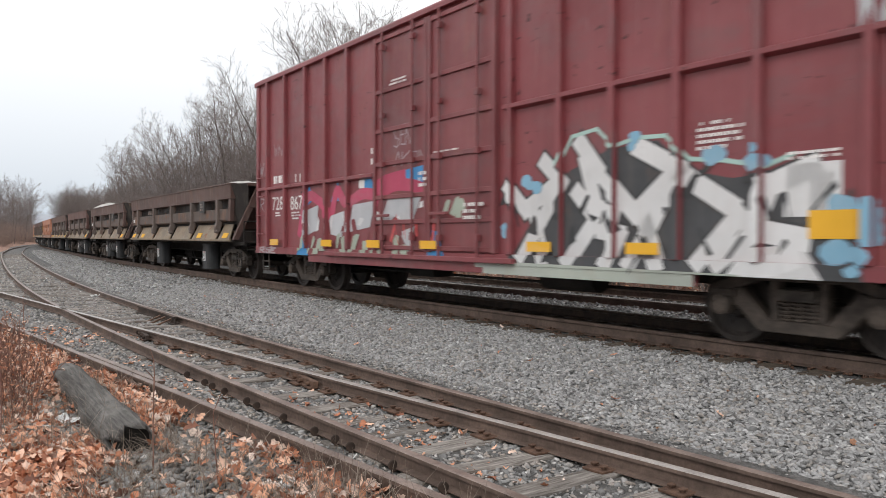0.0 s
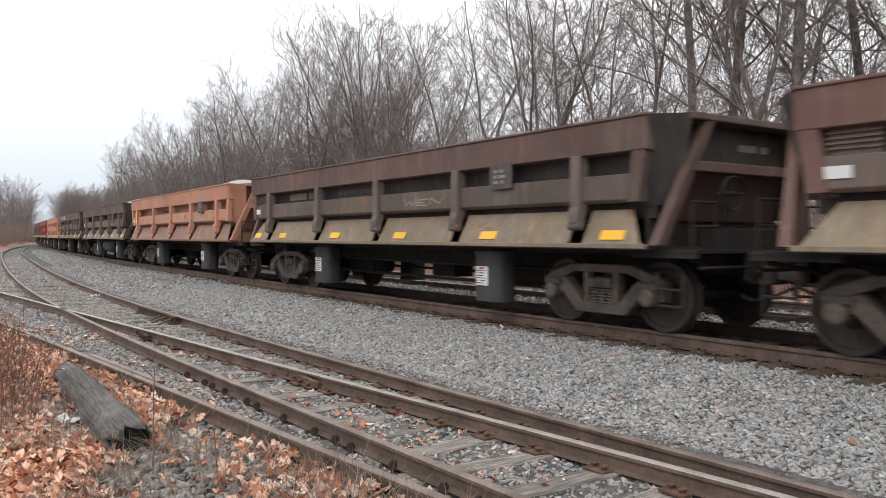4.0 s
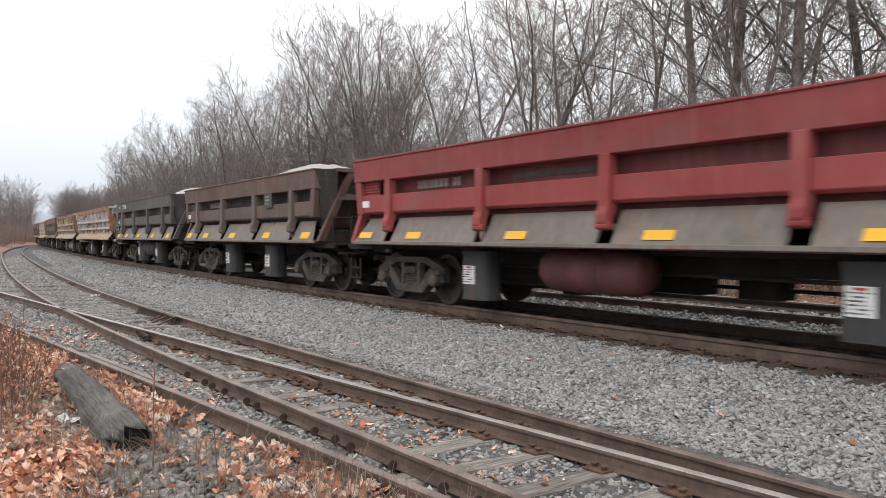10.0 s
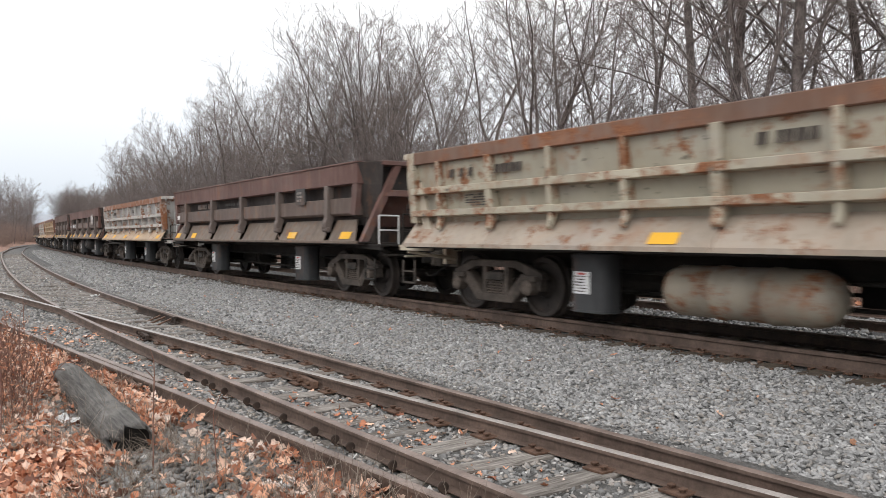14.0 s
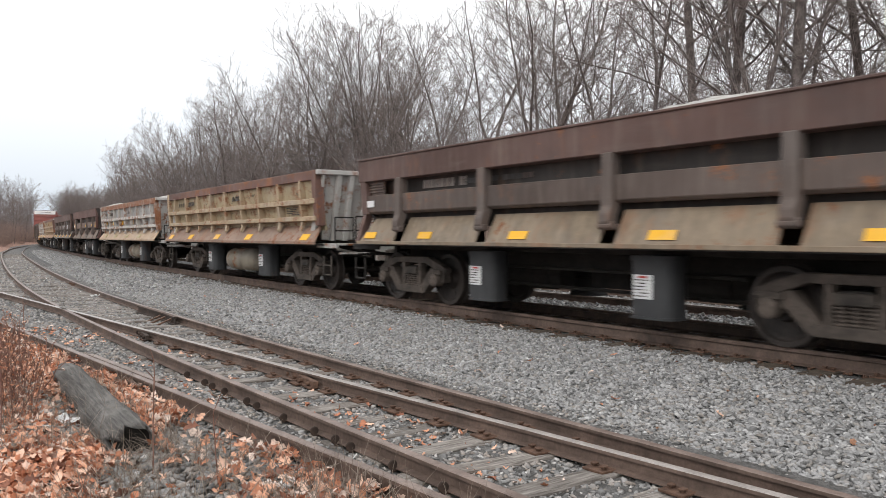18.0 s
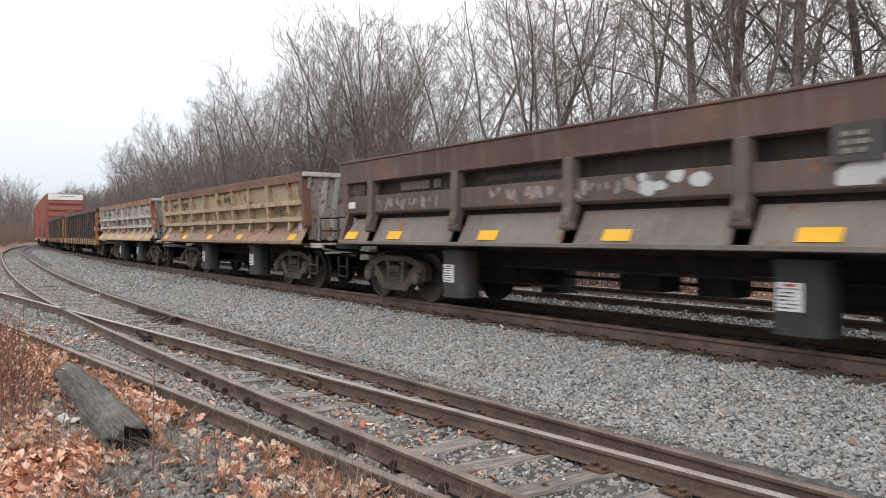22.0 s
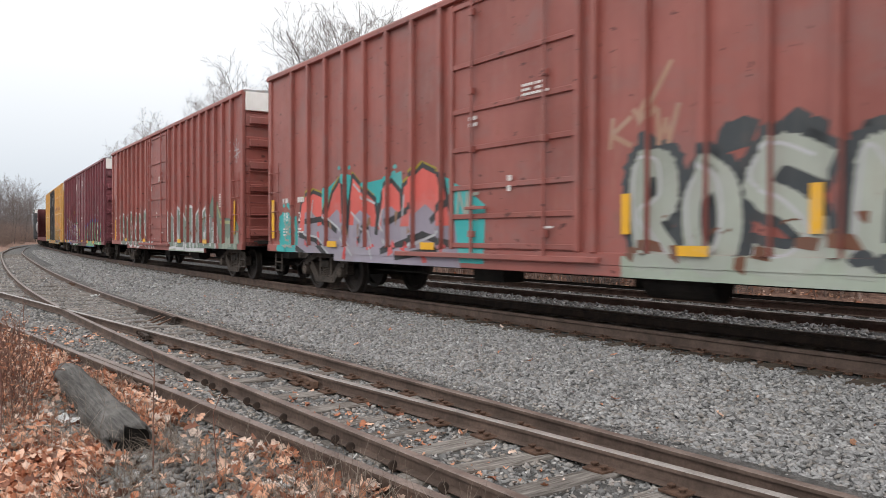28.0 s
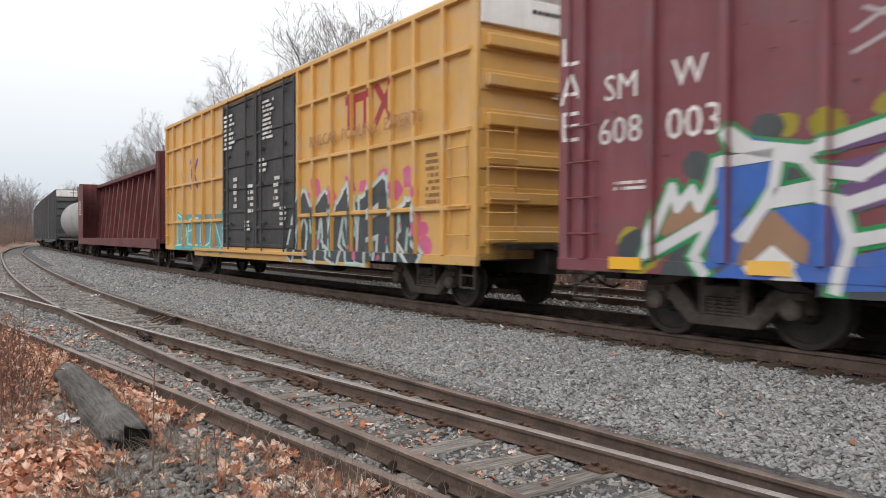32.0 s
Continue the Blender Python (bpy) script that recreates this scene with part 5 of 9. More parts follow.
PLUM = paint("plum_boxcar_paint", (0.185, 0.046, 0.058), 0.04, 0.2, dust=(0.27, 0.14, 0.15), fade=0.12, chips=0.3, rough=0.40, gloss=0.55)
YELLOW = paint("golden_yellow_boxcar_paint", (0.61, 0.345, 0.095), 0.05, 0.14, dust=(0.6, 0.4, 0.2), fade=0.08, rough=0.40, gloss=0.55)
DOORBLACK = paint("charcoal_door_paint", (0.040, 0.040, 0.042), 0.03, 0.15)
ROOFGREY = paint("galvanised_roof", (0.33, 0.33, 0.33), 0.25, 0.3)
WHITEPANEL = paint("white_end_panel", (0.82, 0.80, 0.77), 0.10, 0.25)

front = boxcar(-6.22, 16.6, 5.08, 0.80, (MAROON, MAROON, MAROON_DOOR, ROOFGREY),
               [-8.3 + v for v in (0.78, 1.86, 3.0, 4.03, 5.03)] + [-8.3 + v for v in (10.2, 11.24, 12.2, 13.2, 14.23, 15.37)], (-2.15, 1.6), "maroon steel boxcar with painted-over lower side",
               ribs=((-8.15, -2.2, 2.38), (1.75, 8.15, 3.12)), door_parts=2, name="boxcar")
cars = {}
cars[1] = smooth(-21.29, 15.0, BROWN_DARK, SKIRT_SAND, "brown side-dump car with stone load", seed=1)
cars[2] = smooth(-32.95, 11.66, BROWN_DARK, SKIRT_SAND, "short brown side-dump car heaped with stone", seed=2, tank=(DARK_TANK, -0.3))
cars[3] = smooth(-44.68, 11.73, BROWN, SKIRT_SAND, "short brown side-dump car with dusty skirt", seed=3, tank=(DARK_TANK, -0.3), sign=False)
cars[4] = smooth(-59.55, 14.87, BROWN_DARK, SKIRT_SAND, "dark brown side-dump car with yellow patches", seed=4)
cars[5] = smooth(-74.38, 14.83, ORANGE, SKIRT_RUST, "faded orange side-dump car with rust streaks", seed=5)
cars[6] = smooth(-89.3, 14.92, BROWN_DARK, SKIRT_GREY, "dark brown side-dump car with bent sign", seed=6, tank=(DARK_TANK, -0.6))
cars[7] = smooth(-104.28, 14.98, BROWN_DARK, SKIRT_DUST, "brown side-dump car with painted words", seed=7)
cars[8] = smooth(-119.22, 14.94, ORANGE, SKIRT_ORANGE, "faded orange side-dump car with loaded stone", seed=8)
cars[9] = smooth(-134.32, 15.1, CRIMSON, SKIRT_GREY, "crimson side-dump car with grey skirt", seed=9, tank=(paint("red_tank", (0.10, 0.028, 0.028), 0.15, 0.2), -0.6))
cars[10] = smooth(-146.3, 11.98, BROWN_DARK, SKIRT_GREY, "short dark brown side-dump car heaped with stone", seed=10)
cars[11] = smooth(-158.32, 12.02, CHARCOAL, SKIRT_GREY, "short charcoal side-dump car with dusty skirt", seed=11, tank=(DARK_TANK, -0.3), sign=False)
cars[12] = ribbed_dump_car(-172.7, 12.43, PALE, "pale grey ribbed dump car with rusted rim", seed=12, boxes=True)
cars[13] = ribbed_dump_car(-187.15, 12.5, TAN, "tan ribbed dump car with peeling paint", tank=(TAN_TANK, -0.2), seed=13)
cars[14] = smooth(-202.5, 15.3, BROWN, SKIRT_DUST, "brown side-dump car with loaded stone", seed=14)
cars[15] = ribbed_dump_car(-216.74, 12.4, PALE, "pale grey ribbed dump car with yellow patches", seed=15)
cars[16] = smooth(-231.85, 15.1, BROWN, SKIRT_DUST, "brown side-dump car with grey sign panel", seed=16, tank=(DARK_TANK, -0.9), sign=False)
cars[17] = smooth(-244.1, 12.25, BROWN_DARK, SKIRT_SAND, "short brown side-dump car with yellow patches", seed=17, sign=False)
cars[18] = ribbed_dump_car(-258.5, 12.5, RUSTY, "ochre ribbed dump car with heavy rust", tank=(TAN_TANK, -0.2), seed=18)
cars[19] = ribbed_dump_car(-272.8, 12.4, PALE, "pale ribbed dump car with rust-stained skirt", tank=(TAN_TANK, -0.2), seed=19, boxes=True)
cars[20] = smooth(-284.8, 12.0, BROWN, SKIRT_DUST, "short brown side-dump car with yellow patches", seed=20, tank=(DARK_TANK, -0.3), sign=False)
cars[21] = smooth(-299.75, 14.95, BROWN_DARK, SKIRT_GREY, "grey-brown side-dump car with painted letters", seed=21)
cars[22] = ribbed_dump_car(-314.1, 12.5, RUSTY, "rusty ochre ribbed dump car", seed=22)
cars[23] = ribbed_dump_car(-328.05, 12.1, PALE, "pale grey ribbed dump car with tan skirt", seed=23, load=False)
cars[24] = gondola(-346.2, 16.65, 24, "grimy brown gondola with rusted yellow sill")
cars[25] = gondola(-363.9, 16.3, 25, "dark brown gondola with yellow corners")
POSTS_OX = [-9.475 + v for v in (1.45, 2.32, 3.18, 4.02, 4.88, 5.74, 6.62, 7.5)] + [-9.475 + v for v in (11.02, 11.85, 12.68, 13.46, 14.2, 14.96, 15.72, 16.48, 17.26, 18.05)]
cars[26] = boxcar(-384.15, 18.95, 5.08, 0.86, (OXIDE, OXIDE, OXIDE, ROOFGREY), POSTS_OX, (-1.66, 1.32), "oxide red boxcar covered with painted lettering", door_parts=1, end_top=WHITEPANEL)
cars[27] = boxcar(-404.95, 18.95, 5.08, 0.86, (OXIDE_B, OXIDE_B, OXIDE_B, ROOFGREY), POSTS_OX, (-1.66, 1.32), "brick red boxcar with pale painted letters", door_parts=1, end_top=WHITEPANEL)
cars[28] = boxcar(-426.3, 19.0, 5.08, 0.78, (PLUM, PLUM, PLUM, ROOFGREY), [-9.5 + v for v in (0.45, 1.55, 2.55, 3.65, 4.8, 5.85)] + [-9.5 + v for v in (12.2, 13.26, 14.25, 15.25, 16.28, 17.3, 18.3)], (-2.5, 2.45), "plum boxcar with blue and green lettering", door_parts=2, end_top=WHITEPANEL)
cars[29] = boxcar(-446.76, 18.65, 5.04, 0.76, (YELLOW, YELLOW, DOORBLACK, ROOFGREY), [-9.325 + v for v in (0.2, 1.11, 2.28, 3.4, 4.45, 5.45)] + [-9.325 + v for v in (11.8, 12.6, 13.5, 14.4, 15.2, 16.03, 16.85, 17.75)], (-2.83, 2.35), "golden yellow boxcar with black double doors",
                  ribs=((-9.2, -2.9, 4.15), (-9.2, -2.9, 2.9), (-9.2, -2.9, 1.68), (2.45, 9.2, 4.15), (2.45, 9.2, 2.9), (2.45, 9.2, 1.68)), door_parts=2, end_top=WHITEPANEL)


def centre_beam(u_left, L, label):
    red = paint("dark_red_flat_paint", (0.125, 0.026, 0.028), 0.1, 0.25)
    H = L / 2
    car = car_empty(label, "flatcar", "centre_beam_flatcar")
    part("deck", Geo().box(-H, H, -1.48, 1.48, 0.95, 1.12).box(-H, H, -1.5, -1.38, 0.75, 1.1).box(-H, H, 1.38, 1.5, 0.75, 1.1).mesh("deck"), red, car)
    part("top_chord", Geo().prism([(-0.5, 4.15), (0.5, 4.15), (0.5, 4.32), (-0.5, 4.32)], -H, H).mesh("top_chord"), red, car)
    post = Geo().prism([(-0.62, 1.1), (0.62, 1.1), (0.30, 4.2), (-0.30, 4.2)], -0.11, 0.11).mesh("beam_post", 0.01)
    for i in range(15):
        part("beam_post", post, red, car, "", Matrix.Translation((-H + 1.2 + (L - 2.4) * i / 14, 0, 0)))
    head = Geo().box(-0.12, 0.12, -1.45, 1.45, 1.0, 4.40)
    for y in (-1.4, -0.5, 0.5, 1.4):
        head.box(-0.18, 0.18, y - 0.05, y + 0.05, 1.0, 4.40)
    head_me = head.mesh("bulkhead", 0.01)
    for k in (-1, 1):
        part("bulkhead", head_me, red, car, "", Matrix.Translation((k * (H - 0.15), 0, 0)))
    part("lettering_bars", placard_mesh(0.9, 0.9, 6, 0.4, 31), M_WHITEMARK, car, "", Matrix.Translation((-H + 1.0, -1.51, 2.9)))
    side = Geo().box(-H, -H + 2.0, -1.5, -1.46, 1.1, 4.25).mesh("side_sheet")
    part("side_sheet", side, red, car)
    under_box(car, H)
    truck(car, -H + 2.0), truck(car, H - 2.0)
    ends(car, H + 0.1)
    CARS.append((car, u_left + H, H - 2.0))


def tank_car(u_left, L, label):
    grey = paint("grey_tank_paint", (0.30, 0.30, 0.30), 0.15, 0.4)
    H = L / 2
    car = car_empty(label, "tank car", "tank_car")
    part("tank", Geo().lathe_x([(-H, 0), (-H + 0.05, 0.6), (-H + 0.35, 1.2), (-H + 0.7, 1.42), (H - 0.7, 1.42), (H - 0.35, 1.2), (H - 0.05, 0.6), (H, 0)], 36, 0, 2.4).mesh("tank", smooth=True), grey, car)
    part("dome", Geo().tube((0, 0, 3.7), (0, 0, 4.2), 0.6, n=20).mesh("dome"), grey, car)
    part("walkway", Geo().box(-1.5, 1.5, -0.9, 0.9, 3.78, 3.82).rod([(-1.5, -0.9, 3.8), (-1.5, -0.9, 4.6), (1.5, -0.9, 4.6), (1.5, -0.9, 3.8)], 0.02).mesh("walkway"), M_IRON, car)
    part("platform", Geo().box(-H - 0.3, H + 0.3, -1.4, 1.4, 0.95, 1.05).mesh("platform"), M_IRON, car)
    under_box(car, H)
    truck(car, -H + 1.6), truck(car, H - 1.6)
    ends(car, H + 0.3)
    CARS.append((car, u_left + H, H - 1.6))


centre_beam(-470.6, 22.2, "dark red centre-beam flatcar with bulkheads")
tank_car(-484.6, 12.2, "grey tank car with top walkway")
GREYBOX = paint("dark_grey_boxcar_paint", (0.075, 0.078, 0.082), 0.05, 0.25)
for i in range(3):
    boxcar(-506.2 - i * 20.6, 18.9, 4.9, 0.82, (GREYBOX, GREYBOX, GREYBOX, ROOFGREY), POSTS_OX, (-1.66, 1.32), "dark grey boxcar with pale roof", door_parts=1, end_top=WHITEPANEL)

# ---- painted lettering and marks on the cars ----
LETTERS = {
    "R": [[(0, 0), (0, 1), (0.8, 0.95), (0.85, 0.6), (0.1, 0.5), (0.95, 0)]],
    "O": [[(0.1, 0.1), (0, 0.5), (0.15, 0.95), (0.85, 0.95), (1, 0.5), (0.85, 0.05), (0.1, 0.1)]],
    "S": [[(0.95, 0.85), (0.5, 1), (0.05, 0.8), (0.2, 0.5), (0.85, 0.45), (0.95, 0.15), (0.5, 0), (0, 0.12)]],
    "M": [[(0, 0), (0.1, 1), (0.5, 0.35), (0.9, 1), (1, 0)]],
    "X": [[(0, 0), (1, 1)], [(0, 1), (1, 0)]],
    "N": [[(0, 0), (0.05, 1), (0.9, 0), (1, 1)]],
    "A": [[(0, 0), (0.45, 1), (1, 0)], [(0.2, 0.35), (0.8, 0.35)]],
    "E": [[(1, 1), (0.1, 0.95), (0, 0.5), (0, 0.05), (0.95, 0)], [(0, 0.5), (0.7, 0.52)]],
    "K": [[(0, 0), (0, 1)], [(0.95, 1), (0.05, 0.45), (1, 0)]],
    "W": [[(0, 1), (0.25, 0), (0.5, 0.65), (0.75, 0), (1, 1)]],
    "Z": [[(0, 0.9), (1, 1), (0.1, 0.1), (1, 0)]],
    "I": [[(0.5, 0), (0.5, 1)]],
    "T": [[(0.5, 0), (0.5, 1)], [(0, 1), (1, 1)]],
    "D": [[(0, 0), (0, 1), (0.8, 0.8), (0.95, 0.4), (0.6, 0.05), (0, 0)]],
    "Y": [[(0, 1), (0.5, 0.5), (1, 1)], [(0.5, 0.5), (0.4, 0)]],
    "U": [[(0, 1), (0.05, 0.2), (0.5, 0), (0.95, 0.2), (1, 1)]],
}


def clip_to(poly, axis, value, keep_above):
    out = []
    for i, a in enumerate(poly):
        b = poly[(i + 1) % len(poly)]
        da, db = (a[axis] - value, b[axis] - value) if keep_above else (value - a[axis], value - b[axis])
        if da >= 0:
            out.append(a)
        if da * db < 0:
            f = da / (da - db)
            out.append((a[0] + (b[0] - a[0]) * f, a[1] + (b[1] - a[1]) * f))
    return out


def faces_of(car_spec):
    """Strips of the car's near side, each with its own depth: sheets, posts, doors, sill."""
    H, posts, pw, door, sill, eave, Y = car_spec
    cuts = []
    for x in posts:
        cuts.append((x - pw / 2, x + pw / 2, -Y - 0.095))
    if door:
        cuts.append((door[0], door[1], -Y - 0.05))
        cuts = [c for c in cuts if not (door[0] < (c[0] + c[1]) / 2 < door[1] and c[2] < -Y - 0.06)]
    cuts.append((-H, -H + 0.18, -Y - 0.045))
    cuts.append((H - 0.18, H, -Y - 0.045))
    cuts.sort()
    cells, at = [], -H
    for a, b, y in cuts:
        if a > at + 0.01:
            cells.append((at, a, sill + 0.16, eave, -Y))
        cells.append((max(a, at), b, sill + 0.16, eave, y))
        at = max(at, b)
    if at < H:
        cells.append((at, H, sill + 0.16, eave, -Y))
    cells.append((-H, H, sill, sill + 0.16, -Y - 0.06))
    cells.append((-H * 0.62, H * 0.62, sill - 0.14, sill - 0.001, -Y - 0.05))
    return cells


def sprayed(car, cells, quads, material, layer, label="", top=9.0):
    """Flat paint on whatever strip of the side lies under it."""
    g = Geo()
    for i, quad in enumerate(quads):
        x0, x1 = min(p[0] for p in quad), max(p[0] for p in quad)
        for a, b, z0, z1, y in cells:
            z1 = min(z1, top)
            if x1 < a or x0 > b or z1 <= z0:
                continue
            poly = quad
            for axis, v, above in ((0, a, True), (0, b, False), (1, z0, True), (1, z1, False)):
                poly = clip_to(poly, axis, v, above)
                if len(poly) < 3:
                    break
            else:
                d = y - 0.0022 - layer * 0.0022 - (i % 7) * 0.0003
                area = sum(poly[k][0] * poly[(k + 1) % len(poly)][1] - poly[(k + 1) % len(poly)][0] * poly[k][1] for k in range(len(poly)))
                if abs(area) < 1e-5:
                    continue
                if area < 0:
                    poly = poly[::-1]
                g.add([(p[0], d, p[1]) for p in poly], [tuple(range(len(poly)))])
    if g.f:
        me = bpy.data.meshes.new("graffiti")
        me.from_pydata(g.v, [], g.f)
        tagged(part("graffiti", me, material, car, label), kind="stuff")


def stroke(points, w, r=None, caps=True):
    """Quads along a painted line."""
    out = []
    for (xa, za), (xb, zb) in zip(points[:-1], points[1:]):
        dx, dz = xb - xa, zb - za
        n = math.hypot(dx, dz) or 1e-6
        ux, uz = dx / n * w * 0.42, dz / n * w * 0.42
        px, pz = -dz / n * w / 2, dx / n * w / 2
        out.append([(xa - ux + px, za - uz + pz), (xa - ux - px, za - uz - pz), (xb + ux - px, zb + uz - pz), (xb + ux + px, zb + uz + pz)])
    return out


def lettering_lines(text, x0, x1, z0, z1, seed, slant=0.1, wild=0.08):
    r = random.Random(seed)
    n = len(text)
    w = (x1 - x0) / n
    lines = []
    for i, ch in enumerate(text):
        ox, oz, sz = x0 + i * w + r.uniform(-0.1, 0.1) * w, z0 + r.uniform(-wild, wild) * (z1 - z0), (z1 - z0) * r.uniform(0.85, 1.15)
        for pl in LETTERS[ch]:
            lines.append([(ox + (px * 0.9 + slant * (pz - 0.5)) * w + r.uniform(-0.05, 0.05) * w, oz + pz * sz + r.uniform(-0.04, 0.04) * sz) for px, pz in pl])
    return lines


def blobs(x0, x1, z0, z1, n, seed, lo=0.15, hi=0.45):
    r = random.Random(seed)
    out = []
    for _ in range(n):
        x, z, s = r.uniform(x0, x1), r.uniform(z0, z1), r.uniform(lo, hi)
        k = 9
        ring = [(x + s * r.uniform(0.8, 1.15) * math.cos(6.283 * i / k), z + s * 0.75 * r.uniform(0.8, 1.15) * math.sin(6.283 * i / k)) for i in range(k)]
        out.append(ring)
    return out


def all_strokes(lines, w, dx=0.0, dz=0.0):
    return [q for ln in lines for q in stroke([(x + dx, z + dz) for x, z in ln], w)]


SPRAY = {}


def spray(name, colour):
    if name not in SPRAY:
        SPRAY[name] = paint("spray_" + name, colour, 0.06, 0.16, fade=0.12)
    return SPRAY[name]


WHITE, BLACK_S, SKYBLUE, SILVER = spray("white", (0.60, 0.60, 0.61)), spray("black", (0.045, 0.047, 0.05)), spray("sky_blue", (0.25, 0.47, 0.58)), spray("silver", (0.46, 0.47, 0.49))
PINK, RED_S, COBALT, MINT = spray("pink", (0.60, 0.12, 0.25)), spray("red", (0.62, 0.10, 0.10)), spray("cobalt", (0.04, 0.12, 0.42)), spray("mint", (0.38, 0.55, 0.38))
TEAL, MAUVE, PALEGREEN, SAGE = spray("teal", (0.05, 0.42, 0.42)), spray("mauve", (0.31, 0.28, 0.34)), spray("pale_grey_green", (0.36, 0.39, 0.34)), spray("sage", (0.19, 0.24, 0.20))
OLIVE, TANSPRAY, GREEN_S, VIOLET, LIME = spray("olive_yellow", (0.33, 0.27, 0.03)), spray("tan", (0.30, 0.18, 0.11)), spray("green", (0.06, 0.38, 0.16)), spray("violet", (0.13, 0.07, 0.17)), spray("pale_lime", (0.52, 0.60, 0.45))

def curved(pts, n=5):
    """A smooth line through a few points."""
    out = []
    for i in range(len(pts) - 1):
        p0, p1, p2, p3 = pts[max(i - 1, 0)], pts[i], pts[i + 1], pts[min(i + 2, len(pts) - 1)]
        for k in range(n):
            t = k / n
            out.append(tuple(0.5 * (2 * p1[j] + (p2[j] - p0[j]) * t + (2 * p0[j] - 5 * p1[j] + 4 * p2[j] - p3[j]) * t * t + (3 * p1[j] - p0[j] - 3 * p2[j] + p3[j]) * t ** 3) for j in (0, 1)))
    return out + [pts[-1]]


def at(left, lines, smooth_it=False):
    out = [[(left + x, z) for x, z in ln] for ln in lines]
    return [curved(ln) for ln in out] if smooth_it else out


def edged(polys, w):
    return all_strokes([list(p) + [p[0]] for p in polys], w)


def shards(x0, x1, z0, z1, n, seed, wide=(0.12, 0.35), tall=(0.3, 0.8), lean=0.3):
    """Slanted, pointed strips, as in angular sprayed lettering."""
    r = random.Random(seed)
    out = []
    for i in range(n):
        x = x0 + (x1 - x0) * (i + r.uniform(0.1, 0.9)) / n
        w, h, k = r.uniform(*wide), r.uniform(*tall), r.uniform(-lean, lean)
        z = r.uniform(z0, max(z0 + 0.01, z1 - h))
        out.append([(x - w / 2, z), (x + w / 2 + r.uniform(-0.1, 0.1), z + r.uniform(-0.08, 0.08)), (x + w / 2 + k * h, z + h * r.uniform(0.7, 1.0)), (x + k * h, z + h), (x - w / 2 + k * h, z + h * r.uniform(0.75, 0.95))])
    return out


def shift(polys, dx, dz):
    return [[(x + dx, z + dz) for x, z in p] for p in polys]


RUSTSPOT = spray("rust_spot", (0.17, 0.075, 0.045))
PEACH, DARKTEAL, DUSK = spray("peach", (0.55, 0.38, 0.28)), spray("dark_teal", (0.10, 0.19, 0.16)), spray("dusk_grey", (0.055, 0.065, 0.072))
PALESAGE, MIDGREEN = spray("pale_sage", (0.34, 0.39, 0.32)), spray("mid_green", (0.17, 0.42, 0.21))

# the maroon car at the front
L0 = -8.3
spec_front = faces_of((8.3, [L0 + v for v in (0.78, 1.86, 3.0, 4.03, 5.03, 10.2, 11.24, 12.2, 13.2, 14.23, 15.37)], 0.10, (-2.15, 1.6), 0.80, 5.08, 1.50))
sprayed(front, spec_front, at(L0, [[(10.0, 0.72), (13.0, 0.72), (13.3, 2.0), (12.9, 2.36), (12.1, 2.32), (11.4, 2.1), (10.6, 1.4)], [(12.9, 0.75), (15.35, 0.75), (15.2, 1.3), (14.5, 1.9), (13.9, 1.85), (13.0, 2.05)]]), spray("dark_grey", (0.060, 0.062, 0.066)), 0, "dark grey sprayed lettering background")
arms = at(L0, [[(10.1, 1.95), (10.5, 1.6), (11.15, 1.95)], [(10.9, 2.25), (11.25, 1.95), (10.45, 0.95)], [(11.6, 2.45), (11.95, 2.05), (12.55, 1.5), (13.2, 2.0)], [(11.7, 2.2), (11.9, 1.6), (12.2, 1.5)], [(12.6, 2.3), (13.2, 2.0), (12.5, 0.9)], [(11.55, 1.8), (11.9, 1.45), (11.4, 0.9)],
                [(13.3, 1.9), (13.9, 1.55)], [(13.5, 0.95), (14.0, 1.45)], [(14.8, 1.9), (14.35, 1.75), (14.15, 1.3), (14.7, 1.2)], [(13.75, 0.95), (14.2, 1.25)], [(14.05, 0.8), (14.6, 1.0)], [(12.0, 1.3), (12.3, 1.25), (12.1, 0.9)], [(14.9, 1.75), (14.9, 1.5)], [(10.7, 1.5), (10.9, 0.9)], [(12.7, 1.4), (12.9, 0.9)]])
sprayed(front, spec_front, all_strokes(arms, 0.30), BLACK_S, 1)
sprayed(front, spec_front, all_strokes(arms, 0.235), spray("dull_white", (0.62, 0.62, 0.62)), 2, "white sprayed letters", 2.6)
sprayed(front, spec_front, at(L0, [[(13.8, 0.72), (15.0, 0.72), (14.7, 1.15), (14.1, 1.1)], [(14.5, 1.42), (15.1, 1.42), (15.1, 1.95), (14.55, 1.95)]]), spray("dull_white", (0.62, 0.62, 0.62)), 2)
sprayed(front, spec_front, all_strokes(at(L0, [[(9.4, 0.80), (11.5, 0.79), (14.0, 0.77)], [(9.6, 0.70), (13.9, 0.70)]]), 0.10), PALEGREEN, 3)
sprayed(front, spec_front, shards(L0 + 9.9, L0 + 15.2, 0.8, 2.1, 26, 97, (0.03, 0.10), (0.1, 0.35), 0.7), BLACK_S, 4)
sprayed(front, spec_front, all_strokes(at(L0, [[(11.2, 2.2), (11.45, 2.55), (11.9, 2.6), (12.2, 2.35), (12.55, 2.42), (13.0, 2.4), (13.35, 2.1), (13.8, 2.05), (14.3, 1.95), (14.6, 2.05)]]), 0.05), spray("pale_aqua", (0.38, 0.55, 0.50)), 3)
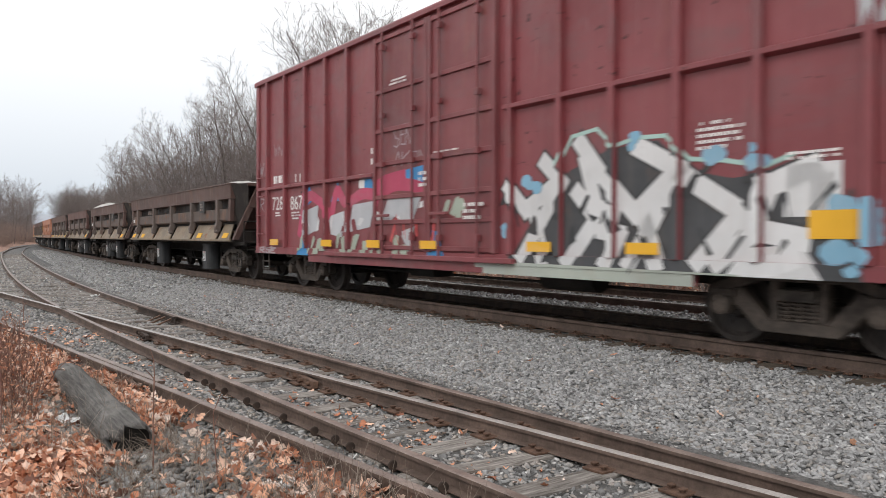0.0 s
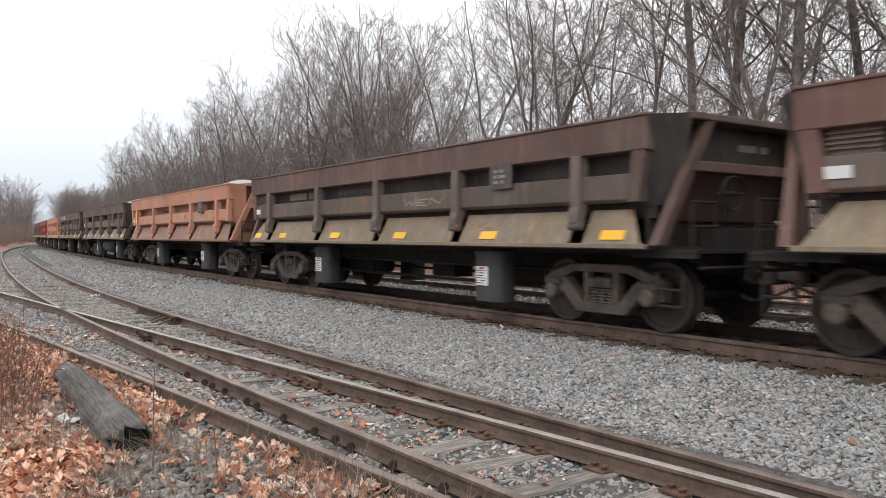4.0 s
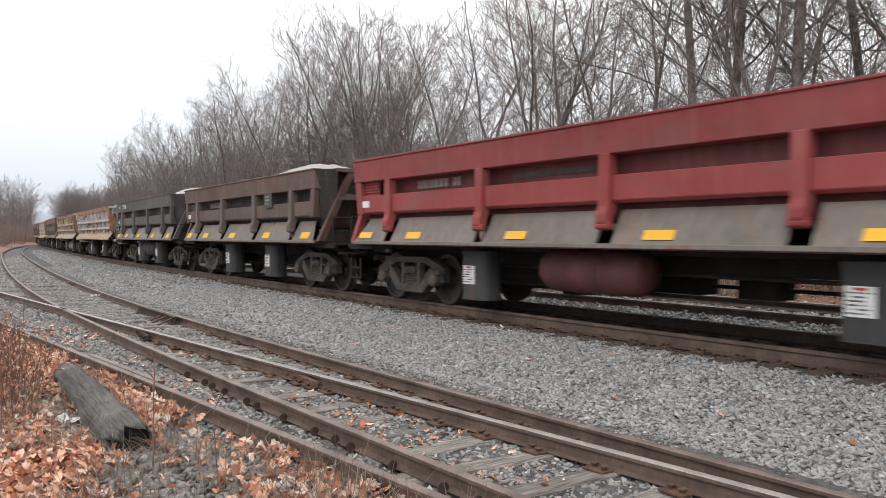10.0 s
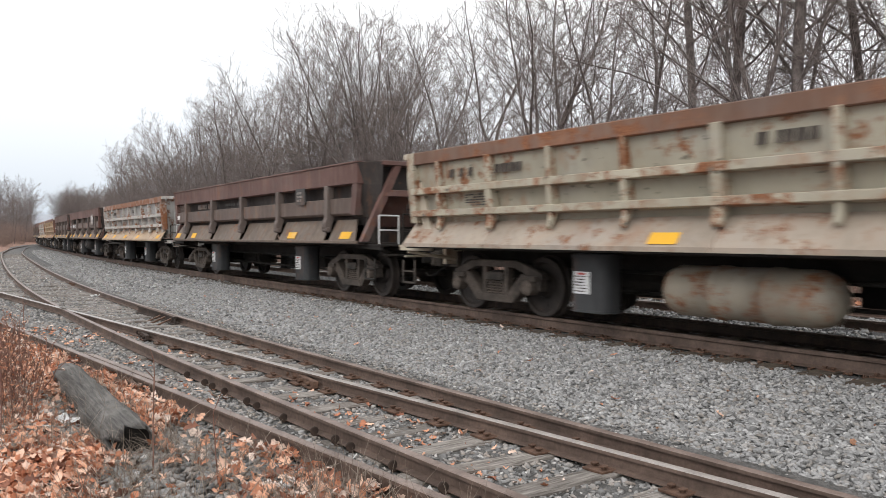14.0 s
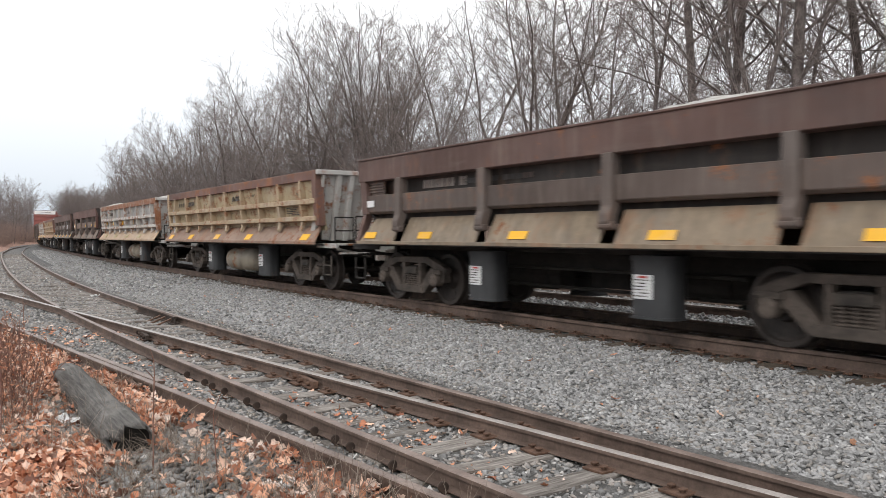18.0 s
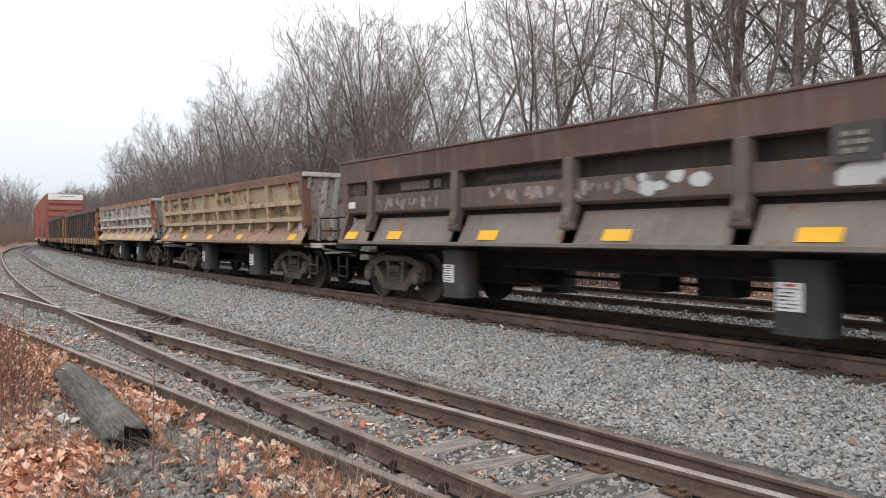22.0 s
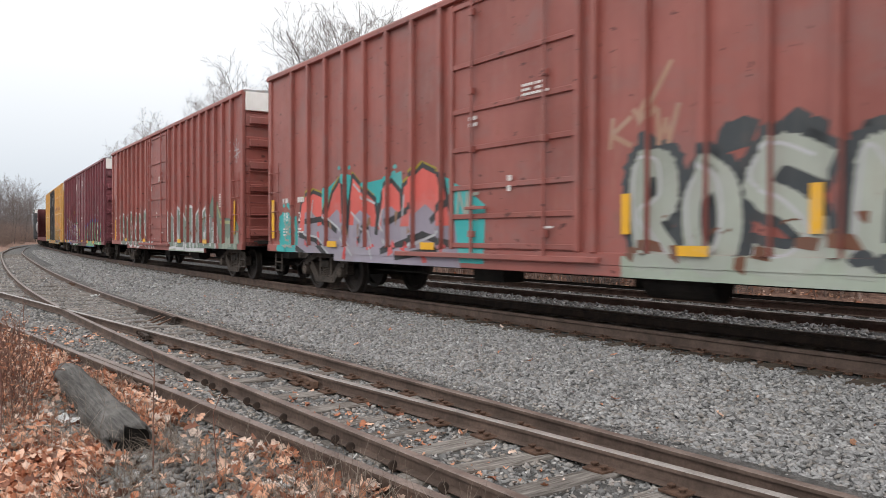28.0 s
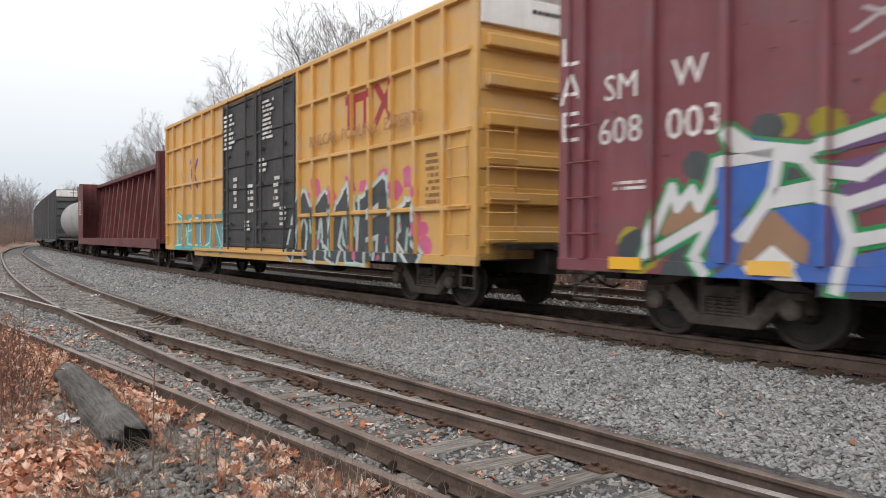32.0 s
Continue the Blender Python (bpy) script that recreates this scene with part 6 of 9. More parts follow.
sprayed(front, spec_front, blobs(L0 + 10.5, L0 + 10.9, 1.85, 2.05, 4, 3, 0.08, 0.16) + blobs(L0 + 12.45, L0 + 12.6, 2.3, 2.5, 3, 4, 0.06, 0.10) + blobs(L0 + 13.55, L0 + 13.8, 2.05, 2.15, 3, 5, 0.08, 0.14) + blobs(L0 + 14.15, L0 + 14.3, 1.95, 2.15, 3, 8, 0.07, 0.13) + blobs(L0 + 15.05, L0 + 15.45, 0.85, 1.55, 10, 6, 0.08, 0.18) + blobs(L0 + 10.0, L0 + 10.2, 1.25, 1.45, 3, 11, 0.06, 0.12), spray("soft_blue", (0.22, 0.42, 0.56)), 5, "light blue sprayed accents")
pinks = at(L0, [[(2.7, 1.65), (3.1, 2.1), (3.7, 1.95), (4.2, 1.7), (4.5, 2.15), (4.9, 1.9), (5.6, 2.05), (6.3, 2.0), (7.0, 2.15), (7.9, 2.0), (8.0, 1.5)], [(2.6, 1.3), (2.8, 1.75)], [(6.2, 1.9), (6.4, 2.2), (7.2, 2.3)]], True)
sprayed(front, spec_front, all_strokes(pinks, 0.22), spray("deep_pink", (0.46, 0.07, 0.13)), 1, "pink sprayed outline")
sprayed(front, spec_front, at(L0, [[(2.55, 0.8), (3.2, 0.8), (2.9, 1.25)], [(2.9, 1.85), (3.4, 2.05), (3.1, 2.35)], [(4.2, 1.95), (4.6, 1.95), (4.55, 2.4)], [(5.5, 2.1), (6.1, 2.15), (5.8, 2.45)], [(7.0, 2.1), (7.95, 2.1), (7.95, 2.45), (7.3, 2.4)], [(8.0, 0.85), (8.5, 0.9), (8.3, 1.3), (8.0, 1.35)]]), spray("mid_blue", (0.05, 0.24, 0.50)), 0, "blue sprayed accents")
sprayed(front, spec_front, at(L0, [[(2.8, 1.2), (3.0, 1.8), (3.6, 1.9), (3.5, 1.35)], [(3.9, 1.3), (4.2, 1.65), (4.9, 1.75), (4.7, 1.2)], [(5.0, 1.3), (5.2, 1.85), (6.1, 1.9), (5.9, 1.4)], [(6.4, 1.5), (6.7, 1.95), (7.8, 1.9), (7.5, 1.45)], [(7.1, 1.3), (7.6, 1.4), (7.4, 0.95)]]), SILVER, 2, "silver sprayed letters")
sprayed(front, spec_front, shards(L0 + 2.8, L0 + 7.9, 1.2, 1.85, 9, 98, (0.08, 0.22), (0.1, 0.35), 0.7), spray("dull_white", (0.62, 0.62, 0.62)), 3)
sprayed(front, spec_front, shards(L0 + 2.8, L0 + 8.0, 1.1, 1.6, 9, 99, (0.1, 0.3), (0.1, 0.4), 0.5), MAROON, 4)
sprayed(front, spec_front, shards(L0 + 2.6, L0 + 7.4, 0.8, 1.3, 12, 100, (0.12, 0.3), (0.2, 0.45), 0.5), PALESAGE, 5)
sprayed(front, spec_front, shards(L0 + 6.6, L0 + 8.4, 1.0, 1.8, 6, 101, (0.03, 0.08), (0.2, 0.5), 0.5), RED_S, 6)
sprayed(front, spec_front, all_strokes(lettering_lines("SEN", L0 + 6.9, L0 + 7.5, 2.85, 3.2, 28), 0.02) + all_strokes(lettering_lines("AKON", L0 + 6.9, L0 + 8.0, 2.5, 2.72, 29), 0.02) + all_strokes(lettering_lines("WN", L0 + 1.1, L0 + 1.6, 3.15, 3.4, 27), 0.02), spray("soft_silver", (0.40, 0.33, 0.35)), 0)
sprayed(front, spec_front, shards(L0 + 8.5, L0 + 9.1, 1.5, 1.9, 4, 102, (0.1, 0.2), (0.2, 0.35), 0.8), PALESAGE, 0)
sprayed(front, spec_front, all_strokes(lettering_lines("WA", L0 + 0.2, L0 + 0.75, 2.75, 3.05, 91), 0.03) + all_strokes(lettering_lines("RS", L0 + 0.2, L0 + 0.75, 1.85, 2.15, 92), 0.03) + all_strokes(lettering_lines("RSE", L0 + 0.3, L0 + 1.4, 0.82, 0.95, 93), 0.04), spray("soft_silver", (0.40, 0.33, 0.35)), 1, "scrawled silver tags")
sprayed(front, spec_front, all_strokes(lettering_lines("WAY", L0 + 15.2, L0 + 16.2, 3.1, 3.6, 103), 0.06), SILVER, 0, "silver sprayed tag")

# oxide red car: mauve and red piece, then the pale rounded letters
L1 = -9.475
spec_ox = faces_of((9.475, POSTS_OX, 0.10, (-1.66, 1.32), 0.86, 5.08, 1.50))
ox = cars[26]
arches = at(L1, [[(1.75, 1.3), (1.9, 1.95), (2.5, 2.15), (2.95, 2.05), (3.15, 1.5)], [(3.1, 1.5), (3.45, 2.1), (3.75, 2.32), (4.0, 2.2), (4.05, 1.5)],
                 [(4.1, 1.45), (4.35, 2.38), (4.8, 2.1), (5.2, 1.9), (5.35, 1.4)], [(5.35, 1.35), (5.55, 2.0), (5.85, 2.2), (6.15, 2.0), (6.2, 1.4)],
                 [(6.2, 1.4), (6.3, 2.1), (6.9, 2.4), (7.5, 2.2), (7.75, 1.4)]])
sprayed(ox, spec_ox, blobs(L1 + 0.75, L1 + 1.25, 0.92, 1.65, 16, 32, 0.16, 0.26) + [[(L1 + 0.85, 0.8), (L1 + 1.75, 0.8), (L1 + 1.6, 1.7), (L1 + 0.85, 1.55)]]
        + [[(L1 + 3.0, 1.6), (L1 + 4.3, 1.6), (L1 + 4.25, 2.45), (L1 + 3.9, 2.5), (L1 + 3.1, 2.2)], [(L1 + 4.6, 1.8), (L1 + 6.3, 1.7), (L1 + 6.2, 2.4), (L1 + 5.6, 2.3), (L1 + 4.75, 2.25)], [(L1 + 7.5, 0.8), (L1 + 8.7, 0.8), (L1 + 8.75, 1.7), (L1 + 8.3, 1.95), (L1 + 7.6, 2.2)]]
        + blobs(L1 + 3.7, L1 + 4.3, 2.5, 2.65, 3, 7, 0.05, 0.09) + blobs(L1 + 5.9, L1 + 6.2, 2.3, 2.5, 2, 8, 0.06, 0.1) + blobs(L1 + 0.5, L1 + 1.3, 1.85, 2.1, 3, 9, 0.06, 0.1), TEAL, 0, "teal sprayed accents")
sprayed(ox, spec_ox, edged(arches, 0.17), BLACK_S, 1, "black sprayed outline")
sprayed(ox, spec_ox, edged(shift(arches, -0.03, 0.10), 0.06), OLIVE, 0)
sprayed(ox, spec_ox, [[(L1 + 1.65, 0.72), (L1 + 8.1, 0.70), (L1 + 7.9, 1.62), (L1 + 6.2, 1.70), (L1 + 4.8, 1.62), (L1 + 3.4, 1.72), (L1 + 1.7, 1.5)]], MAUVE, 2, "mauve-grey sprayed block letters")
sprayed(ox, spec_ox, arches, spray("coral", (0.66, 0.13, 0.11)), 3, "coral red sprayed letter tops")
sprayed(ox, spec_ox, [[(L1 + x - 0.35, 1.2), (L1 + x + 0.4, 1.15), (L1 + x + 0.36, 1.6), (L1 + x + 0.05, 1.78), (L1 + x - 0.3, 1.62)] for x in (2.35, 3.6, 4.7, 5.8, 6.95)], MAUVE, 4)
sprayed(ox, spec_ox, all_strokes(at(L1, [[(1.8, 1.25), (2.6, 1.15), (3.2, 0.85)], [(2.3, 1.55), (3.0, 1.6), (3.6, 1.35)], [(4.2, 1.9), (4.1, 1.3)], [(5.4, 1.8), (5.3, 1.3)], [(5.8, 1.5), (6.6, 1.75)], [(5.6, 0.95), (6.9, 1.25), (7.7, 1.1)], [(6.1, 0.85), (7.4, 1.0)], [(1.75, 0.95), (2.1, 0.85)], [(7.2, 1.5), (7.8, 1.9)], [(4.6, 1.15), (4.95, 1.4)]]), 0.12), BLACK_S, 5)
sprayed(ox, spec_ox, all_strokes(at(L1, [[(2.0, 1.28), (2.7, 1.2), (3.5, 0.8)], [(3.1, 1.65), (3.7, 1.4), (4.4, 0.85)], [(4.3, 1.7), (5.0, 1.3), (5.2, 0.8)], [(2.5, 2.0), (2.4, 1.65)], [(5.55, 1.75), (5.4, 1.45), (5.75, 1.1)], [(6.3, 1.95), (6.25, 1.6)], [(6.5, 1.05), (7.5, 1.3)], [(4.4, 2.25), (4.9, 1.95), (5.25, 1.85)]]), 0.045), SILVER, 6)
sprayed(ox, spec_ox, shards(L1 + 2.0, L1 + 7.8, 0.75, 1.35, 10, 38, (0.05, 0.16), (0.12, 0.35), 0.5), RED_S, 5)
sprayed(ox, spec_ox, shards(L1 + 3.2, L1 + 7.6, 1.2, 1.7, 8, 39, (0.04, 0.12), (0.1, 0.25), 0.6), TANSPRAY, 6)
sprayed(ox, spec_ox, all_strokes(lettering_lines("WA", L1 + 0.95, L1 + 1.6, 1.35, 1.6, 94) + lettering_lines("SO", L1 + 0.95, L1 + 1.6, 0.98, 1.25, 95) + lettering_lines("NE", L1 + 8.05, L1 + 8.6, 1.5, 1.9, 96), 0.05), PALEGREEN, 7)

big = at(L1, [[(11.85, 0.95), (11.75, 1.55), (11.8, 2.02), (12.1, 2.05), (12.15, 1.65), (11.9, 1.4), (12.25, 0.95)], [(12.75, 1.95), (12.55, 1.6), (12.6, 1.1), (12.85, 0.95), (13.0, 1.3), (12.95, 1.75), (12.75, 1.95)],
              [(14.05, 1.95), (13.6, 2.1), (13.35, 1.75), (13.75, 1.5), (14.0, 1.2), (13.75, 0.95), (13.4, 0.98)], [(14.45, 0.95), (14.5, 1.7), (14.6, 2.0), (14.95, 1.6), (15.25, 2.0), (15.4, 1.5), (15.3, 0.95)],
              [(15.7, 2.1), (15.9, 1.7), (16.25, 1.2)]], True)
diamond = at(L1, [[(16.8, 2.0), (17.1, 1.75), (16.85, 1.4), (16.55, 1.68)]])
sprayed(ox, spec_ox, all_strokes(big, 0.52) + edged(diamond, 0.32) + shards(L1 + 11.7, L1 + 16.4, 2.0, 2.55, 11, 42, (0.2, 0.4), (0.25, 0.5), 0.5), DUSK, 0, "dark sprayed halo")
sprayed(ox, spec_ox, [[(L1 + 11.5, 0.70), (L1 + 16.6, 0.70), (L1 + 16.9, 1.0), (L1 + 16.5, 1.35), (L1 + 13.0, 1.0), (L1 + 11.5, 0.98)]], PALESAGE, 1, "pale grey-green sprayed base")
sprayed(ox, spec_ox, all_strokes(big, 0.31) + diamond, PALEGREEN, 2, "pale grey-green sprayed letters")
sprayed(ox, spec_ox, all_strokes(big, 0.04, -0.10, 0.08), SILVER, 3)
sprayed(ox, spec_ox, shards(L1 + 11.6, L1 + 16.4, 0.85, 1.5, 22, 44, (0.06, 0.3), (0.04, 0.16), 0.6), RUSTSPOT, 4, "rust patches through the paint")
sprayed(ox, spec_ox, blobs(L1 + 14.35, L1 + 14.7, 0.95, 1.1, 2, 45, 0.12, 0.17), DUSK, 5)
sprayed(ox, spec_ox, [[(L1 + 16.1, 0.75), (L1 + 17.5, 0.8), (L1 + 17.3, 1.15), (L1 + 16.5, 1.2)], [(L1 + 15.7, 1.2), (L1 + 16.1, 1.2), (L1 + 16.0, 1.5), (L1 + 15.8, 1.45)]], PEACH, 5, "peach sprayed patch")
sprayed(ox, spec_ox, shards(L1 + 16.2, L1 + 17.3, 0.8, 1.2, 5, 46, (0.06, 0.14), (0.2, 0.4), 0.6), OXIDE, 6)
sprayed(ox, spec_ox, all_strokes(lettering_lines("KYW", L1 + 11.3, L1 + 12.3, 2.35, 2.7, 47) + [[(L1 + 11.75, 2.6), (L1 + 12.2, 3.25)]], 0.07) + all_strokes(lettering_lines("YK", L1 + 17.45, L1 + 18.1, 1.95, 2.6, 48), 0.09), spray("faded_tan", (0.40, 0.24, 0.17)), 1)
for x in (11.55, 14.0):
    part("reflector", cached("tallt", lambda: plate_mesh(0.14, 0.50)), M_YELLOWTAG, ox, "yellow reflective strip", Matrix.Translation((L1 + x, -1.532, 1.5)))
part("reflector", cached("tallt2", lambda: plate_mesh(0.15, 0.92)), M_YELLOWTAG, ox, "", Matrix.Translation((L1 + 18.65, -1.56, 1.63)))
part("reflector", cached("tallt2", lambda: plate_mesh(0.15, 0.92)), M_YELLOWTAG, ox, "", Matrix.Translation((L1 + 0.35, -1.56, 1.63)))
part("data_panel", cached("datap", lambda: plate_mesh(0.55, 0.34)), M_PLACARD, ox, "white framed data panel", Matrix.Translation((L1 + 17.75, -1.506, 1.43)))
part("data_print", cached("datap2", lambda: placard_mesh(0.44, 0.24, 2, 0.85, 41)), M_BLACK, ox, "", Matrix.Translation((L1 + 17.75, -1.514, 1.44)))
part("label_plate", cached("labp", lambda: plate_mesh(0.42, 0.14)), spray("label_yellow", (0.70, 0.62, 0.10)), ox, "small yellow label", Matrix.Translation((L1 + 17.78, -1.506, 1.08)))

# brick red car: rounded white-edged letters, then grey bars and a long-necked shape
spec_br = spec_ox
br = cars[27]
son = at(L1, [[(3.05, 2.0), (2.5, 1.98), (2.35, 1.55), (2.7, 1.45), (3.3, 1.4), (3.5, 1.1), (2.9, 0.98), (2.45, 1.05)], [(3.05, 2.0), (3.4, 1.7), (3.5, 1.35)], [(4.2, 2.05), (3.95, 1.6), (4.1, 1.1), (4.5, 1.0), (4.75, 1.5), (4.55, 1.95), (4.2, 2.05)],
              [(5.2, 0.95), (5.25, 1.6), (5.35, 2.05)], [(5.4, 1.5), (5.75, 1.95), (6.05, 1.7), (6.0, 1.05), (5.7, 0.95)], [(6.45, 1.0), (6.45, 1.6), (6.6, 2.1)], [(6.6, 1.85), (7.1, 2.1), (7.5, 1.85), (7.0, 1.5), (7.4, 1.25), (7.85, 0.95)]], True)
sprayed(br, spec_br, all_strokes(son, 0.40), WHITE, 0, "white sprayed letter outline")
sprayed(br, spec_br, all_strokes(son, 0.27), SAGE, 1, "grey-green sprayed letters")
sprayed(br, spec_br, shards(L1 + 2.4, L1 + 7.8, 1.1, 2.1, 16, 52, (0.08, 0.22), (0.12, 0.4), 0.3), DARKTEAL, 2)
sprayed(br, spec_br, shards(L1 + 2.4, L1 + 7.8, 0.95, 1.5, 18, 53, (0.1, 0.35), (0.03, 0.09), 0.5), RUSTSPOT, 3, "rust patches through the paint")
sprayed(br, spec_br, [[(L1 + 7.15, 1.62), (L1 + 7.8, 1.62), (L1 + 7.8, 1.98), (L1 + 7.15, 1.95)]], spray("patch_grey", (0.26, 0.25, 0.25)), 4, "grey painted-out patch")
sprayed(br, spec_br, all_strokes(at(L1, [[(7.75, 1.9), (7.9, 2.2), (7.7, 2.3)], [(6.9, 1.35), (7.3, 1.0), (7.4, 0.8), (6.6, 1.0)], [(7.5, 1.3), (8.2, 0.85)]]), 0.07) + all_strokes(lettering_lines("NK", L1 + 7.9, L1 + 8.8, 0.8, 1.1, 54), 0.06), WHITE, 4)
bars_w = [[(11.05, 0.85), (11.05, 1.98), (11.75, 1.6), (11.85, 0.9)], [(12.0, 0.85), (12.0, 2.15), (12.75, 1.9), (13.2, 1.6), (12.9, 0.85)], [(13.2, 0.82), (13.2, 2.18), (14.15, 2.08), (14.1, 0.85)], [(14.25, 0.85), (14.3, 1.85), (14.8, 2.1), (14.95, 0.85)],
          [(14.95, 0.85), (15.1, 1.95), (15.35, 2.05), (15.75, 1.8), (15.7, 1.3), (16.5, 1.55), (16.5, 0.85)]]
bars_w = at(L1, bars_w)
sprayed(br, spec_br, [[(L1 + 10.95, 0.72), (L1 + 16.5, 0.70), (L1 + 16.4, 0.98), (L1 + 11.0, 0.98)]], PALESAGE, 0, "grey-green sprayed band")
sprayed(br, spec_br, edged(bars_w, 0.18), WHITE, 1, "white sprayed letter outline")
sprayed(br, spec_br, bars_w, SAGE, 2, "grey-green sprayed letters")
sprayed(br, spec_br, shards(L1 + 11.2, L1 + 16.3, 0.85, 2.0, 9, 55, (0.15, 0.3), (0.4, 1.0), 0.05), spray("mid_grey", (0.24, 0.25, 0.24)), 3)
sprayed(br, spec_br, shards(L1 + 11.2, L1 + 16.2, 0.8, 1.5, 11, 56, (0.05, 0.16), (0.2, 0.6), 0.25), WHITE, 4)
sprayed(br, spec_br, shards(L1 + 13.2, L1 + 16.0, 1.2, 1.9, 14, 57, (0.06, 0.2), (0.05, 0.12), 0.5), RUSTSPOT, 5)
neck = at(L1, [[(15.85, 2.1), (16.15, 2.38), (16.45, 2.3), (16.75, 1.95), (17.1, 1.7), (18.2, 1.66), (18.5, 1.45), (18.55, 0.85), (17.0, 0.85), (16.75, 1.2), (16.55, 1.7), (16.3, 1.95), (16.1, 1.8), (15.9, 1.9)]])
sprayed(br, spec_br, edged(neck, 0.08), DARKTEAL, 3)
sprayed(br, spec_br, neck, spray("grey_green", (0.17, 0.22, 0.18)), 4, "grey-green sprayed long-necked shape")
sprayed(br, spec_br, shards(L1 + 17.2, L1 + 18.5, 0.85, 1.4, 6, 58, (0.15, 0.3), (0.2, 0.45), 0.4), PALESAGE, 5)
sprayed(br, spec_br, all_strokes(at(L1, [[(16.6, 2.1), (16.9, 1.75), (17.2, 1.62), (18.1, 1.6)]]), 0.09), spray("yellow_green", (0.36, 0.38, 0.20)), 5)
part("reflector", cached("tallt2", lambda: plate_mesh(0.15, 0.92)), M_YELLOWTAG, br, "yellow reflective strip", Matrix.Translation((L1 + 18.25, -1.538, 1.73)))
part("reflector", cached("tallt2", lambda: plate_mesh(0.15, 0.92)), M_YELLOWTAG, br, "", Matrix.Translation((L1 + 0.65, -1.512, 1.5)))
sprayed(br, spec_br, all_strokes([[(L1 + 18.3 + 0.34 * math.cos(k * 0.75), 3.5 + 0.38 * math.sin(k * 0.75)), (L1 + 18.3 - 0.25 * math.cos(k * 0.75 + 0.4), 3.5 - 0.3 * math.sin(k * 0.75 + 0.4))] for k in range(5)], 0.028), SILVER, 0, "silver sprayed tag")

# plum car: blue star piece and green piece
L2 = -9.5
plum = cars[28]
spec_pl = faces_of((9.5, [L2 + v for v in (0.45, 1.55, 2.55, 3.65, 4.8, 5.85, 12.2, 13.26, 14.25, 15.25, 16.28, 17.3, 18.3)], 0.10, (-2.5, 2.45), 0.78, 5.08, 1.50))
sprayed(plum, spec_pl, blobs(L2 + 1.2, L2 + 1.6, 0.9, 1.2, 6, 63, 0.16, 0.25) + blobs(L2 + 2.9, L2 + 4.4, 2.2, 2.45, 7, 61, 0.12, 0.2) + blobs(L2 + 5.8, L2 + 7.0, 2.5, 2.75, 10, 62, 0.16, 0.26) + blobs(L2 + 7.9, L2 + 8.8, 1.2, 1.6, 10, 64, 0.14, 0.24) + blobs(L2 + 9.2, L2 + 10.1, 0.72, 0.9, 9, 69, 0.12, 0.2), OLIVE, 0, "olive yellow sprayed cloud")
sprayed(plum, spec_pl, [[(L2 + 5.2, 0.66), (L2 + 10.0, 0.66), (L2 + 9.5, 0.98), (L2 + 8.8, 1.25), (L2 + 8.2, 1.75), (L2 + 7.6, 1.9), (L2 + 7.3, 2.4), (L2 + 6.9, 2.68), (L2 + 6.5, 2.6), (L2 + 6.0, 2.1), (L2 + 5.5, 2.45), (L2 + 5.0, 2.2)]] + blobs(L2 + 2.1, L2 + 2.35, 1.9, 2.05, 3, 60, 0.17, 0.24) + blobs(L2 + 3.0, L2 + 3.3, 2.28, 2.36, 3, 72, 0.17, 0.22) + blobs(L2 + 1.1, L2 + 1.5, 0.95, 1.2, 4, 73, 0.2, 0.26) + blobs(L2 + 5.3, L2 + 5.6, 2.3, 2.5, 3, 66, 0.18, 0.25), DUSK, 1, "black sprayed background")
sprayed(plum, spec_pl, blobs(L2 + 4.6, L2 + 6.2, 2.65, 3.2, 26, 65, 0.16, 0.3), spray("faded_pink", (0.22, 0.050, 0.060)), 0, "faded pink sprayed cloud")
sprayed(plum, spec_pl, all_strokes(at(L2, [[(3.9, 3.15), (4.4, 3.35), (4.9, 3.2), (5.3, 3.45), (5.9, 3.25)], [(3.9, 2.95), (4.3, 3.15), (4.0, 3.35)], [(4.7, 3.0), (5.3, 3.15), (5.8, 3.05)]], True), 0.045), spray("soft_silver", (0.40, 0.33, 0.35)), 1)
ink = at(L2, [[(1.63, 0.62), (2.45, 0.71), (2.14, 1.17), (1.84, 1.08)], [(3.16, 1.98), (3.55, 2), (3.63, 1.73), (3.16, 1.66)], [(4.6, 1.88), (5.01, 1.96), (4.97, 2.1), (4.65, 2.16)], [(2.38, 0.91), (3.88, 1.01), (3.88, 0.63), (2.38, 0.5)], [(3.78, 1), (5.35, 1.18), (5.47, 0.72), (3.78, 0.62)]])
white_lines = at(L2, [[(2.61, 2.33), (2.84, 2.17), (3.46, 2.06), (4.47, 2.3), (4.6, 2.2), (4.47, 2.11), (4.54, 1.98), (4.62, 1.88), (5.01, 1.96), (5.22, 1.73), (5.47, 1.58)], [(1.44, 1), (1.84, 1.78), (1.92, 1.56), (2.11, 1.74), (2.21, 1.56), (2.35, 1.77), (2.43, 2.02), (3.16, 2.07), (3.1, 1.71), (2.78, 1.23)], [(1.48, 1), (2.41, 1.44), (2.14, 1.01), (2.31, 0.82)], [(2.71, 1.23), (3.04, 1.57), (3.55, 1.63), (3.78, 1.56), (3.89, 1.18), (3.78, 0.72)], [(3.78, 1.51), (4.29, 1.66), (4.8, 1.62), (4.97, 1.4)], [(3.89, 1.18), (4.29, 1.25), (5.05, 1.03)], [(2.87, 0.88), (3.1, 1.06), (3.31, 0.91)], [(3.55, 1.87), (3.98, 1.8), (4.39, 2.01)], [(2.61, 2.31), (2.68, 2.18), (3.42, 2), (3.65, 1.73), (3.16, 1.66)]])
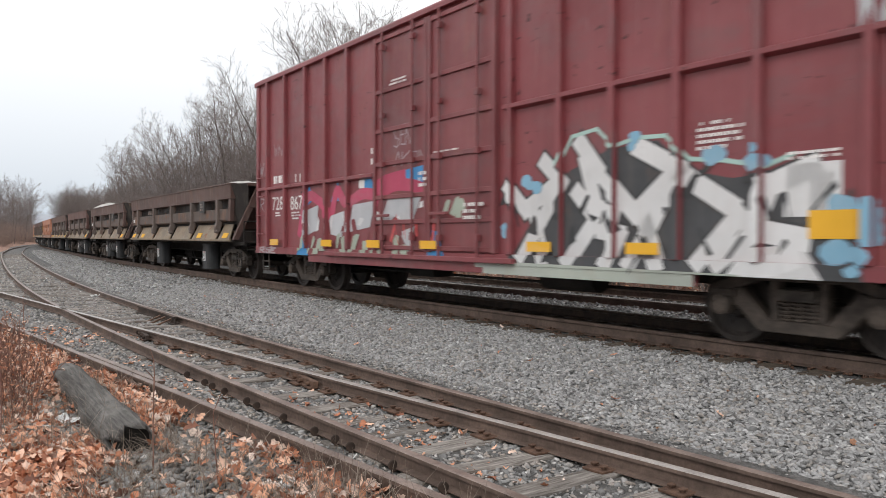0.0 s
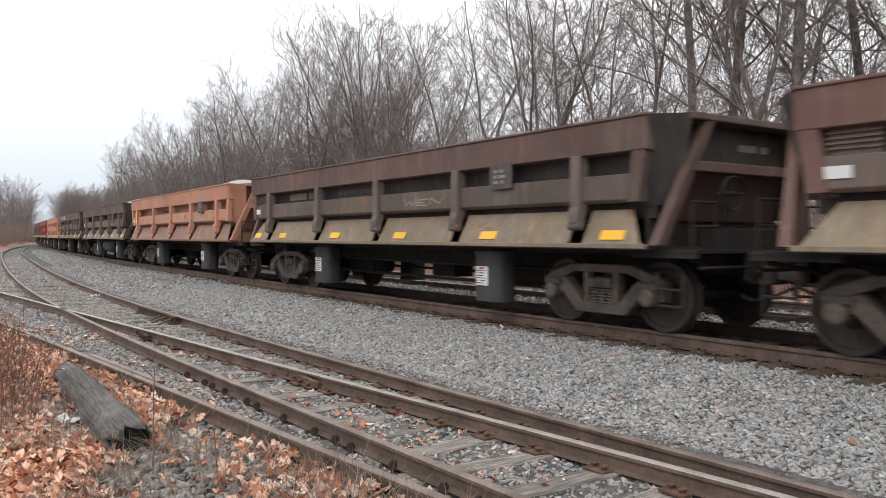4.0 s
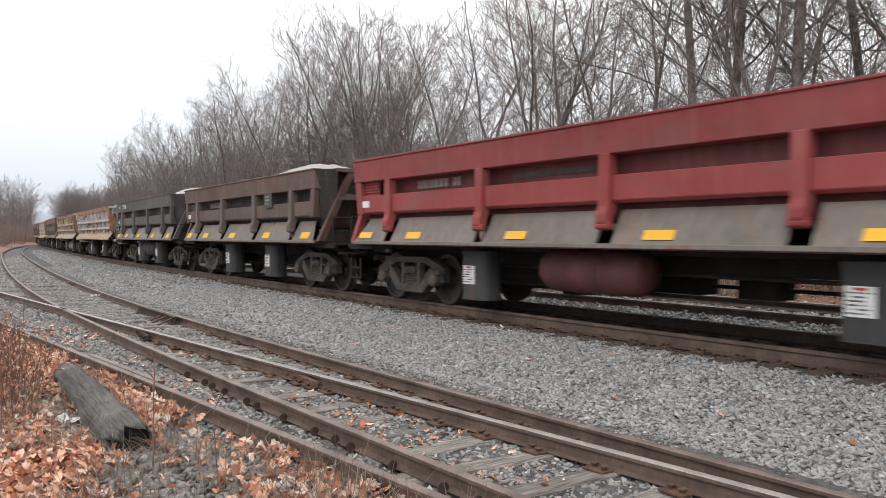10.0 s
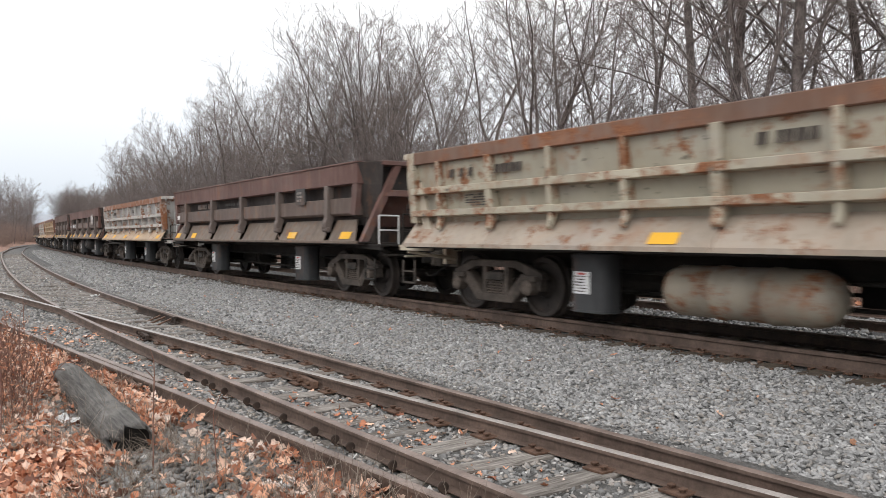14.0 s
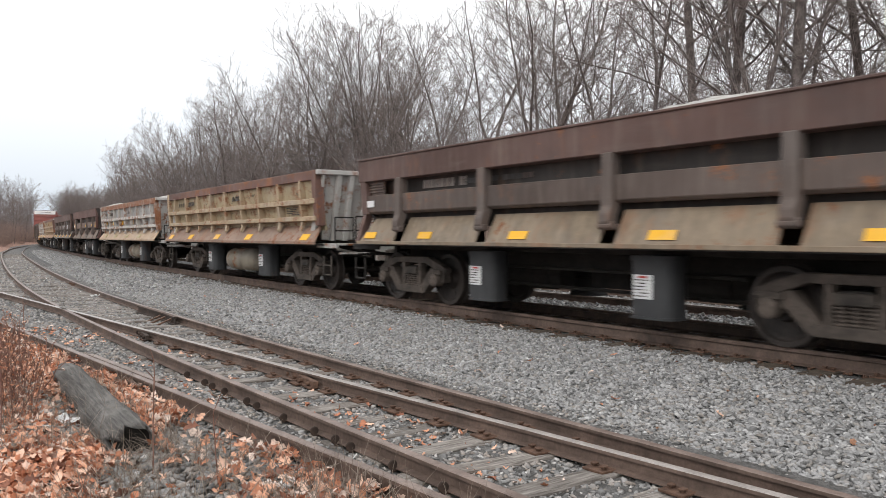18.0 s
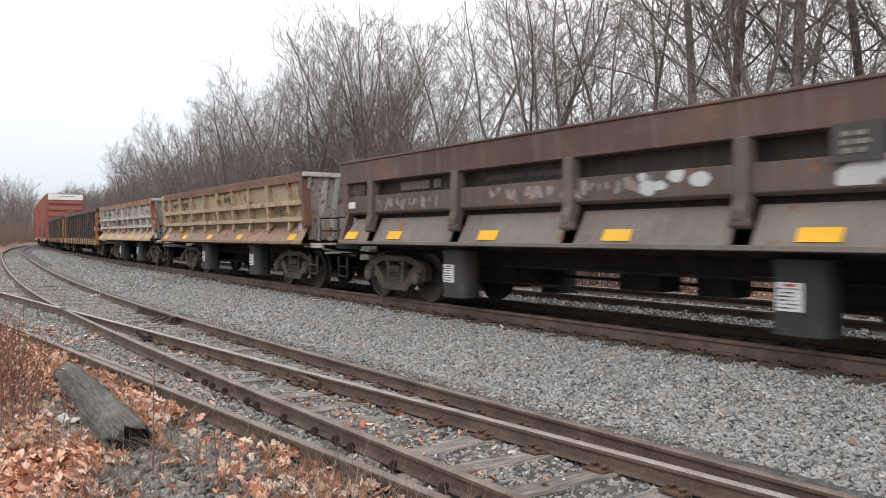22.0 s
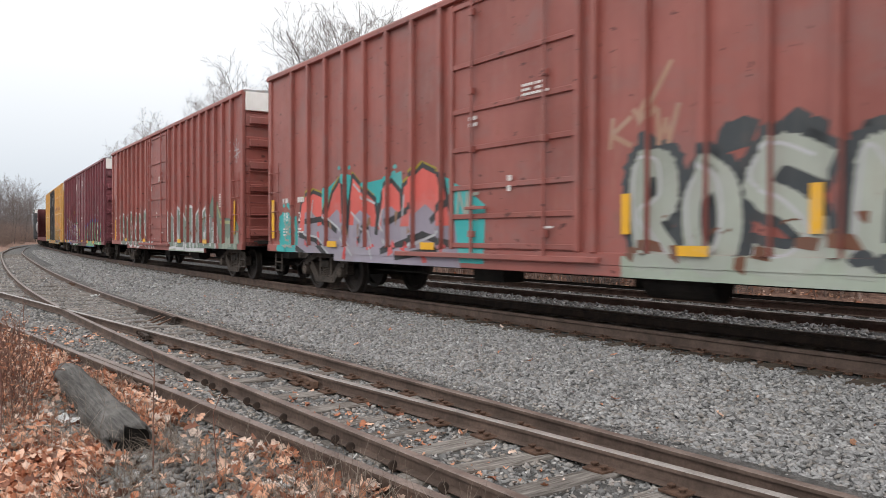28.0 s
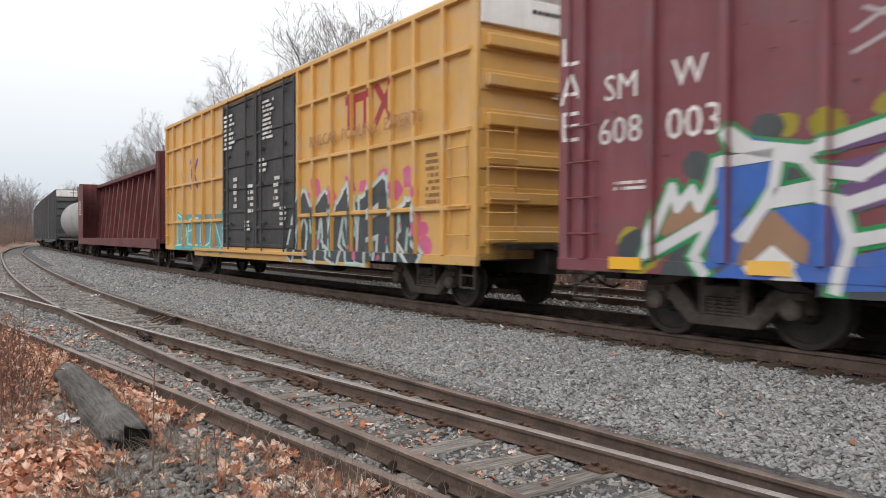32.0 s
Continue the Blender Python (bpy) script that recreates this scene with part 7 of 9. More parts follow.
blue = at(L2, [[(2.41, 1.99), (3.16, 2.05), (3.04, 1.76), (2.87, 1.57), (2.71, 1.42), (2.65, 0.93), (2.31, 0.85), (2.35, 1.31), (2.52, 1.61)], [(2.71, 1.42), (3.23, 1.52), (3.78, 1.56), (3.83, 1.01), (3.73, 0.76), (3.16, 0.74), (2.38, 0.75), (2.65, 0.93)], [(3.78, 1), (4.49, 1.19), (5.09, 1.05), (5.01, 0.96), (4.6, 0.75), (3.78, 0.7)], [(4.75, 1.44), (5.47, 1.48), (5.47, 1.25), (5.01, 1.18), (4.8, 1.26)], [(2.68, 2.31), (3.42, 2.1), (3.36, 2.05), (2.71, 2.21)]]) + at(L2, [[(5.45, 1.4), (5.5, 2.05), (6.3, 1.9), (6.55, 2.45), (6.95, 2.2), (7.0, 1.6), (6.6, 1.5), (6.0, 1.4)]])
viol = at(L2, [[(3.68, 2.12), (4.49, 2.24), (4.52, 2.14), (3.73, 2.03)], [(3.62, 1.91), (4.39, 2.03), (4.44, 1.92), (5.09, 1.89), (5.22, 1.73), (4.93, 1.61), (4.29, 1.54), (3.83, 1.43), (3.78, 1.69), (3.98, 1.8), (3.62, 1.78)]]) + at(L2, [[(5.6, 0.72), (5.8, 1.4), (6.9, 1.5), (7.2, 1.1), (6.6, 0.72)], [(7.0, 0.8), (7.15, 1.75), (7.5, 1.8), (7.4, 0.75)]])
tan = at(L2, [[(7.1, 1.65), (7.2, 1.9), (8.0, 1.95), (7.98, 0.8), (7.7, 0.8), (7.6, 1.6)], [(6.3, 1.9), (6.5, 2.25), (6.8, 2.15), (6.75, 1.6), (6.55, 1.6)]])
sprayed(plum, spec_pl, ink, DUSK, 2)
sprayed(plum, spec_pl, edged(blue[-1:] + viol[-2:] + tan[:1], 0.24) + all_strokes(white_lines, 0.22), spray("leaf_green", (0.02, 0.27, 0.09)), 3)
sprayed(plum, spec_pl, blue, COBALT, 4, "cobalt blue sprayed letters")
sprayed(plum, spec_pl, viol, VIOLET, 5, "violet sprayed letters")
sprayed(plum, spec_pl, tan + at(L2, [[(1.67, 1.29), (1.84, 1.56), (2.24, 1.61), (2.28, 1.46), (1.73, 1.21)], [(2.68, 0.93), (2.78, 1.23), (3.1, 1.5), (3.49, 1.16), (3.46, 0.94), (3.1, 1.08), (2.91, 0.9)], [(4.24, 1.47), (4.75, 1.5), (4.77, 1.33), (4.54, 1.24), (4.29, 1.35)], [(4.9, 1.81), (5.11, 1.81), (5.14, 1.63), (4.93, 1.61)]]), TANSPRAY, 6, "tan sprayed fill")
sprayed(plum, spec_pl, edged(blue[-1:] + viol[-2:] + tan[:1], 0.12) + all_strokes(white_lines, 0.125), WHITE, 7, "white sprayed letter outline")


def star(x, z, r1, r2):
    pts = [(x + (r1 if i % 2 == 0 else r2) * math.sin(i * math.pi / 5 + 0.1), z + (r1 if i % 2 == 0 else r2) * math.cos(i * math.pi / 5 + 0.1)) for i in range(10)]
    return [[(x, z), pts[i], pts[(i + 1) % 10]] for i in range(10)]


sprayed(plum, spec_pl, star(L2 + 6.25, 1.52, 0.48, 0.22), WHITE, 6, "white sprayed star")
sprayed(plum, spec_pl, star(L2 + 6.25, 1.52, 0.29, 0.13), TANSPRAY, 7)
sprayed(plum, spec_pl, at(L2, [[(3.1, 0.75), (3.3, 1.0), (3.45, 0.75)], [(6.4, 0.75), (6.7, 1.15), (7.1, 0.75)]]) + all_strokes(at(L2, [[(7.5, 0.7), (7.7, 1.0)], [(4.9, 0.7), (5.4, 0.9)]]), 0.08), WHITE, 6)
gtop = [(11.9, 1.5), (12.2, 1.8), (12.75, 2.08), (13.0, 1.85), (13.7, 2.1), (13.95, 1.95), (14.3, 2.12), (14.75, 1.95), (15.0, 2.14), (15.5, 2.0), (15.95, 2.0), (16.3, 2.12), (16.45, 1.95), (17.0, 2.05), (17.05, 1.7), (17.5, 1.75), (18.0, 1.4)]
halo = at(L2, [[(11.85, 0.68)] + [(x, z + 0.06) for x, z in gtop] + [(18.2, 0.68)]])
body = at(L2, [[(12.0, 0.68)] + [(x + 0.06, z - 0.12) for x, z in gtop] + [(17.9, 0.68)]])


def strips(profile, base):
    return [[(a[0], base), (b[0], base), b, a] for a, b in zip(profile[1:-2], profile[2:-1])]


sprayed(plum, spec_pl, strips(halo[0], 0.64), COBALT, 0, "blue sprayed halo")
sprayed(plum, spec_pl, strips(body[0], 0.66), MIDGREEN, 1, "green sprayed lettering")
sprayed(plum, spec_pl, shards(L2 + 12.1, L2 + 17.6, 0.7, 1.9, 17, 68, (0.2, 0.4), (0.5, 1.2), 0.2), PALESAGE, 2, "sage sprayed letters")
pale = shards(L2 + 12.2, L2 + 17.6, 0.75, 2.0, 15, 69, (0.28, 0.5), (0.5, 1.15), 0.3)
dark = shards(L2 + 12.2, L2 + 17.6, 0.75, 1.8, 30, 70, (0.10, 0.34), (0.18, 0.5), 0.7)
sprayed(plum, spec_pl, shift(pale, -0.07, -0.04), DUSK, 3)
sprayed(plum, spec_pl, pale, LIME, 4, "pale green sprayed letters")
sprayed(plum, spec_pl, dark, DUSK, 5)
sprayed(plum, spec_pl, shards(L2 + 12.2, L2 + 17.6, 0.7, 1.7, 16, 73, (0.1, 0.3), (0.15, 0.5), 0.5), MIDGREEN, 6)
sprayed(plum, spec_pl, shards(L2 + 12.2, L2 + 17.6, 0.7, 1.8, 14, 74, (0.1, 0.25), (0.12, 0.35), 0.4), spray("cream", (0.55, 0.53, 0.40)), 7)
sprayed(plum, spec_pl, blobs(L2 + 12.4, L2 + 17.6, 1.1, 1.6, 12, 75, 0.04, 0.10), COBALT, 8)

# golden yellow car: black piece with pink, teal piece, slogan
L3 = -9.325
gold = cars[29]
spec_go = faces_of((9.325, [L3 + v for v in (0.2, 1.11, 2.28, 3.4, 4.45, 5.45, 11.8, 12.6, 13.5, 14.4, 15.2, 16.03, 16.85, 17.75)], 0.10, (-2.83, 2.35), 0.76, 5.04, 1.50))
go = at(L3, [[(11.3, 0.85), (11.7, 1.6), (12.0, 2.0), (12.4, 1.5), (12.3, 0.85)], [(12.5, 0.85), (12.7, 1.7), (13.1, 1.95), (13.2, 1.2), (13.7, 0.85)], [(13.5, 0.85), (13.8, 1.7), (14.2, 2.05), (14.4, 1.3), (14.4, 0.85)], [(14.8, 0.85), (14.9, 1.8), (15.6, 2.1), (15.7, 1.5), (15.1, 1.35)], [(16.0, 0.85), (16.0, 1.4), (16.6, 1.65), (16.4, 1.2), (16.8, 0.85)], [(15.6, 0.85), (15.75, 1.9)]])
sprayed(gold, spec_go, blobs(L3 + 12.2, L3 + 17.2, 1.2, 2.15, 20, 71, 0.12, 0.26) + shards(L3 + 11.6, L3 + 17.0, 1.9, 2.5, 7, 77, (0.2, 0.4), (0.2, 0.45), 0.4) + blobs(L3 + 16.7, L3 + 17.3, 1.0, 1.6, 9, 72, 0.14, 0.25), PINK, 0, "pink sprayed bubbles")
sprayed(gold, spec_go, [[(L3 + 11.2, 0.7), (L3 + 16.9, 0.7), (L3 + 16.9, 1.2), (L3 + 15.8, 1.9), (L3 + 12.0, 1.9), (L3 + 11.3, 1.4)]], DUSK, 1, "black sprayed background")
sprayed(gold, spec_go, all_strokes(go, 0.52), spray("pale_aqua", (0.38, 0.55, 0.50)), 2)
sprayed(gold, spec_go, all_strokes(go, 0.44), spray("soft_white", (0.58, 0.58, 0.58)), 3, "white sprayed letter outline")
sprayed(gold, spec_go, all_strokes(go, 0.33), DUSK, 4, "black sprayed letters")
sprayed(gold, spec_go, shards(L3 + 11.5, L3 + 16.8, 0.8, 1.9, 14, 78, (0.03, 0.1), (0.2, 0.5), 0.2), spray("pale_aqua", (0.38, 0.55, 0.50)), 5)
sprayed(gold, spec_go, shards(L3 + 11.5, L3 + 16.8, 0.75, 1.5, 9, 79, (0.04, 0.12), (0.1, 0.3), 0.4), PINK, 6)
te = lettering_lines("DEUN", L3 + 1.5, L3 + 6.3, 0.85, 1.75, 72, 0.05)
sprayed(gold, spec_go, [[(L3 + 1.5, 0.8), (L3 + 6.4, 0.74), (L3 + 6.4, 1.85), (L3 + 1.6, 1.95)]], spray("grey_teal", (0.18, 0.28, 0.29)), 0, "grey teal sprayed panel")
sprayed(gold, spec_go, all_strokes(te, 0.24), TEAL, 1)
sprayed(gold, spec_go, all_strokes(te, 0.06, 0.03, 0.04), WHITE, 2)
LOGORED = spray("logo_red", (0.36, 0.035, 0.04))
sprayed(gold, spec_go, all_strokes([[(L3 + 14.15, 3.95), (L3 + 15.2, 3.95)], [(L3 + 14.45, 3.9), (L3 + 14.45, 3.4)], [(L3 + 14.95, 3.9), (L3 + 14.95, 3.4)], [(L3 + 15.4, 4.05), (L3 + 16.0, 3.4)], [(L3 + 16.0, 4.05), (L3 + 15.4, 3.4)]], 0.17), LOGORED, 0, "faded red painted emblem")
sprayed(gold, spec_go, all_strokes([[(L3 + 3.0, 3.6), (L3 + 3.7, 2.8)], [(L3 + 3.7, 3.6), (L3 + 3.0, 2.8)]], 0.16), spray("purple", (0.16, 0.08, 0.36)), 0, "small purple painted emblem")
for w, x in (("RAILCAR", 13.2), ("POOLING", 14.85), ("EXPERTS", 16.5)):
    words(gold, w, 0.34, L3 + x, 3.26, -1.602, spray("faded_letters", (0.40, 0.19, 0.08)), w)


# plain bars and numbers where the cars carry print
def bars(car, x, z, w, hgt, rows, seed, y=-1.506, mat=None, fill=0.55):
    tagged(part("stencil", placard_mesh(w, hgt, rows, fill, seed), mat or M_WHITEMARK, car, "white stencil bars", Matrix.Translation((x, y, z))), kind="stuff")


for x, z, w, hgt, rows in ((1.2, 2.58, 0.24, 0.32, 1), (1.5, 2.58, 0.24, 0.32, 1), (2.3, 2.55, 0.24, 0.32, 1), (2.58, 2.55, 0.2, 0.32, 1), (1.35, 1.75, 0.35, 0.12, 2), (2.4, 1.7, 0.5, 0.2, 3), (5.6, 2.3, 0.28, 0.5, 1), (6.0, 2.75, 0.1, 0.4, 2), (13.75, 2.34, 0.6, 0.34, 5), (7.2, 4.0, 0.8, 0.12, 2), (8.6, 2.62, 0.7, 0.05, 1), (9.4, 1.62, 0.6, 0.3, 3), (7.95, 2.2, 0.32, 0.3, 3), (14.85, 2.03, 0.75, 0.10, 2)):
    bars(front, L0 + x, z, w, hgt, rows, int(x * 10), -1.60 if 6.15 < x < 9.87 else -1.506)
words(front, "728", 0.46, L0 + 1.32, 1.99, -1.506, M_WHITEMARK, "n1")
words(front, "867", 0.46, L0 + 2.42, 1.97, -1.506, M_WHITEMARK, "n2")
tags(front, [L0 + 1.35, L0 + 4.2, L0 + 6.2, L0 + 8.1, L0 + 10.9, L0 + 12.75], 1.08, -1.612, 0.5, 0.14)
tags(front, [L0 + 15.05], 1.34, -1.512, 0.55, 0.28)
for c, left in ((ox, L1), (br, L1)):
    for x, z, w, hgt, rows in ((0.98, 2.05, 0.32, 0.2, 1), (1.85, 2.05, 0.36, 0.22, 1), (1.0, 1.32, 0.28, 0.2, 3), (1.85, 1.32, 0.3, 0.2, 3), (16.95, 2.25, 0.42, 0.4, 6), (9.95, 3.3, 0.6, 0.2, 3), (8.5, 3.0, 0.25, 0.2, 2), (9.4, 2.0, 0.14, 0.3, 2), (10.2, 1.35, 0.22, 0.06, 1)):
        bars(c, left + x, z, w, hgt, rows, int(x * 10), -1.60 if 7.8 < x < 10.8 else -1.506)
    words(c, "18", 0.30, left + 0.98, 1.66, -1.506, M_WHITEMARK, "n18")
    words(c, "29" if c is ox else "260", 0.30, left + 1.85, 1.66, -1.506, M_WHITEMARK, "n29" if c is ox else "n260")
    tags(c, [left + 3.6, left + 7.2, left + 12.6, left + 15.6], 1.06, -1.605, 0.42, 0.12)
for x, z, w, hgt, rows in ((1.2, 1.85, 0.5, 0.14, 2), (8.0, 4.2, 0.6, 0.42, 6), (11.0, 4.3, 0.7, 0.3, 4), (16.55, 2.55, 0.14, 0.55, 7), (17.0, 2.55, 0.18, 0.55, 7), (15.6, 2.33, 0.75, 0.10, 2), (11.2, 2.75, 0.4, 0.12, 2), (10.3, 2.2, 0.14, 0.35, 2), (10.65, 2.2, 0.12, 0.3, 2), (9.6, 3.2, 0.3, 0.12, 2)):
    bars(plum, L2 + x, z, w, hgt, rows, int(x * 10) + 3, -1.60 if 7.0 < x < 11.95 else -1.506)
words(plum, "608", 0.48, L2 + 1.03, 2.52, -1.506, M_WHITEMARK, "n3")
words(plum, "SM", 0.46, L2 + 1.05, 3.06, -1.506, M_WHITEMARK, "n7")
words(plum, "W", 0.46, L2 + 2.06, 3.08, -1.506, M_WHITEMARK, "n8")
words(plum, "003", 0.52, L2 + 2.12, 2.50, -1.506, M_WHITEMARK, "n4")
tags(plum, [L2 + 1.2, L2 + 3.1, L2 + 4.6, L2 + 10.4, L2 + 12.8, L2 + 15.3], 0.90, -1.59, 0.5, 0.15)
for x, z, w, hgt, rows in ((7.1, 4.1, 0.9, 1.0, 8), (7.6, 2.4, 0.3, 0.9, 5), (8.8, 2.2, 0.4, 0.8, 5), (10.0, 4.1, 0.9, 1.0, 9), (10.6, 2.3, 0.4, 0.8, 5), (9.7, 3.0, 0.5, 0.4, 3), (8.6, 1.5, 0.5, 0.3, 3), (11.0, 1.7, 0.4, 0.5, 4)):
    bars(gold, L3 + x, z, w, hgt, rows, int(x * 10) + 5, -1.60)
for x, z, w, hgt, rows in ((17.4, 2.2, 0.5, 0.9, 8), (1.0, 3.3, 0.3, 0.3, 1), (1.9, 3.3, 0.3, 0.3, 1)):
    bars(gold, L3 + x, z, w, hgt, rows, int(x * 10) + 6, -1.506, spray("brown_print", (0.25, 0.13, 0.05)))

# chalked letters on the first gondola, and its white marks
gon = cars[24]
CHALK = spray("chalk", (0.22, 0.195, 0.17))
OCHRE = spray("ochre_chalk", (0.19, 0.115, 0.055))
G0 = -8.325
flat = [(-8.3, 8.3, 0.8, 2.5, -1.46)]
sprayed(gon, flat, all_strokes([curved(ln) for ln in lettering_lines("TEAKEDYOU", G0 + 5.3, G0 + 14.3, 1.3, 2.1, 80, 0.0, 0.03)], 0.035), CHALK, 0, "pale chalked letters")
sprayed(gon, flat, all_strokes(lettering_lines("EAKE", G0 + 6.7, G0 + 10.4, 1.35, 2.0, 81, 0.0, 0.05), 0.06), OCHRE, 1, "ochre chalked letters")
sprayed(gon, flat, all_strokes(lettering_lines("WN", G0 + 12.4, G0 + 13.2, 2.1, 2.3, 82) + lettering_lines("WW", G0 + 13.7, G0 + 14.5, 2.1, 2.3, 83), 0.035), M_FADED, 2)
bars(gon, G0 + 2.2, 2.15, 0.35, 0.22, 1, 3, -1.467)
words(gon, "3510", 0.30, G0 + 2.3, 1.62, -1.467, M_WHITEMARK, "n5")
words(gon, "53", 0.30, G0 + 3.65, 1.60, -1.467, M_WHITEMARK, "n6")
bars(gon, G0 + 14.3, 1.75, 0.5, 0.4, 4, 12, -1.467)
bars(cars[25], -3.0, 1.9, 0.6, 0.3, 1, 13, -1.467)

# numbers and painted words on the dump cars
words(cars[7], "RED", 0.34, -4.55, 2.47, -1.605, WHITE, "w1")
words(cars[7], "HEADED", 0.34, -2.7, 2.47, -1.605, WHITE, "w2")
sprayed(cars[7], [(-6, 6, 1.7, 1.98, -1.552)], all_strokes(lettering_lines("NSEN", -4.6, -2.9, 1.75, 1.93, 85), 0.03) + all_strokes(lettering_lines("ANSER", -1.0, 1.6, 1.75, 1.93, 86), 0.03), OCHRE, 0)
words(cars[11], "913506", 0.26, -3.2, 2.47, -1.605, WHITE, "w3")
bars(cars[11], -4.15, 2.47, 0.3, 0.18, 1, 5, -1.605)
bars(cars[16], -4.95, 1.83, 0.55, 0.2, 1, 6, -1.556, WHITE, 0.85)
words(cars[16], "913520", 0.27, -4.0, 1.83, -1.558, WHITE, "w4")
part("sign_plate", cached("bigsign", lambda: plate_mesh(1.0, 0.55)), M_FADED, cars[16], "grey sign panel with small print", Matrix.Translation((4.25, -1.60, 2.10)))
part("sign_print", cached("bigsignp", lambda: placard_mesh(0.8, 0.42, 7, 0.4, 44)), M_PLACARD, cars[16], "", Matrix.Translation((4.25, -1.61, 2.10)))
words(cars[19], "5330", 0.26, -3.35, 2.23, -1.515, M_IRON, "w5")
words(cars[23], "5352", 0.24, -3.2, 2.23, -1.515, M_IRON, "w6")
BEAM = [(-6, 6, 1.70, 1.98, -1.552)]
sprayed(cars[21], BEAM, shards(-5.3, -3.1, 1.72, 1.94, 16, 87, (0.03, 0.09), (0.10, 0.2), 0.5) + shards(-1.7, 1.5, 1.72, 1.96, 22, 91, (0.04, 0.14), (0.08, 0.2), 0.6), M_FADED, 0, "worn white scrawl")
sprayed(cars[21], BEAM, blobs(3.75, 5.3, 1.76, 1.92, 16, 31, 0.10, 0.24) + blobs(1.2, 2.1, 1.78, 1.94, 7, 32, 0.06, 0.14), SILVER, 1, "smeared pale paint patch")
sprayed(cars[21], BEAM, blobs(4.3, 5.0, 1.80, 1.90, 4, 33, 0.04, 0.10), RUSTSPOT, 2)
sprayed(cars[6], [(-6, 6, 1.1, 1.98, -1.552)], all_strokes(lettering_lines("WA", 2.9, 3.6, 1.74, 1.86, 88), 0.03), M_FADED, 0)
sprayed(cars[4], [(-6, 6, 1.1, 1.98, -1.552)], all_strokes(lettering_lines("WEN", 1.0, 2.2, 1.76, 1.86, 89), 0.02), M_FADED, 0)
tags(cars[19], [-5.4, -3.4, -1.1, 1.2, 3.6], 1.82, -1.45, 0.42, 0.16)
tags(cars[20], [-1.8, 0.8, 3.2], 1.81, -1.553, 0.46, 0.13)
tags(cars[20], [4.7, -4.6], 1.83, -1.553, 0.52, 0.22)
tags(cars[5], [-5.35], 2.0, -1.625, 0.2, 0.55)

# small print is too fine to count
sprayed(plum, spec_pl, all_strokes([[(L2 + 0.10, 3.82), (L2 + 0.10, 3.5), (L2 + 0.36, 3.5)], [(L2 + 0.06, 2.98), (L2 + 0.20, 3.34), (L2 + 0.36, 2.98)], [(L2 + 0.12, 3.1), (L2 + 0.30, 3.1)],
                                                           [(L2 + 0.36, 2.84), (L2 + 0.10, 2.84), (L2 + 0.10, 2.5), (L2 + 0.36, 2.5)], [(L2 + 0.10, 2.68), (L2 + 0.30, 2.68)]], 0.05), M_WHITEMARK, 0, "upright white sprayed letters")
for ob in cars[14].children:
    if ob.name.startswith("grab_rail"):
        ob.material_slots[0].material = M_PLACARD
for ob in list(bpy.data.objects):
    if ob.name.split(".")[0] in ("placard_print", "stencil", "sign_print", "end_print", "data_print", "louvre", "lettering_bars"):
        tagged(ob, kind="stuff")

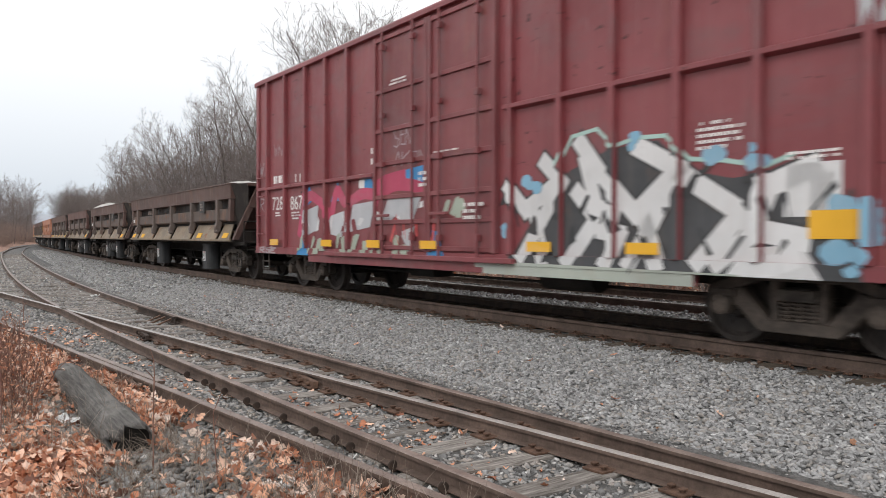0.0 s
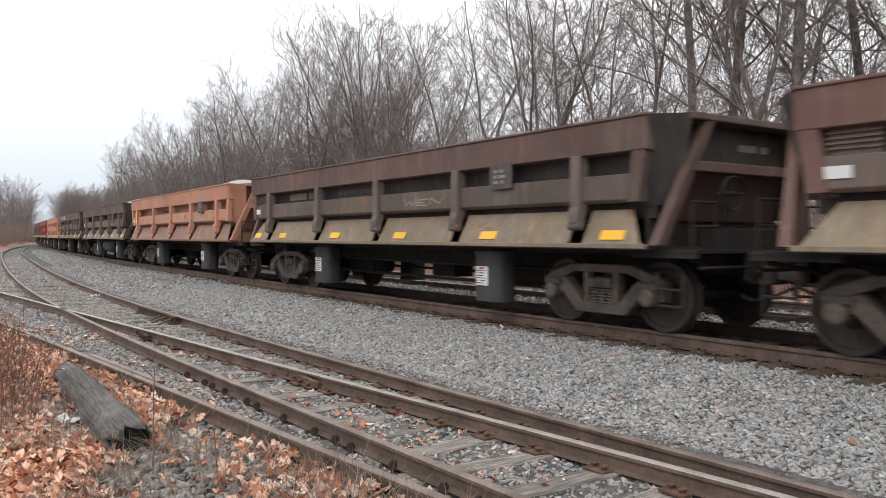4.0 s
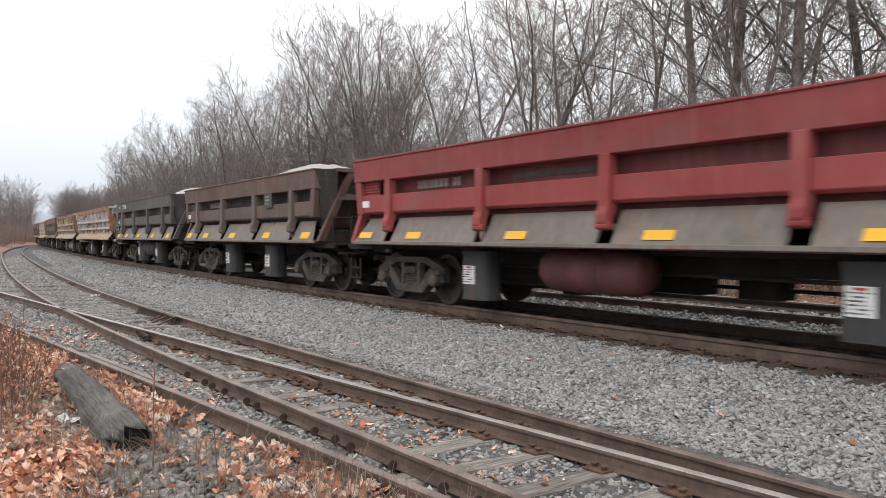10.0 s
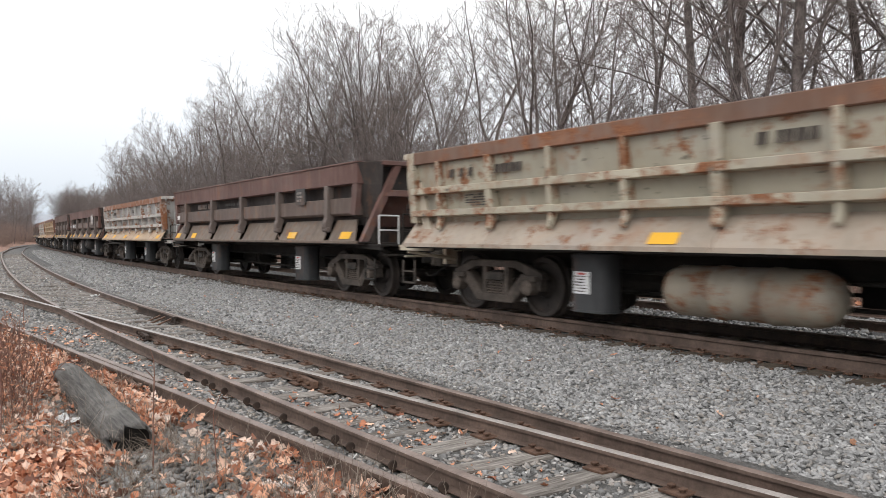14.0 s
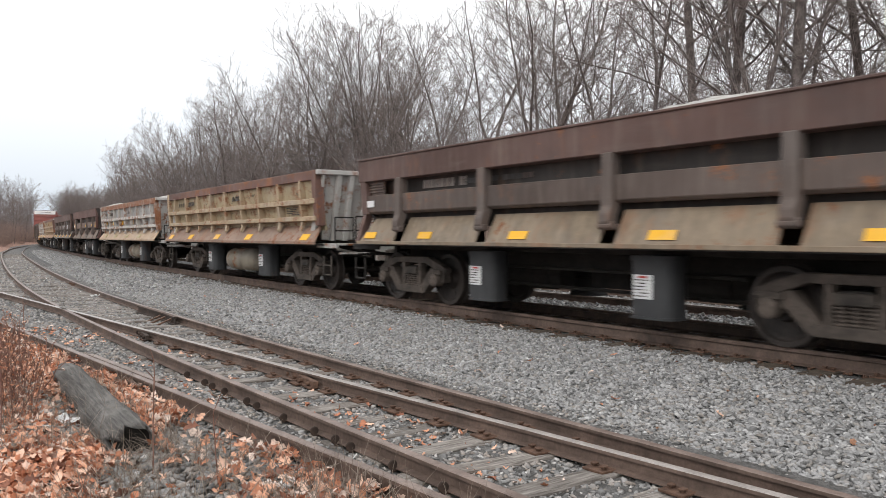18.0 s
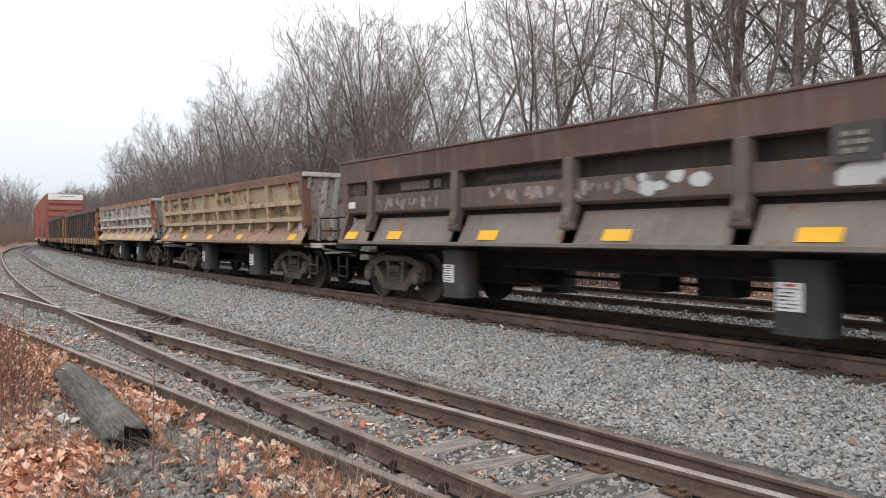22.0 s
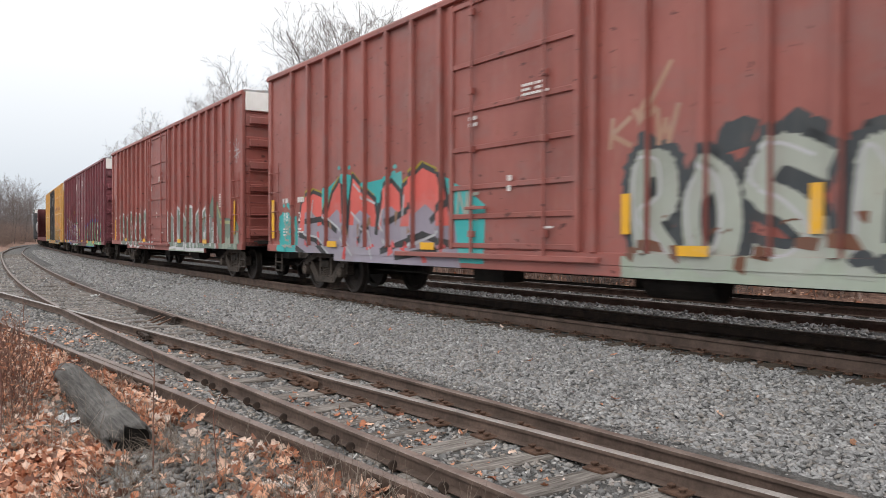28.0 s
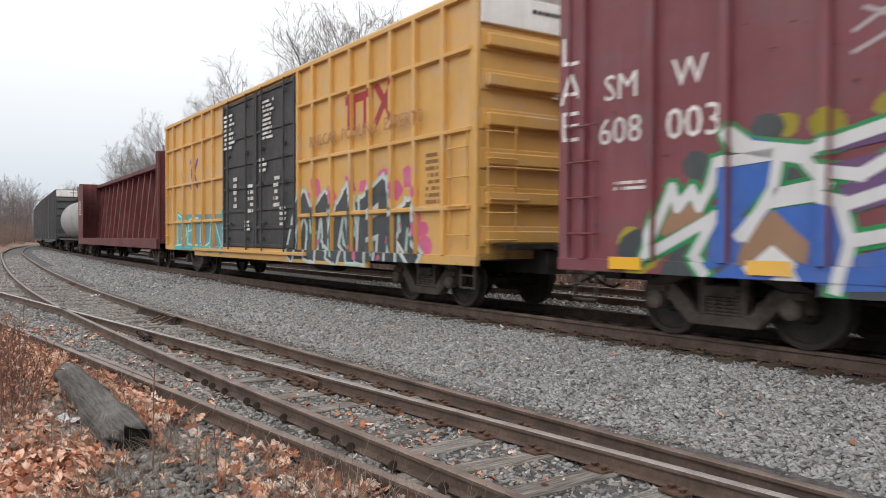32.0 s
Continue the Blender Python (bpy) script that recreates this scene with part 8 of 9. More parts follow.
# ---- bare winter trees ----
def tree_meshes(seed, tall, fork=0.35, leaders=3, wide=0.4, limbs=4, twig_r=0.0065, fine=1.0):
    """A bare tree: trunk, ascending leaders and limbs, then branchlets and twigs that curve up."""
    r = random.Random(seed)
    trunk, crown = Geo(), Geo()

    def grow(geo, p, d, length, r0, r1, segs, wobble, lift, sides):
        pts = [(p, d)]
        for i in range(segs):
            d = (d + Vector((r.gauss(0, wobble), r.gauss(0, wobble), r.gauss(0, wobble) + lift))).normalized()
            q = p + d * (length / segs)
            geo.tube(p, q, r0 + (r1 - r0) * i / segs, r0 + (r1 - r0) * (i + 1) / segs, n=sides, caps=False)
            p = q
            pts.append((p, d))
        return pts

    def along(pts, t):
        f = max(0.0, min(t, 0.999)) * (len(pts) - 1)
        i = int(f)
        return pts[i][0].lerp(pts[i + 1][0], f - i), pts[i + 1][1]

    def aside(d, turn, angle):
        u = d.orthogonal().normalized()
        w = d.cross(u)
        return (d * math.cos(angle) + (u * math.cos(turn) + w * math.sin(turn)) * math.sin(angle)).normalized()

    def twigs(pts, length, count, rad):
        for k in range(count):
            p, d = along(pts, 0.12 + 0.88 * (k + r.random()) / count)
            tw = grow(crown, p, aside(d, r.uniform(0, 6.28), r.uniform(0.45, 0.95)), length * r.uniform(0.6, 1.25), rad, rad * 0.6, 2, 0.10, 0.10, 3)
            for _ in range(2):
                p2, d2 = along(tw, r.uniform(0.15, 0.9))
                grow(crown, p2, aside(d2, r.uniform(0, 6.28), r.uniform(0.4, 0.8)), length * r.uniform(0.3, 0.6), rad * 0.75, rad * 0.5, 1, 0.05, 0.08, 3)

    def bough(p, d, length, r0, lift):
        """A limb with its branches, branchlets and twigs."""
        main = grow(trunk, p, d, length, r0, 0.012, 8, 0.10, lift, 6)
        n1 = max(6, int(length * 1.9))
        for i in range(n1):
            t = 0.16 + 0.84 * (i + r.random()) / n1
            p1, d1 = along(main, t)
            l1 = length * (0.52 - 0.34 * t) * r.uniform(0.7, 1.2)
            b1 = grow(trunk, p1, aside(d1, i * 2.4 + r.uniform(-0.5, 0.5), r.uniform(0.55, 0.95)), l1, max(0.012, r0 * 0.42 * (1.15 - t)), 0.008, 5, 0.13, 0.075, 4)
            n2 = max(3, int(l1 * 2.6))
            for j in range(n2):
                t2 = 0.18 + 0.82 * (j + r.random()) / n2
                p2, d2 = along(b1, t2)
                l2 = l1 * (0.55 - 0.3 * t2) * r.uniform(0.7, 1.25) + 0.15
                b2 = grow(crown, p2, aside(d2, r.uniform(0, 6.28), r.uniform(0.5, 0.9)), l2, 0.011, 0.006, 3, 0.13, 0.08, 3)
                twigs(b2, 0.40 * fine, max(3, int(l2 * 4.5)), twig_r)

    rb = tall * 0.0095
    stem = grow(trunk, Vector((0, 0, -0.3)), Vector((0, 0, 1)), tall * fork, rb, rb * 0.8, 5, 0.035, 0.05, 8)
    for a in range(leaders):
        p, d = along(stem, 0.999 if a < 2 else 0.80)
        ang = a * 6.283 / leaders + r.uniform(-0.4, 0.4)
        tilt = wide * r.uniform(0.6, 1.2) if leaders > 1 else 0.05
        bough(p, Vector((math.cos(ang) * tilt, math.sin(ang) * tilt, 1)).normalized(), tall * (1 - fork) * r.uniform(0.88, 1.04), rb * (0.62 if leaders > 1 else 0.78), 0.03)
    for i in range(limbs):
        p, d = along(stem, 0.52 + 0.45 * (i + r.random()) / limbs)
        ang = i * 2.4 + r.uniform(-0.5, 0.5)
        bough(p, Vector((math.cos(ang), math.sin(ang), r.uniform(0.35, 0.9))).normalized(), tall * 0.36 * r.uniform(0.8, 1.15), rb * 0.27, 0.045)
    out = []
    for g, nm in ((trunk, "trunk"), (crown, "crown")):
        me = bpy.data.meshes.new(nm)
        me.from_pydata(g.v, [], g.f)
        me.polygons.foreach_set("use_smooth", [True] * len(me.polygons))
        out.append(me)
    return out


def shrub_mesh(seed, tall, stems=16):
    r = random.Random(seed)
    g = Geo()
    for i in range(stems):
        p = Vector((r.gauss(0, 0.35), r.gauss(0, 0.35), -0.2))
        d = Vector((r.gauss(0, 0.28), r.gauss(0, 0.28), 1)).normalized()
        ln = tall * r.uniform(0.6, 1.1)
        for sgm in range(5):
            d = (d + Vector((r.gauss(0, 0.15), r.gauss(0, 0.15), 0.03))).normalized()
            q = p + d * ln / 5
            g.tube(p, q, 0.018 - sgm * 0.003, 0.015 - sgm * 0.003, n=3, caps=False)
            for k in range(5):
                e = (d + Vector((r.gauss(0, 0.6), r.gauss(0, 0.6), r.gauss(0.1, 0.4)))).normalized()
                b = p.lerp(q, r.random())
                c = b + e * r.uniform(0.3, 0.8)
                g.tube(b, c, 0.008, 0.005, n=3, caps=False)
                for w in range(2):
                    f = (e + Vector((r.gauss(0, 0.5), r.gauss(0, 0.5), r.gauss(0, 0.4)))).normalized()
                    b2 = b.lerp(c, r.uniform(0.3, 1))
                    g.tube(b2, b2 + f * r.uniform(0.15, 0.4), 0.006, 0.004, n=3, caps=False)
            p = q
    me = bpy.data.meshes.new("shrub")
    me.from_pydata(g.v, [], g.f)
    return me


TREES = [tree_meshes(11, 14.0, 0.42, 2, 0.40, 5), tree_meshes(23, 14.0, 0.36, 5, 0.72, 5), tree_meshes(37, 14.0, 0.56, 1, 0.1, 7), tree_meshes(41, 14.0, 0.32, 4, 0.58, 4), tree_meshes(53, 14.0, 0.38, 2, 0.48, 6)]
SHRUBS = [shrub_mesh(3, 3.6), shrub_mesh(7, 4.4, 20), shrub_mesh(9, 2.6, 14)]
r_tree = random.Random(77)


def plant_tree(s, l, kind, size, turn, twigs=None):
    x, y = (float(v) for v in on_line(s, l))
    z = float(ground_height([x], [y])[0])
    trunk, crown = TREES[kind]
    m = pose(x, y, z, r_tree.uniform(-3, 3), r_tree.uniform(-3, 3), turn) @ Matrix.Scale(size, 4)
    ob = thing("tree", trunk, M_BARK, m, "leafless deciduous tree with grey bark", "tree", "trees behind the tracks")
    part("crown", crown, twigs or M_TWIG, ob, "bare twigs")
    return ob


def plant_shrub(s, l, kind, size, mat=None):
    x, y = (float(v) for v in on_line(s, l))
    z = float(ground_height([x], [y])[0])
    thing("shrub", SHRUBS[kind], mat or M_TWIGRED, pose(x, y, z, 0, 0, r_tree.uniform(0, 360)) @ Matrix.Scale(size, 4), "tangled leafless reddish shrub", "shrub", "shrubs behind the tracks")


def pine_meshes(seed, tall):
    r = random.Random(seed)
    g, n = Geo(), Geo()
    g.tube((0, 0, -0.3), (0, 0, tall), tall * 0.012, 0.02, n=7, caps=False)
    for i in range(46):
        z = tall * (0.30 + 0.68 * i / 46)
        a = i * 2.4
        ln = (tall - z) * 0.34 + 0.5
        d = Vector((math.cos(a), math.sin(a), r.uniform(-0.05, 0.35))).normalized()
        p = Vector((0, 0, z))
        g.tube(p, p + d * ln, 0.03, 0.008, n=4, caps=False)
        for k in range(34):
            q = p + d * ln * r.uniform(0.3, 1.05) + Vector((r.gauss(0, 0.16), r.gauss(0, 0.16), r.gauss(0, 0.10)))
            e = (d + Vector((r.gauss(0, 0.7), r.gauss(0, 0.7), r.gauss(0.2, 0.5)))).normalized()
            n.tube(q, q + e * r.uniform(0.12, 0.28), 0.016, 0.004, n=3, caps=False)
    return g.mesh("trunk"), n.mesh("needles")


M_NEEDLE = rough_stuff("pine_needles", (0.035, 0.055, 0.028), (0.085, 0.115, 0.060), 3.0)
PINES = [pine_meshes(5, 12.0), pine_meshes(6, 14.0)]

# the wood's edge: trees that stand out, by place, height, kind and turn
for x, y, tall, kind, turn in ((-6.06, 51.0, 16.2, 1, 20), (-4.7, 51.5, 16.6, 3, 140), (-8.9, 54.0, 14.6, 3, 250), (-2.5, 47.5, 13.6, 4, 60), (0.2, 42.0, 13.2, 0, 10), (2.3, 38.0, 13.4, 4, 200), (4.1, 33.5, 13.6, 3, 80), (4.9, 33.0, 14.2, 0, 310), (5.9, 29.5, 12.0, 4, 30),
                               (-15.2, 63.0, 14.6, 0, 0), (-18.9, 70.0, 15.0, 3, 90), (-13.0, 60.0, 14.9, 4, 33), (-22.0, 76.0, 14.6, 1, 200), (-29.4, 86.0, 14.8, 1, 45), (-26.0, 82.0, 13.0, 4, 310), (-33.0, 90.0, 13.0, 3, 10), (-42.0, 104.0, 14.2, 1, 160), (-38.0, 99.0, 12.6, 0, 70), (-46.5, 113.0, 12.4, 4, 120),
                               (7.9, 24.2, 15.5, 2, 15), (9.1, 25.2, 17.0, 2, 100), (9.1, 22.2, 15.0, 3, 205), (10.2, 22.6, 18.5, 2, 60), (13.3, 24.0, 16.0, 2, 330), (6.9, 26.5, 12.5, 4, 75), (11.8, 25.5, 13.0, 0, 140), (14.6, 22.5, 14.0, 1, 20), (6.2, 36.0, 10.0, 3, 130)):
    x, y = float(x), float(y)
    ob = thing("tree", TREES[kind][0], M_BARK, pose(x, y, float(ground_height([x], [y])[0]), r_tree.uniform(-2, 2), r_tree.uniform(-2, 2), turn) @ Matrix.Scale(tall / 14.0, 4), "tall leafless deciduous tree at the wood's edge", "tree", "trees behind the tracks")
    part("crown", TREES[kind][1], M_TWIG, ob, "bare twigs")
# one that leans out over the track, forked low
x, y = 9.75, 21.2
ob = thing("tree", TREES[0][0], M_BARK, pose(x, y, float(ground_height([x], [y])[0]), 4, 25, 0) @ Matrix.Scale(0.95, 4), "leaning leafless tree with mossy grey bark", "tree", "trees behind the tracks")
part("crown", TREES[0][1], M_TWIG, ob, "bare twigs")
# the rows between and behind them
s = -128.0
while s < 26:
    if s < -24 or s > 8:
        plant_tree(s + r_tree.uniform(-1.2, 1.2), r_tree.uniform(12.5, 17.0), r_tree.choice((0, 1, 3, 4)), r_tree.uniform(0.62, 0.86), r_tree.uniform(0, 360))
    s += r_tree.uniform(3.6, 5.6)
s = -190.0
while s < -100:
    plant_tree(s, r_tree.uniform(8.0, 12.5), r_tree.randrange(5), r_tree.uniform(0.55, 0.8), r_tree.uniform(0, 360))
    s += r_tree.uniform(2.6, 4.2)
s = -175.0
while s < 40:
    plant_tree(s, r_tree.uniform(19.0, 27.0) + (5 if s > -30 else 0), r_tree.choice((0, 1, 3, 4)), r_tree.uniform(0.74, 0.95), r_tree.uniform(0, 360))
    s += r_tree.uniform(2.8, 4.4) if s < -40 else r_tree.uniform(5.0, 7.5)
s = -170.0
while s < 50:
    plant_tree(s, r_tree.uniform(28.0, 44.0), r_tree.randrange(5), r_tree.uniform(0.8, 1.05), r_tree.uniform(0, 360))
    s += r_tree.uniform(7.0, 10.0) if s < -40 else 14.0
s = -150.0
while s < 26:
    plant_shrub(s, r_tree.uniform(8.6, 13.0), r_tree.randrange(3), r_tree.uniform(0.8, 1.25), M_TWIGRED if r_tree.random() < 0.6 else M_TWIG)
    s += r_tree.uniform(0.9, 1.9)
# a few pines among the bare trees
for s, l, kind, size in ((4.5, 24.0, 0, 0.85), (-3.0, 26.0, 0, 0.9), (13.5, 19.0, 1, 0.8), (15.0, 22.0, 0, 1.0), (9.5, 28.0, 1, 0.8), (-2.4, 24.0, 0, 0.85), (-11.5, 19.0, 0, 0.5)):
    x, y = (float(v) for v in on_line(s, l))
    m = pose(x, y, float(ground_height([x], [y])[0]), 0, 0, s * 40) @ Matrix.Scale(size, 4)
    ob = thing("pine_tree", PINES[kind][0], M_BARK, m, "dark green pine among bare trees", "tree", "pines in the wood")
    part("needles", PINES[kind][1], M_NEEDLE, ob, "dark green needles")


# the thicket that closes the wood behind: thin stems past counting
def thicket(n, s0, s1, l0, l1, lo, hi, seed):
    g = np.random.default_rng(seed)
    s, l = g.uniform(s0, s1, n), g.uniform(l0, l1, n)
    x, y = on_line(s, l)
    keep = (x / y < -0.526) | (x / y > -0.486)
    x, y, n = x[keep], y[keep], int(keep.sum())
    base = np.stack([x, y, ground_height(x, y) - 0.1], 1)
    tall = g.uniform(lo, hi, n)
    lean = g.normal(0, 0.10, (n, 2))
    quads, verts, at = [], [], 0
    top = base + np.c_[lean * tall[:, None], tall]
    segs = [(base, base * 0.5 + top * 0.5, 0.035, 0.022), (base * 0.5 + top * 0.5, top, 0.022, 0.007)]
    for k in range(9):
        f = g.uniform(0.25, 0.98, n)[:, None]
        p = base * (1 - f) + top * f
        d = g.normal(0, 1, (n, 3)) * np.array([1, 1, 0.5]) + np.array([0, 0, 0.7])
        d /= np.linalg.norm(d, axis=1)[:, None]
        e = p + d * g.uniform(0.5, 1.7, n)[:, None]
        segs.append((p, e, 0.010, 0.005))
        for j in range(2):
            f2 = g.uniform(0.3, 1.0, n)[:, None]
            q = p * (1 - f2) + e * f2
            d2 = d + g.normal(0, 0.6, (n, 3))
            segs.append((q, q + d2 * g.uniform(0.2, 0.5, n)[:, None], 0.007, 0.004))
    for a, b, ra, rb in segs:
        d = b - a
        u = np.cross(d, np.array([0.3, 0.9, 0.2]))
        u /= np.linalg.norm(u, axis=1)[:, None]
        w = np.cross(d, u)
        w /= np.linalg.norm(w, axis=1)[:, None]
        ring = [np.cos(t) * u + np.sin(t) * w for t in (0, 2.094, 4.189)]
        verts.append(np.stack([a + q * ra for q in ring] + [b + q * rb for q in ring], 1).reshape(-1, 3))
        quads.append((np.array([(0, 1, 4, 3), (1, 2, 5, 4), (2, 0, 3, 5)])[None] + (np.arange(n) * 6)[:, None, None] + at).reshape(-1, 4))
        at += n * 6
    me = bpy.data.meshes.new("thicket")
    v, q = np.concatenate(verts), np.concatenate(quads)
    me.vertices.add(len(v))
    me.vertices.foreach_set("co", v.astype(np.float32).ravel())
    me.loops.add(q.size)
    me.loops.foreach_set("vertex_index", q.astype(np.int32).ravel())
    me.polygons.add(len(q))
    me.polygons.foreach_set("loop_start", np.arange(0, q.size, 4, dtype=np.int32))
    me.update(calc_edges=True)
    return me


thing("thicket", thicket(2600, -190, 45, 20, 46, 4.0, 8.5, 3), M_TWIG, Matrix(), "dense thicket of thin bare saplings", "woods", kind="stuff")
thing("thicket", thicket(900, -135, -45, 13, 26, 4.5, 8.5, 6), M_TWIG, Matrix(), "dense thicket of thin bare saplings beside the curve", "woods", kind="stuff")
thing("far_wood", thicket(1500, -262, -196, -20, -5.0, 7.0, 12.5, 8), M_TWIG, Matrix(), "grey leafless wood where the line curves away", "woods", kind="stuff")
thing("brush", thicket(1500, -170, 30, 8.5, 17, 1.8, 4.6, 4), M_TWIGRED, Matrix(), "reddish leafless brush at the wood's edge", "woods", kind="stuff")
thing("bank_brush", thicket(1700, -262, -95, -26, -7.0, 1.5, 5.5, 5), M_TWIGRED, Matrix(), "leafless brush on the far bank", "woods", kind="stuff")
# the scrubby bank on the camera's side, far along the siding, with a clearing towards the hill
s = -262.0
while s < -100:
    l = -r_tree.uniform(7.5, 22.0)
    x, y = on_line(s, l)
    size = r_tree.uniform(0.62, 0.84) if s > -200 else r_tree.uniform(0.85, 1.05)
    if not -0.526 < x / y < -0.486:
        plant_tree(s, l, r_tree.randrange(5), size, r_tree.uniform(0, 360))
        plant_shrub(s + 1.3, l + r_tree.uniform(0, 2), r_tree.randrange(3), r_tree.uniform(0.8, 1.2))
        plant_shrub(s - 1.0, l + r_tree.uniform(-3, 1), r_tree.randrange(3), r_tree.uniform(0.8, 1.3), M_TWIG)
    s += r_tree.uniform(2.0, 3.0) if s < -150 else r_tree.uniform(2.6, 4.4)
plant_tree(-29.5, -9.3, 1, 0.52, 40)
# the wood that closes the view where the line curves away
s = -275.0
while s < -196:
    for l in (-r_tree.uniform(5.0, 8.0), -r_tree.uniform(8.0, 14.0), r_tree.uniform(6.5, 11.0)):
        x, y = on_line(s, l)
        if not -0.526 < x / y < -0.486:
            plant_tree(s, l, r_tree.choice((0, 1, 3, 4)), r_tree.uniform(0.9, 1.1), r_tree.uniform(0, 360))
    s += r_tree.uniform(2.8, 4.0)

# hazy wooded hill far behind, the haze mixed into its colour
vs, fs = [], []
for i in range(60):
    a = math.radians(-75 + 150 * i / 59)
    top = 38 + 18 * math.sin(i * 0.5) + 8 * math.sin(i * 1.7)
    vs += [(1500 * math.sin(a), 1500 * math.cos(a), -10), (1560 * math.sin(a), 1560 * math.cos(a), top * 0.7), (1650 * math.sin(a), 1650 * math.cos(a), top)]
for i in range(59):
    for j in range(2):
        fs.append((i * 3 + j, i * 3 + j + 3, i * 3 + j + 4, i * 3 + j + 1))
hill_me = bpy.data.meshes.new("far_hill")
hill_me.from_pydata(vs, [], fs)
thing("far_hill", hill_me, M_HILL, Matrix(), "hazy blue-grey wooded hill far away", "hill", kind="structure")

# ---- loose stones, leaves and litter ----
def joined(name, verts, faces):
    """One mesh from arrays: verts (n, 3), faces (m, k) all with k corners."""
    me = bpy.data.meshes.new(name)
    k = faces.shape[1]
    me.vertices.add(len(verts))
    me.vertices.foreach_set("co", verts.astype(np.float32).ravel())
    me.loops.add(faces.size)
    me.loops.foreach_set("vertex_index", faces.astype(np.int32).ravel())
    me.polygons.add(len(faces))
    me.polygons.foreach_set("loop_start", np.arange(0, faces.size, k, dtype=np.int32))
    me.update(calc_edges=True)
    return me


def turns(n, g, tilt):
    """n random rotations; tilt limits how far from upright."""
    a, b, c = g.uniform(0, 2 * np.pi, n), g.normal(0, tilt, n), g.normal(0, tilt, n)
    ca, sa, cb, sb, cc, sc = np.cos(a), np.sin(a), np.cos(b), np.sin(b), np.cos(c), np.sin(c)
    z, o = np.zeros(n), np.ones(n)
    rz = np.stack([ca, -sa, z, sa, ca, z, z, z, o], 1).reshape(n, 3, 3)
    rx = np.stack([o, z, z, z, cb, -sb, z, sb, cb], 1).reshape(n, 3, 3)
    ry = np.stack([cc, z, sc, z, o, z, -sc, z, cc], 1).reshape(n, 3, 3)
    return rz @ rx @ ry


CUBE = np.array([(-1, -1, -1), (1, -1, -1), (1, 1, -1), (-1, 1, -1), (-1, -1, 1), (1, -1, 1), (1, 1, 1), (-1, 1, 1)], float)
CUBE_F = np.array([(3, 2, 1, 0), (4, 5, 6, 7), (0, 1, 5, 4), (1, 2, 6, 5), (2, 3, 7, 6), (3, 0, 4, 7)])


def stones(places, size, g):
    """Angular crushed stones at the places (n, 3)."""
    n = len(places)
    v = CUBE[None] * g.uniform(0.60, 1.05, (n, 8, 3)) + g.normal(0, 0.20, (n, 8, 3))
    v[:, 4:, :2] *= g.uniform(0.55, 1.0, (n, 1, 2))
    v *= (size * g.uniform(0.6, 1.35, n) / 2)[:, None, None] * np.stack([g.uniform(0.9, 1.6, n), g.uniform(0.65, 1.05, n), g.uniform(0.26, 0.55, n)], 1)[:, None, :]
    v = np.einsum("nij,nkj->nki", turns(n, g, 0.42), v) + places[:, None, :]
    f = CUBE_F[None] + (np.arange(n) * 8)[:, None, None]
    return v.reshape(-1, 3), f.reshape(-1, 4)


BED_L, BED_Z = [p[0] for p in BED], [p[1] for p in BED]


def scatter(n, s0, s1, l0, l1, g, height, lift):
    s, l = g.uniform(s0, s1, n), g.uniform(0, 1, n)
    l = (l0(s) if callable(l0) else l0) * (1 - l) + (l1(s) if callable(l1) else l1) * l
    x, y = on_line(s, l)
    return np.stack([x, y, height(s, l) + lift * g.uniform(-0.4, 1.0, n)], 1)


rnd = np.random.default_rng(12)
bed_z = lambda s, l: np.interp(l, BED_L, BED_Z)
yard_z = lambda s, l: np.full(len(s), -0.369)
sets = []
for n, s0, s1, l0, l1, size in ((43000, 1.5, 12.0, -4.75, -1.08, 0.048), (22000, -10, 1.5, -4.7, -1.08, 0.059), (9000, -32, -10, -4.6, -0.95, 0.085), (6000, -75, -32, lambda s: siding_off(s) + 1.6, -0.95, 0.12),
                                (9000, -9, 9.5, 0.95, 6.6, 0.075)):
    sets.append(stones(scatter(n, s0, s1, l0, l1, rnd, bed_z, size * 0.22), size, rnd))
off, vv, ff = 0, [], []
for v, f in sets:
    vv.append(v), ff.append(f + off)
    off += len(v)
thing("ballast_stones", joined("ballast_stones", np.concatenate(vv), np.concatenate(ff)), M_STONE, Matrix(), "angular light grey crushed ballast stones", "gravel", kind="stuff")
sets = []
for n, s0, s1, l0, l1, size in ((17000, 0.5, 12.0, lambda s: branch_off(s) - 1.3, lambda s: siding_off(s) + 0.95, 0.041), (11000, -14, 0.5, lambda s: branch_off(s) - 1.2, lambda s: siding_off(s) + 0.95, 0.052), (5000, -50, -14, lambda s: siding_off(s) - 1.6, lambda s: siding_off(s) + 1.0, 0.085),
                                (4500, 3.0, 8.8, -8.4, -7.0, 0.05), (3500, -6, 9.0, lambda s: siding_off(s) + 0.85, lambda s: siding_off(s) + 1.5, 0.036)):
    sets.append(stones(scatter(n, s0, s1, l0, l1, rnd, yard_z, size * 0.2), size, rnd))
off, vv, ff = 0, [], []
for v, f in sets:
    vv.append(v), ff.append(f + off)
    off += len(v)
thing("yard_stones", joined("yard_stones", np.concatenate(vv), np.concatenate(ff)), M_YARDSTONE, Matrix(), "dark dirty stones between the siding ties", "gravel", kind="stuff")

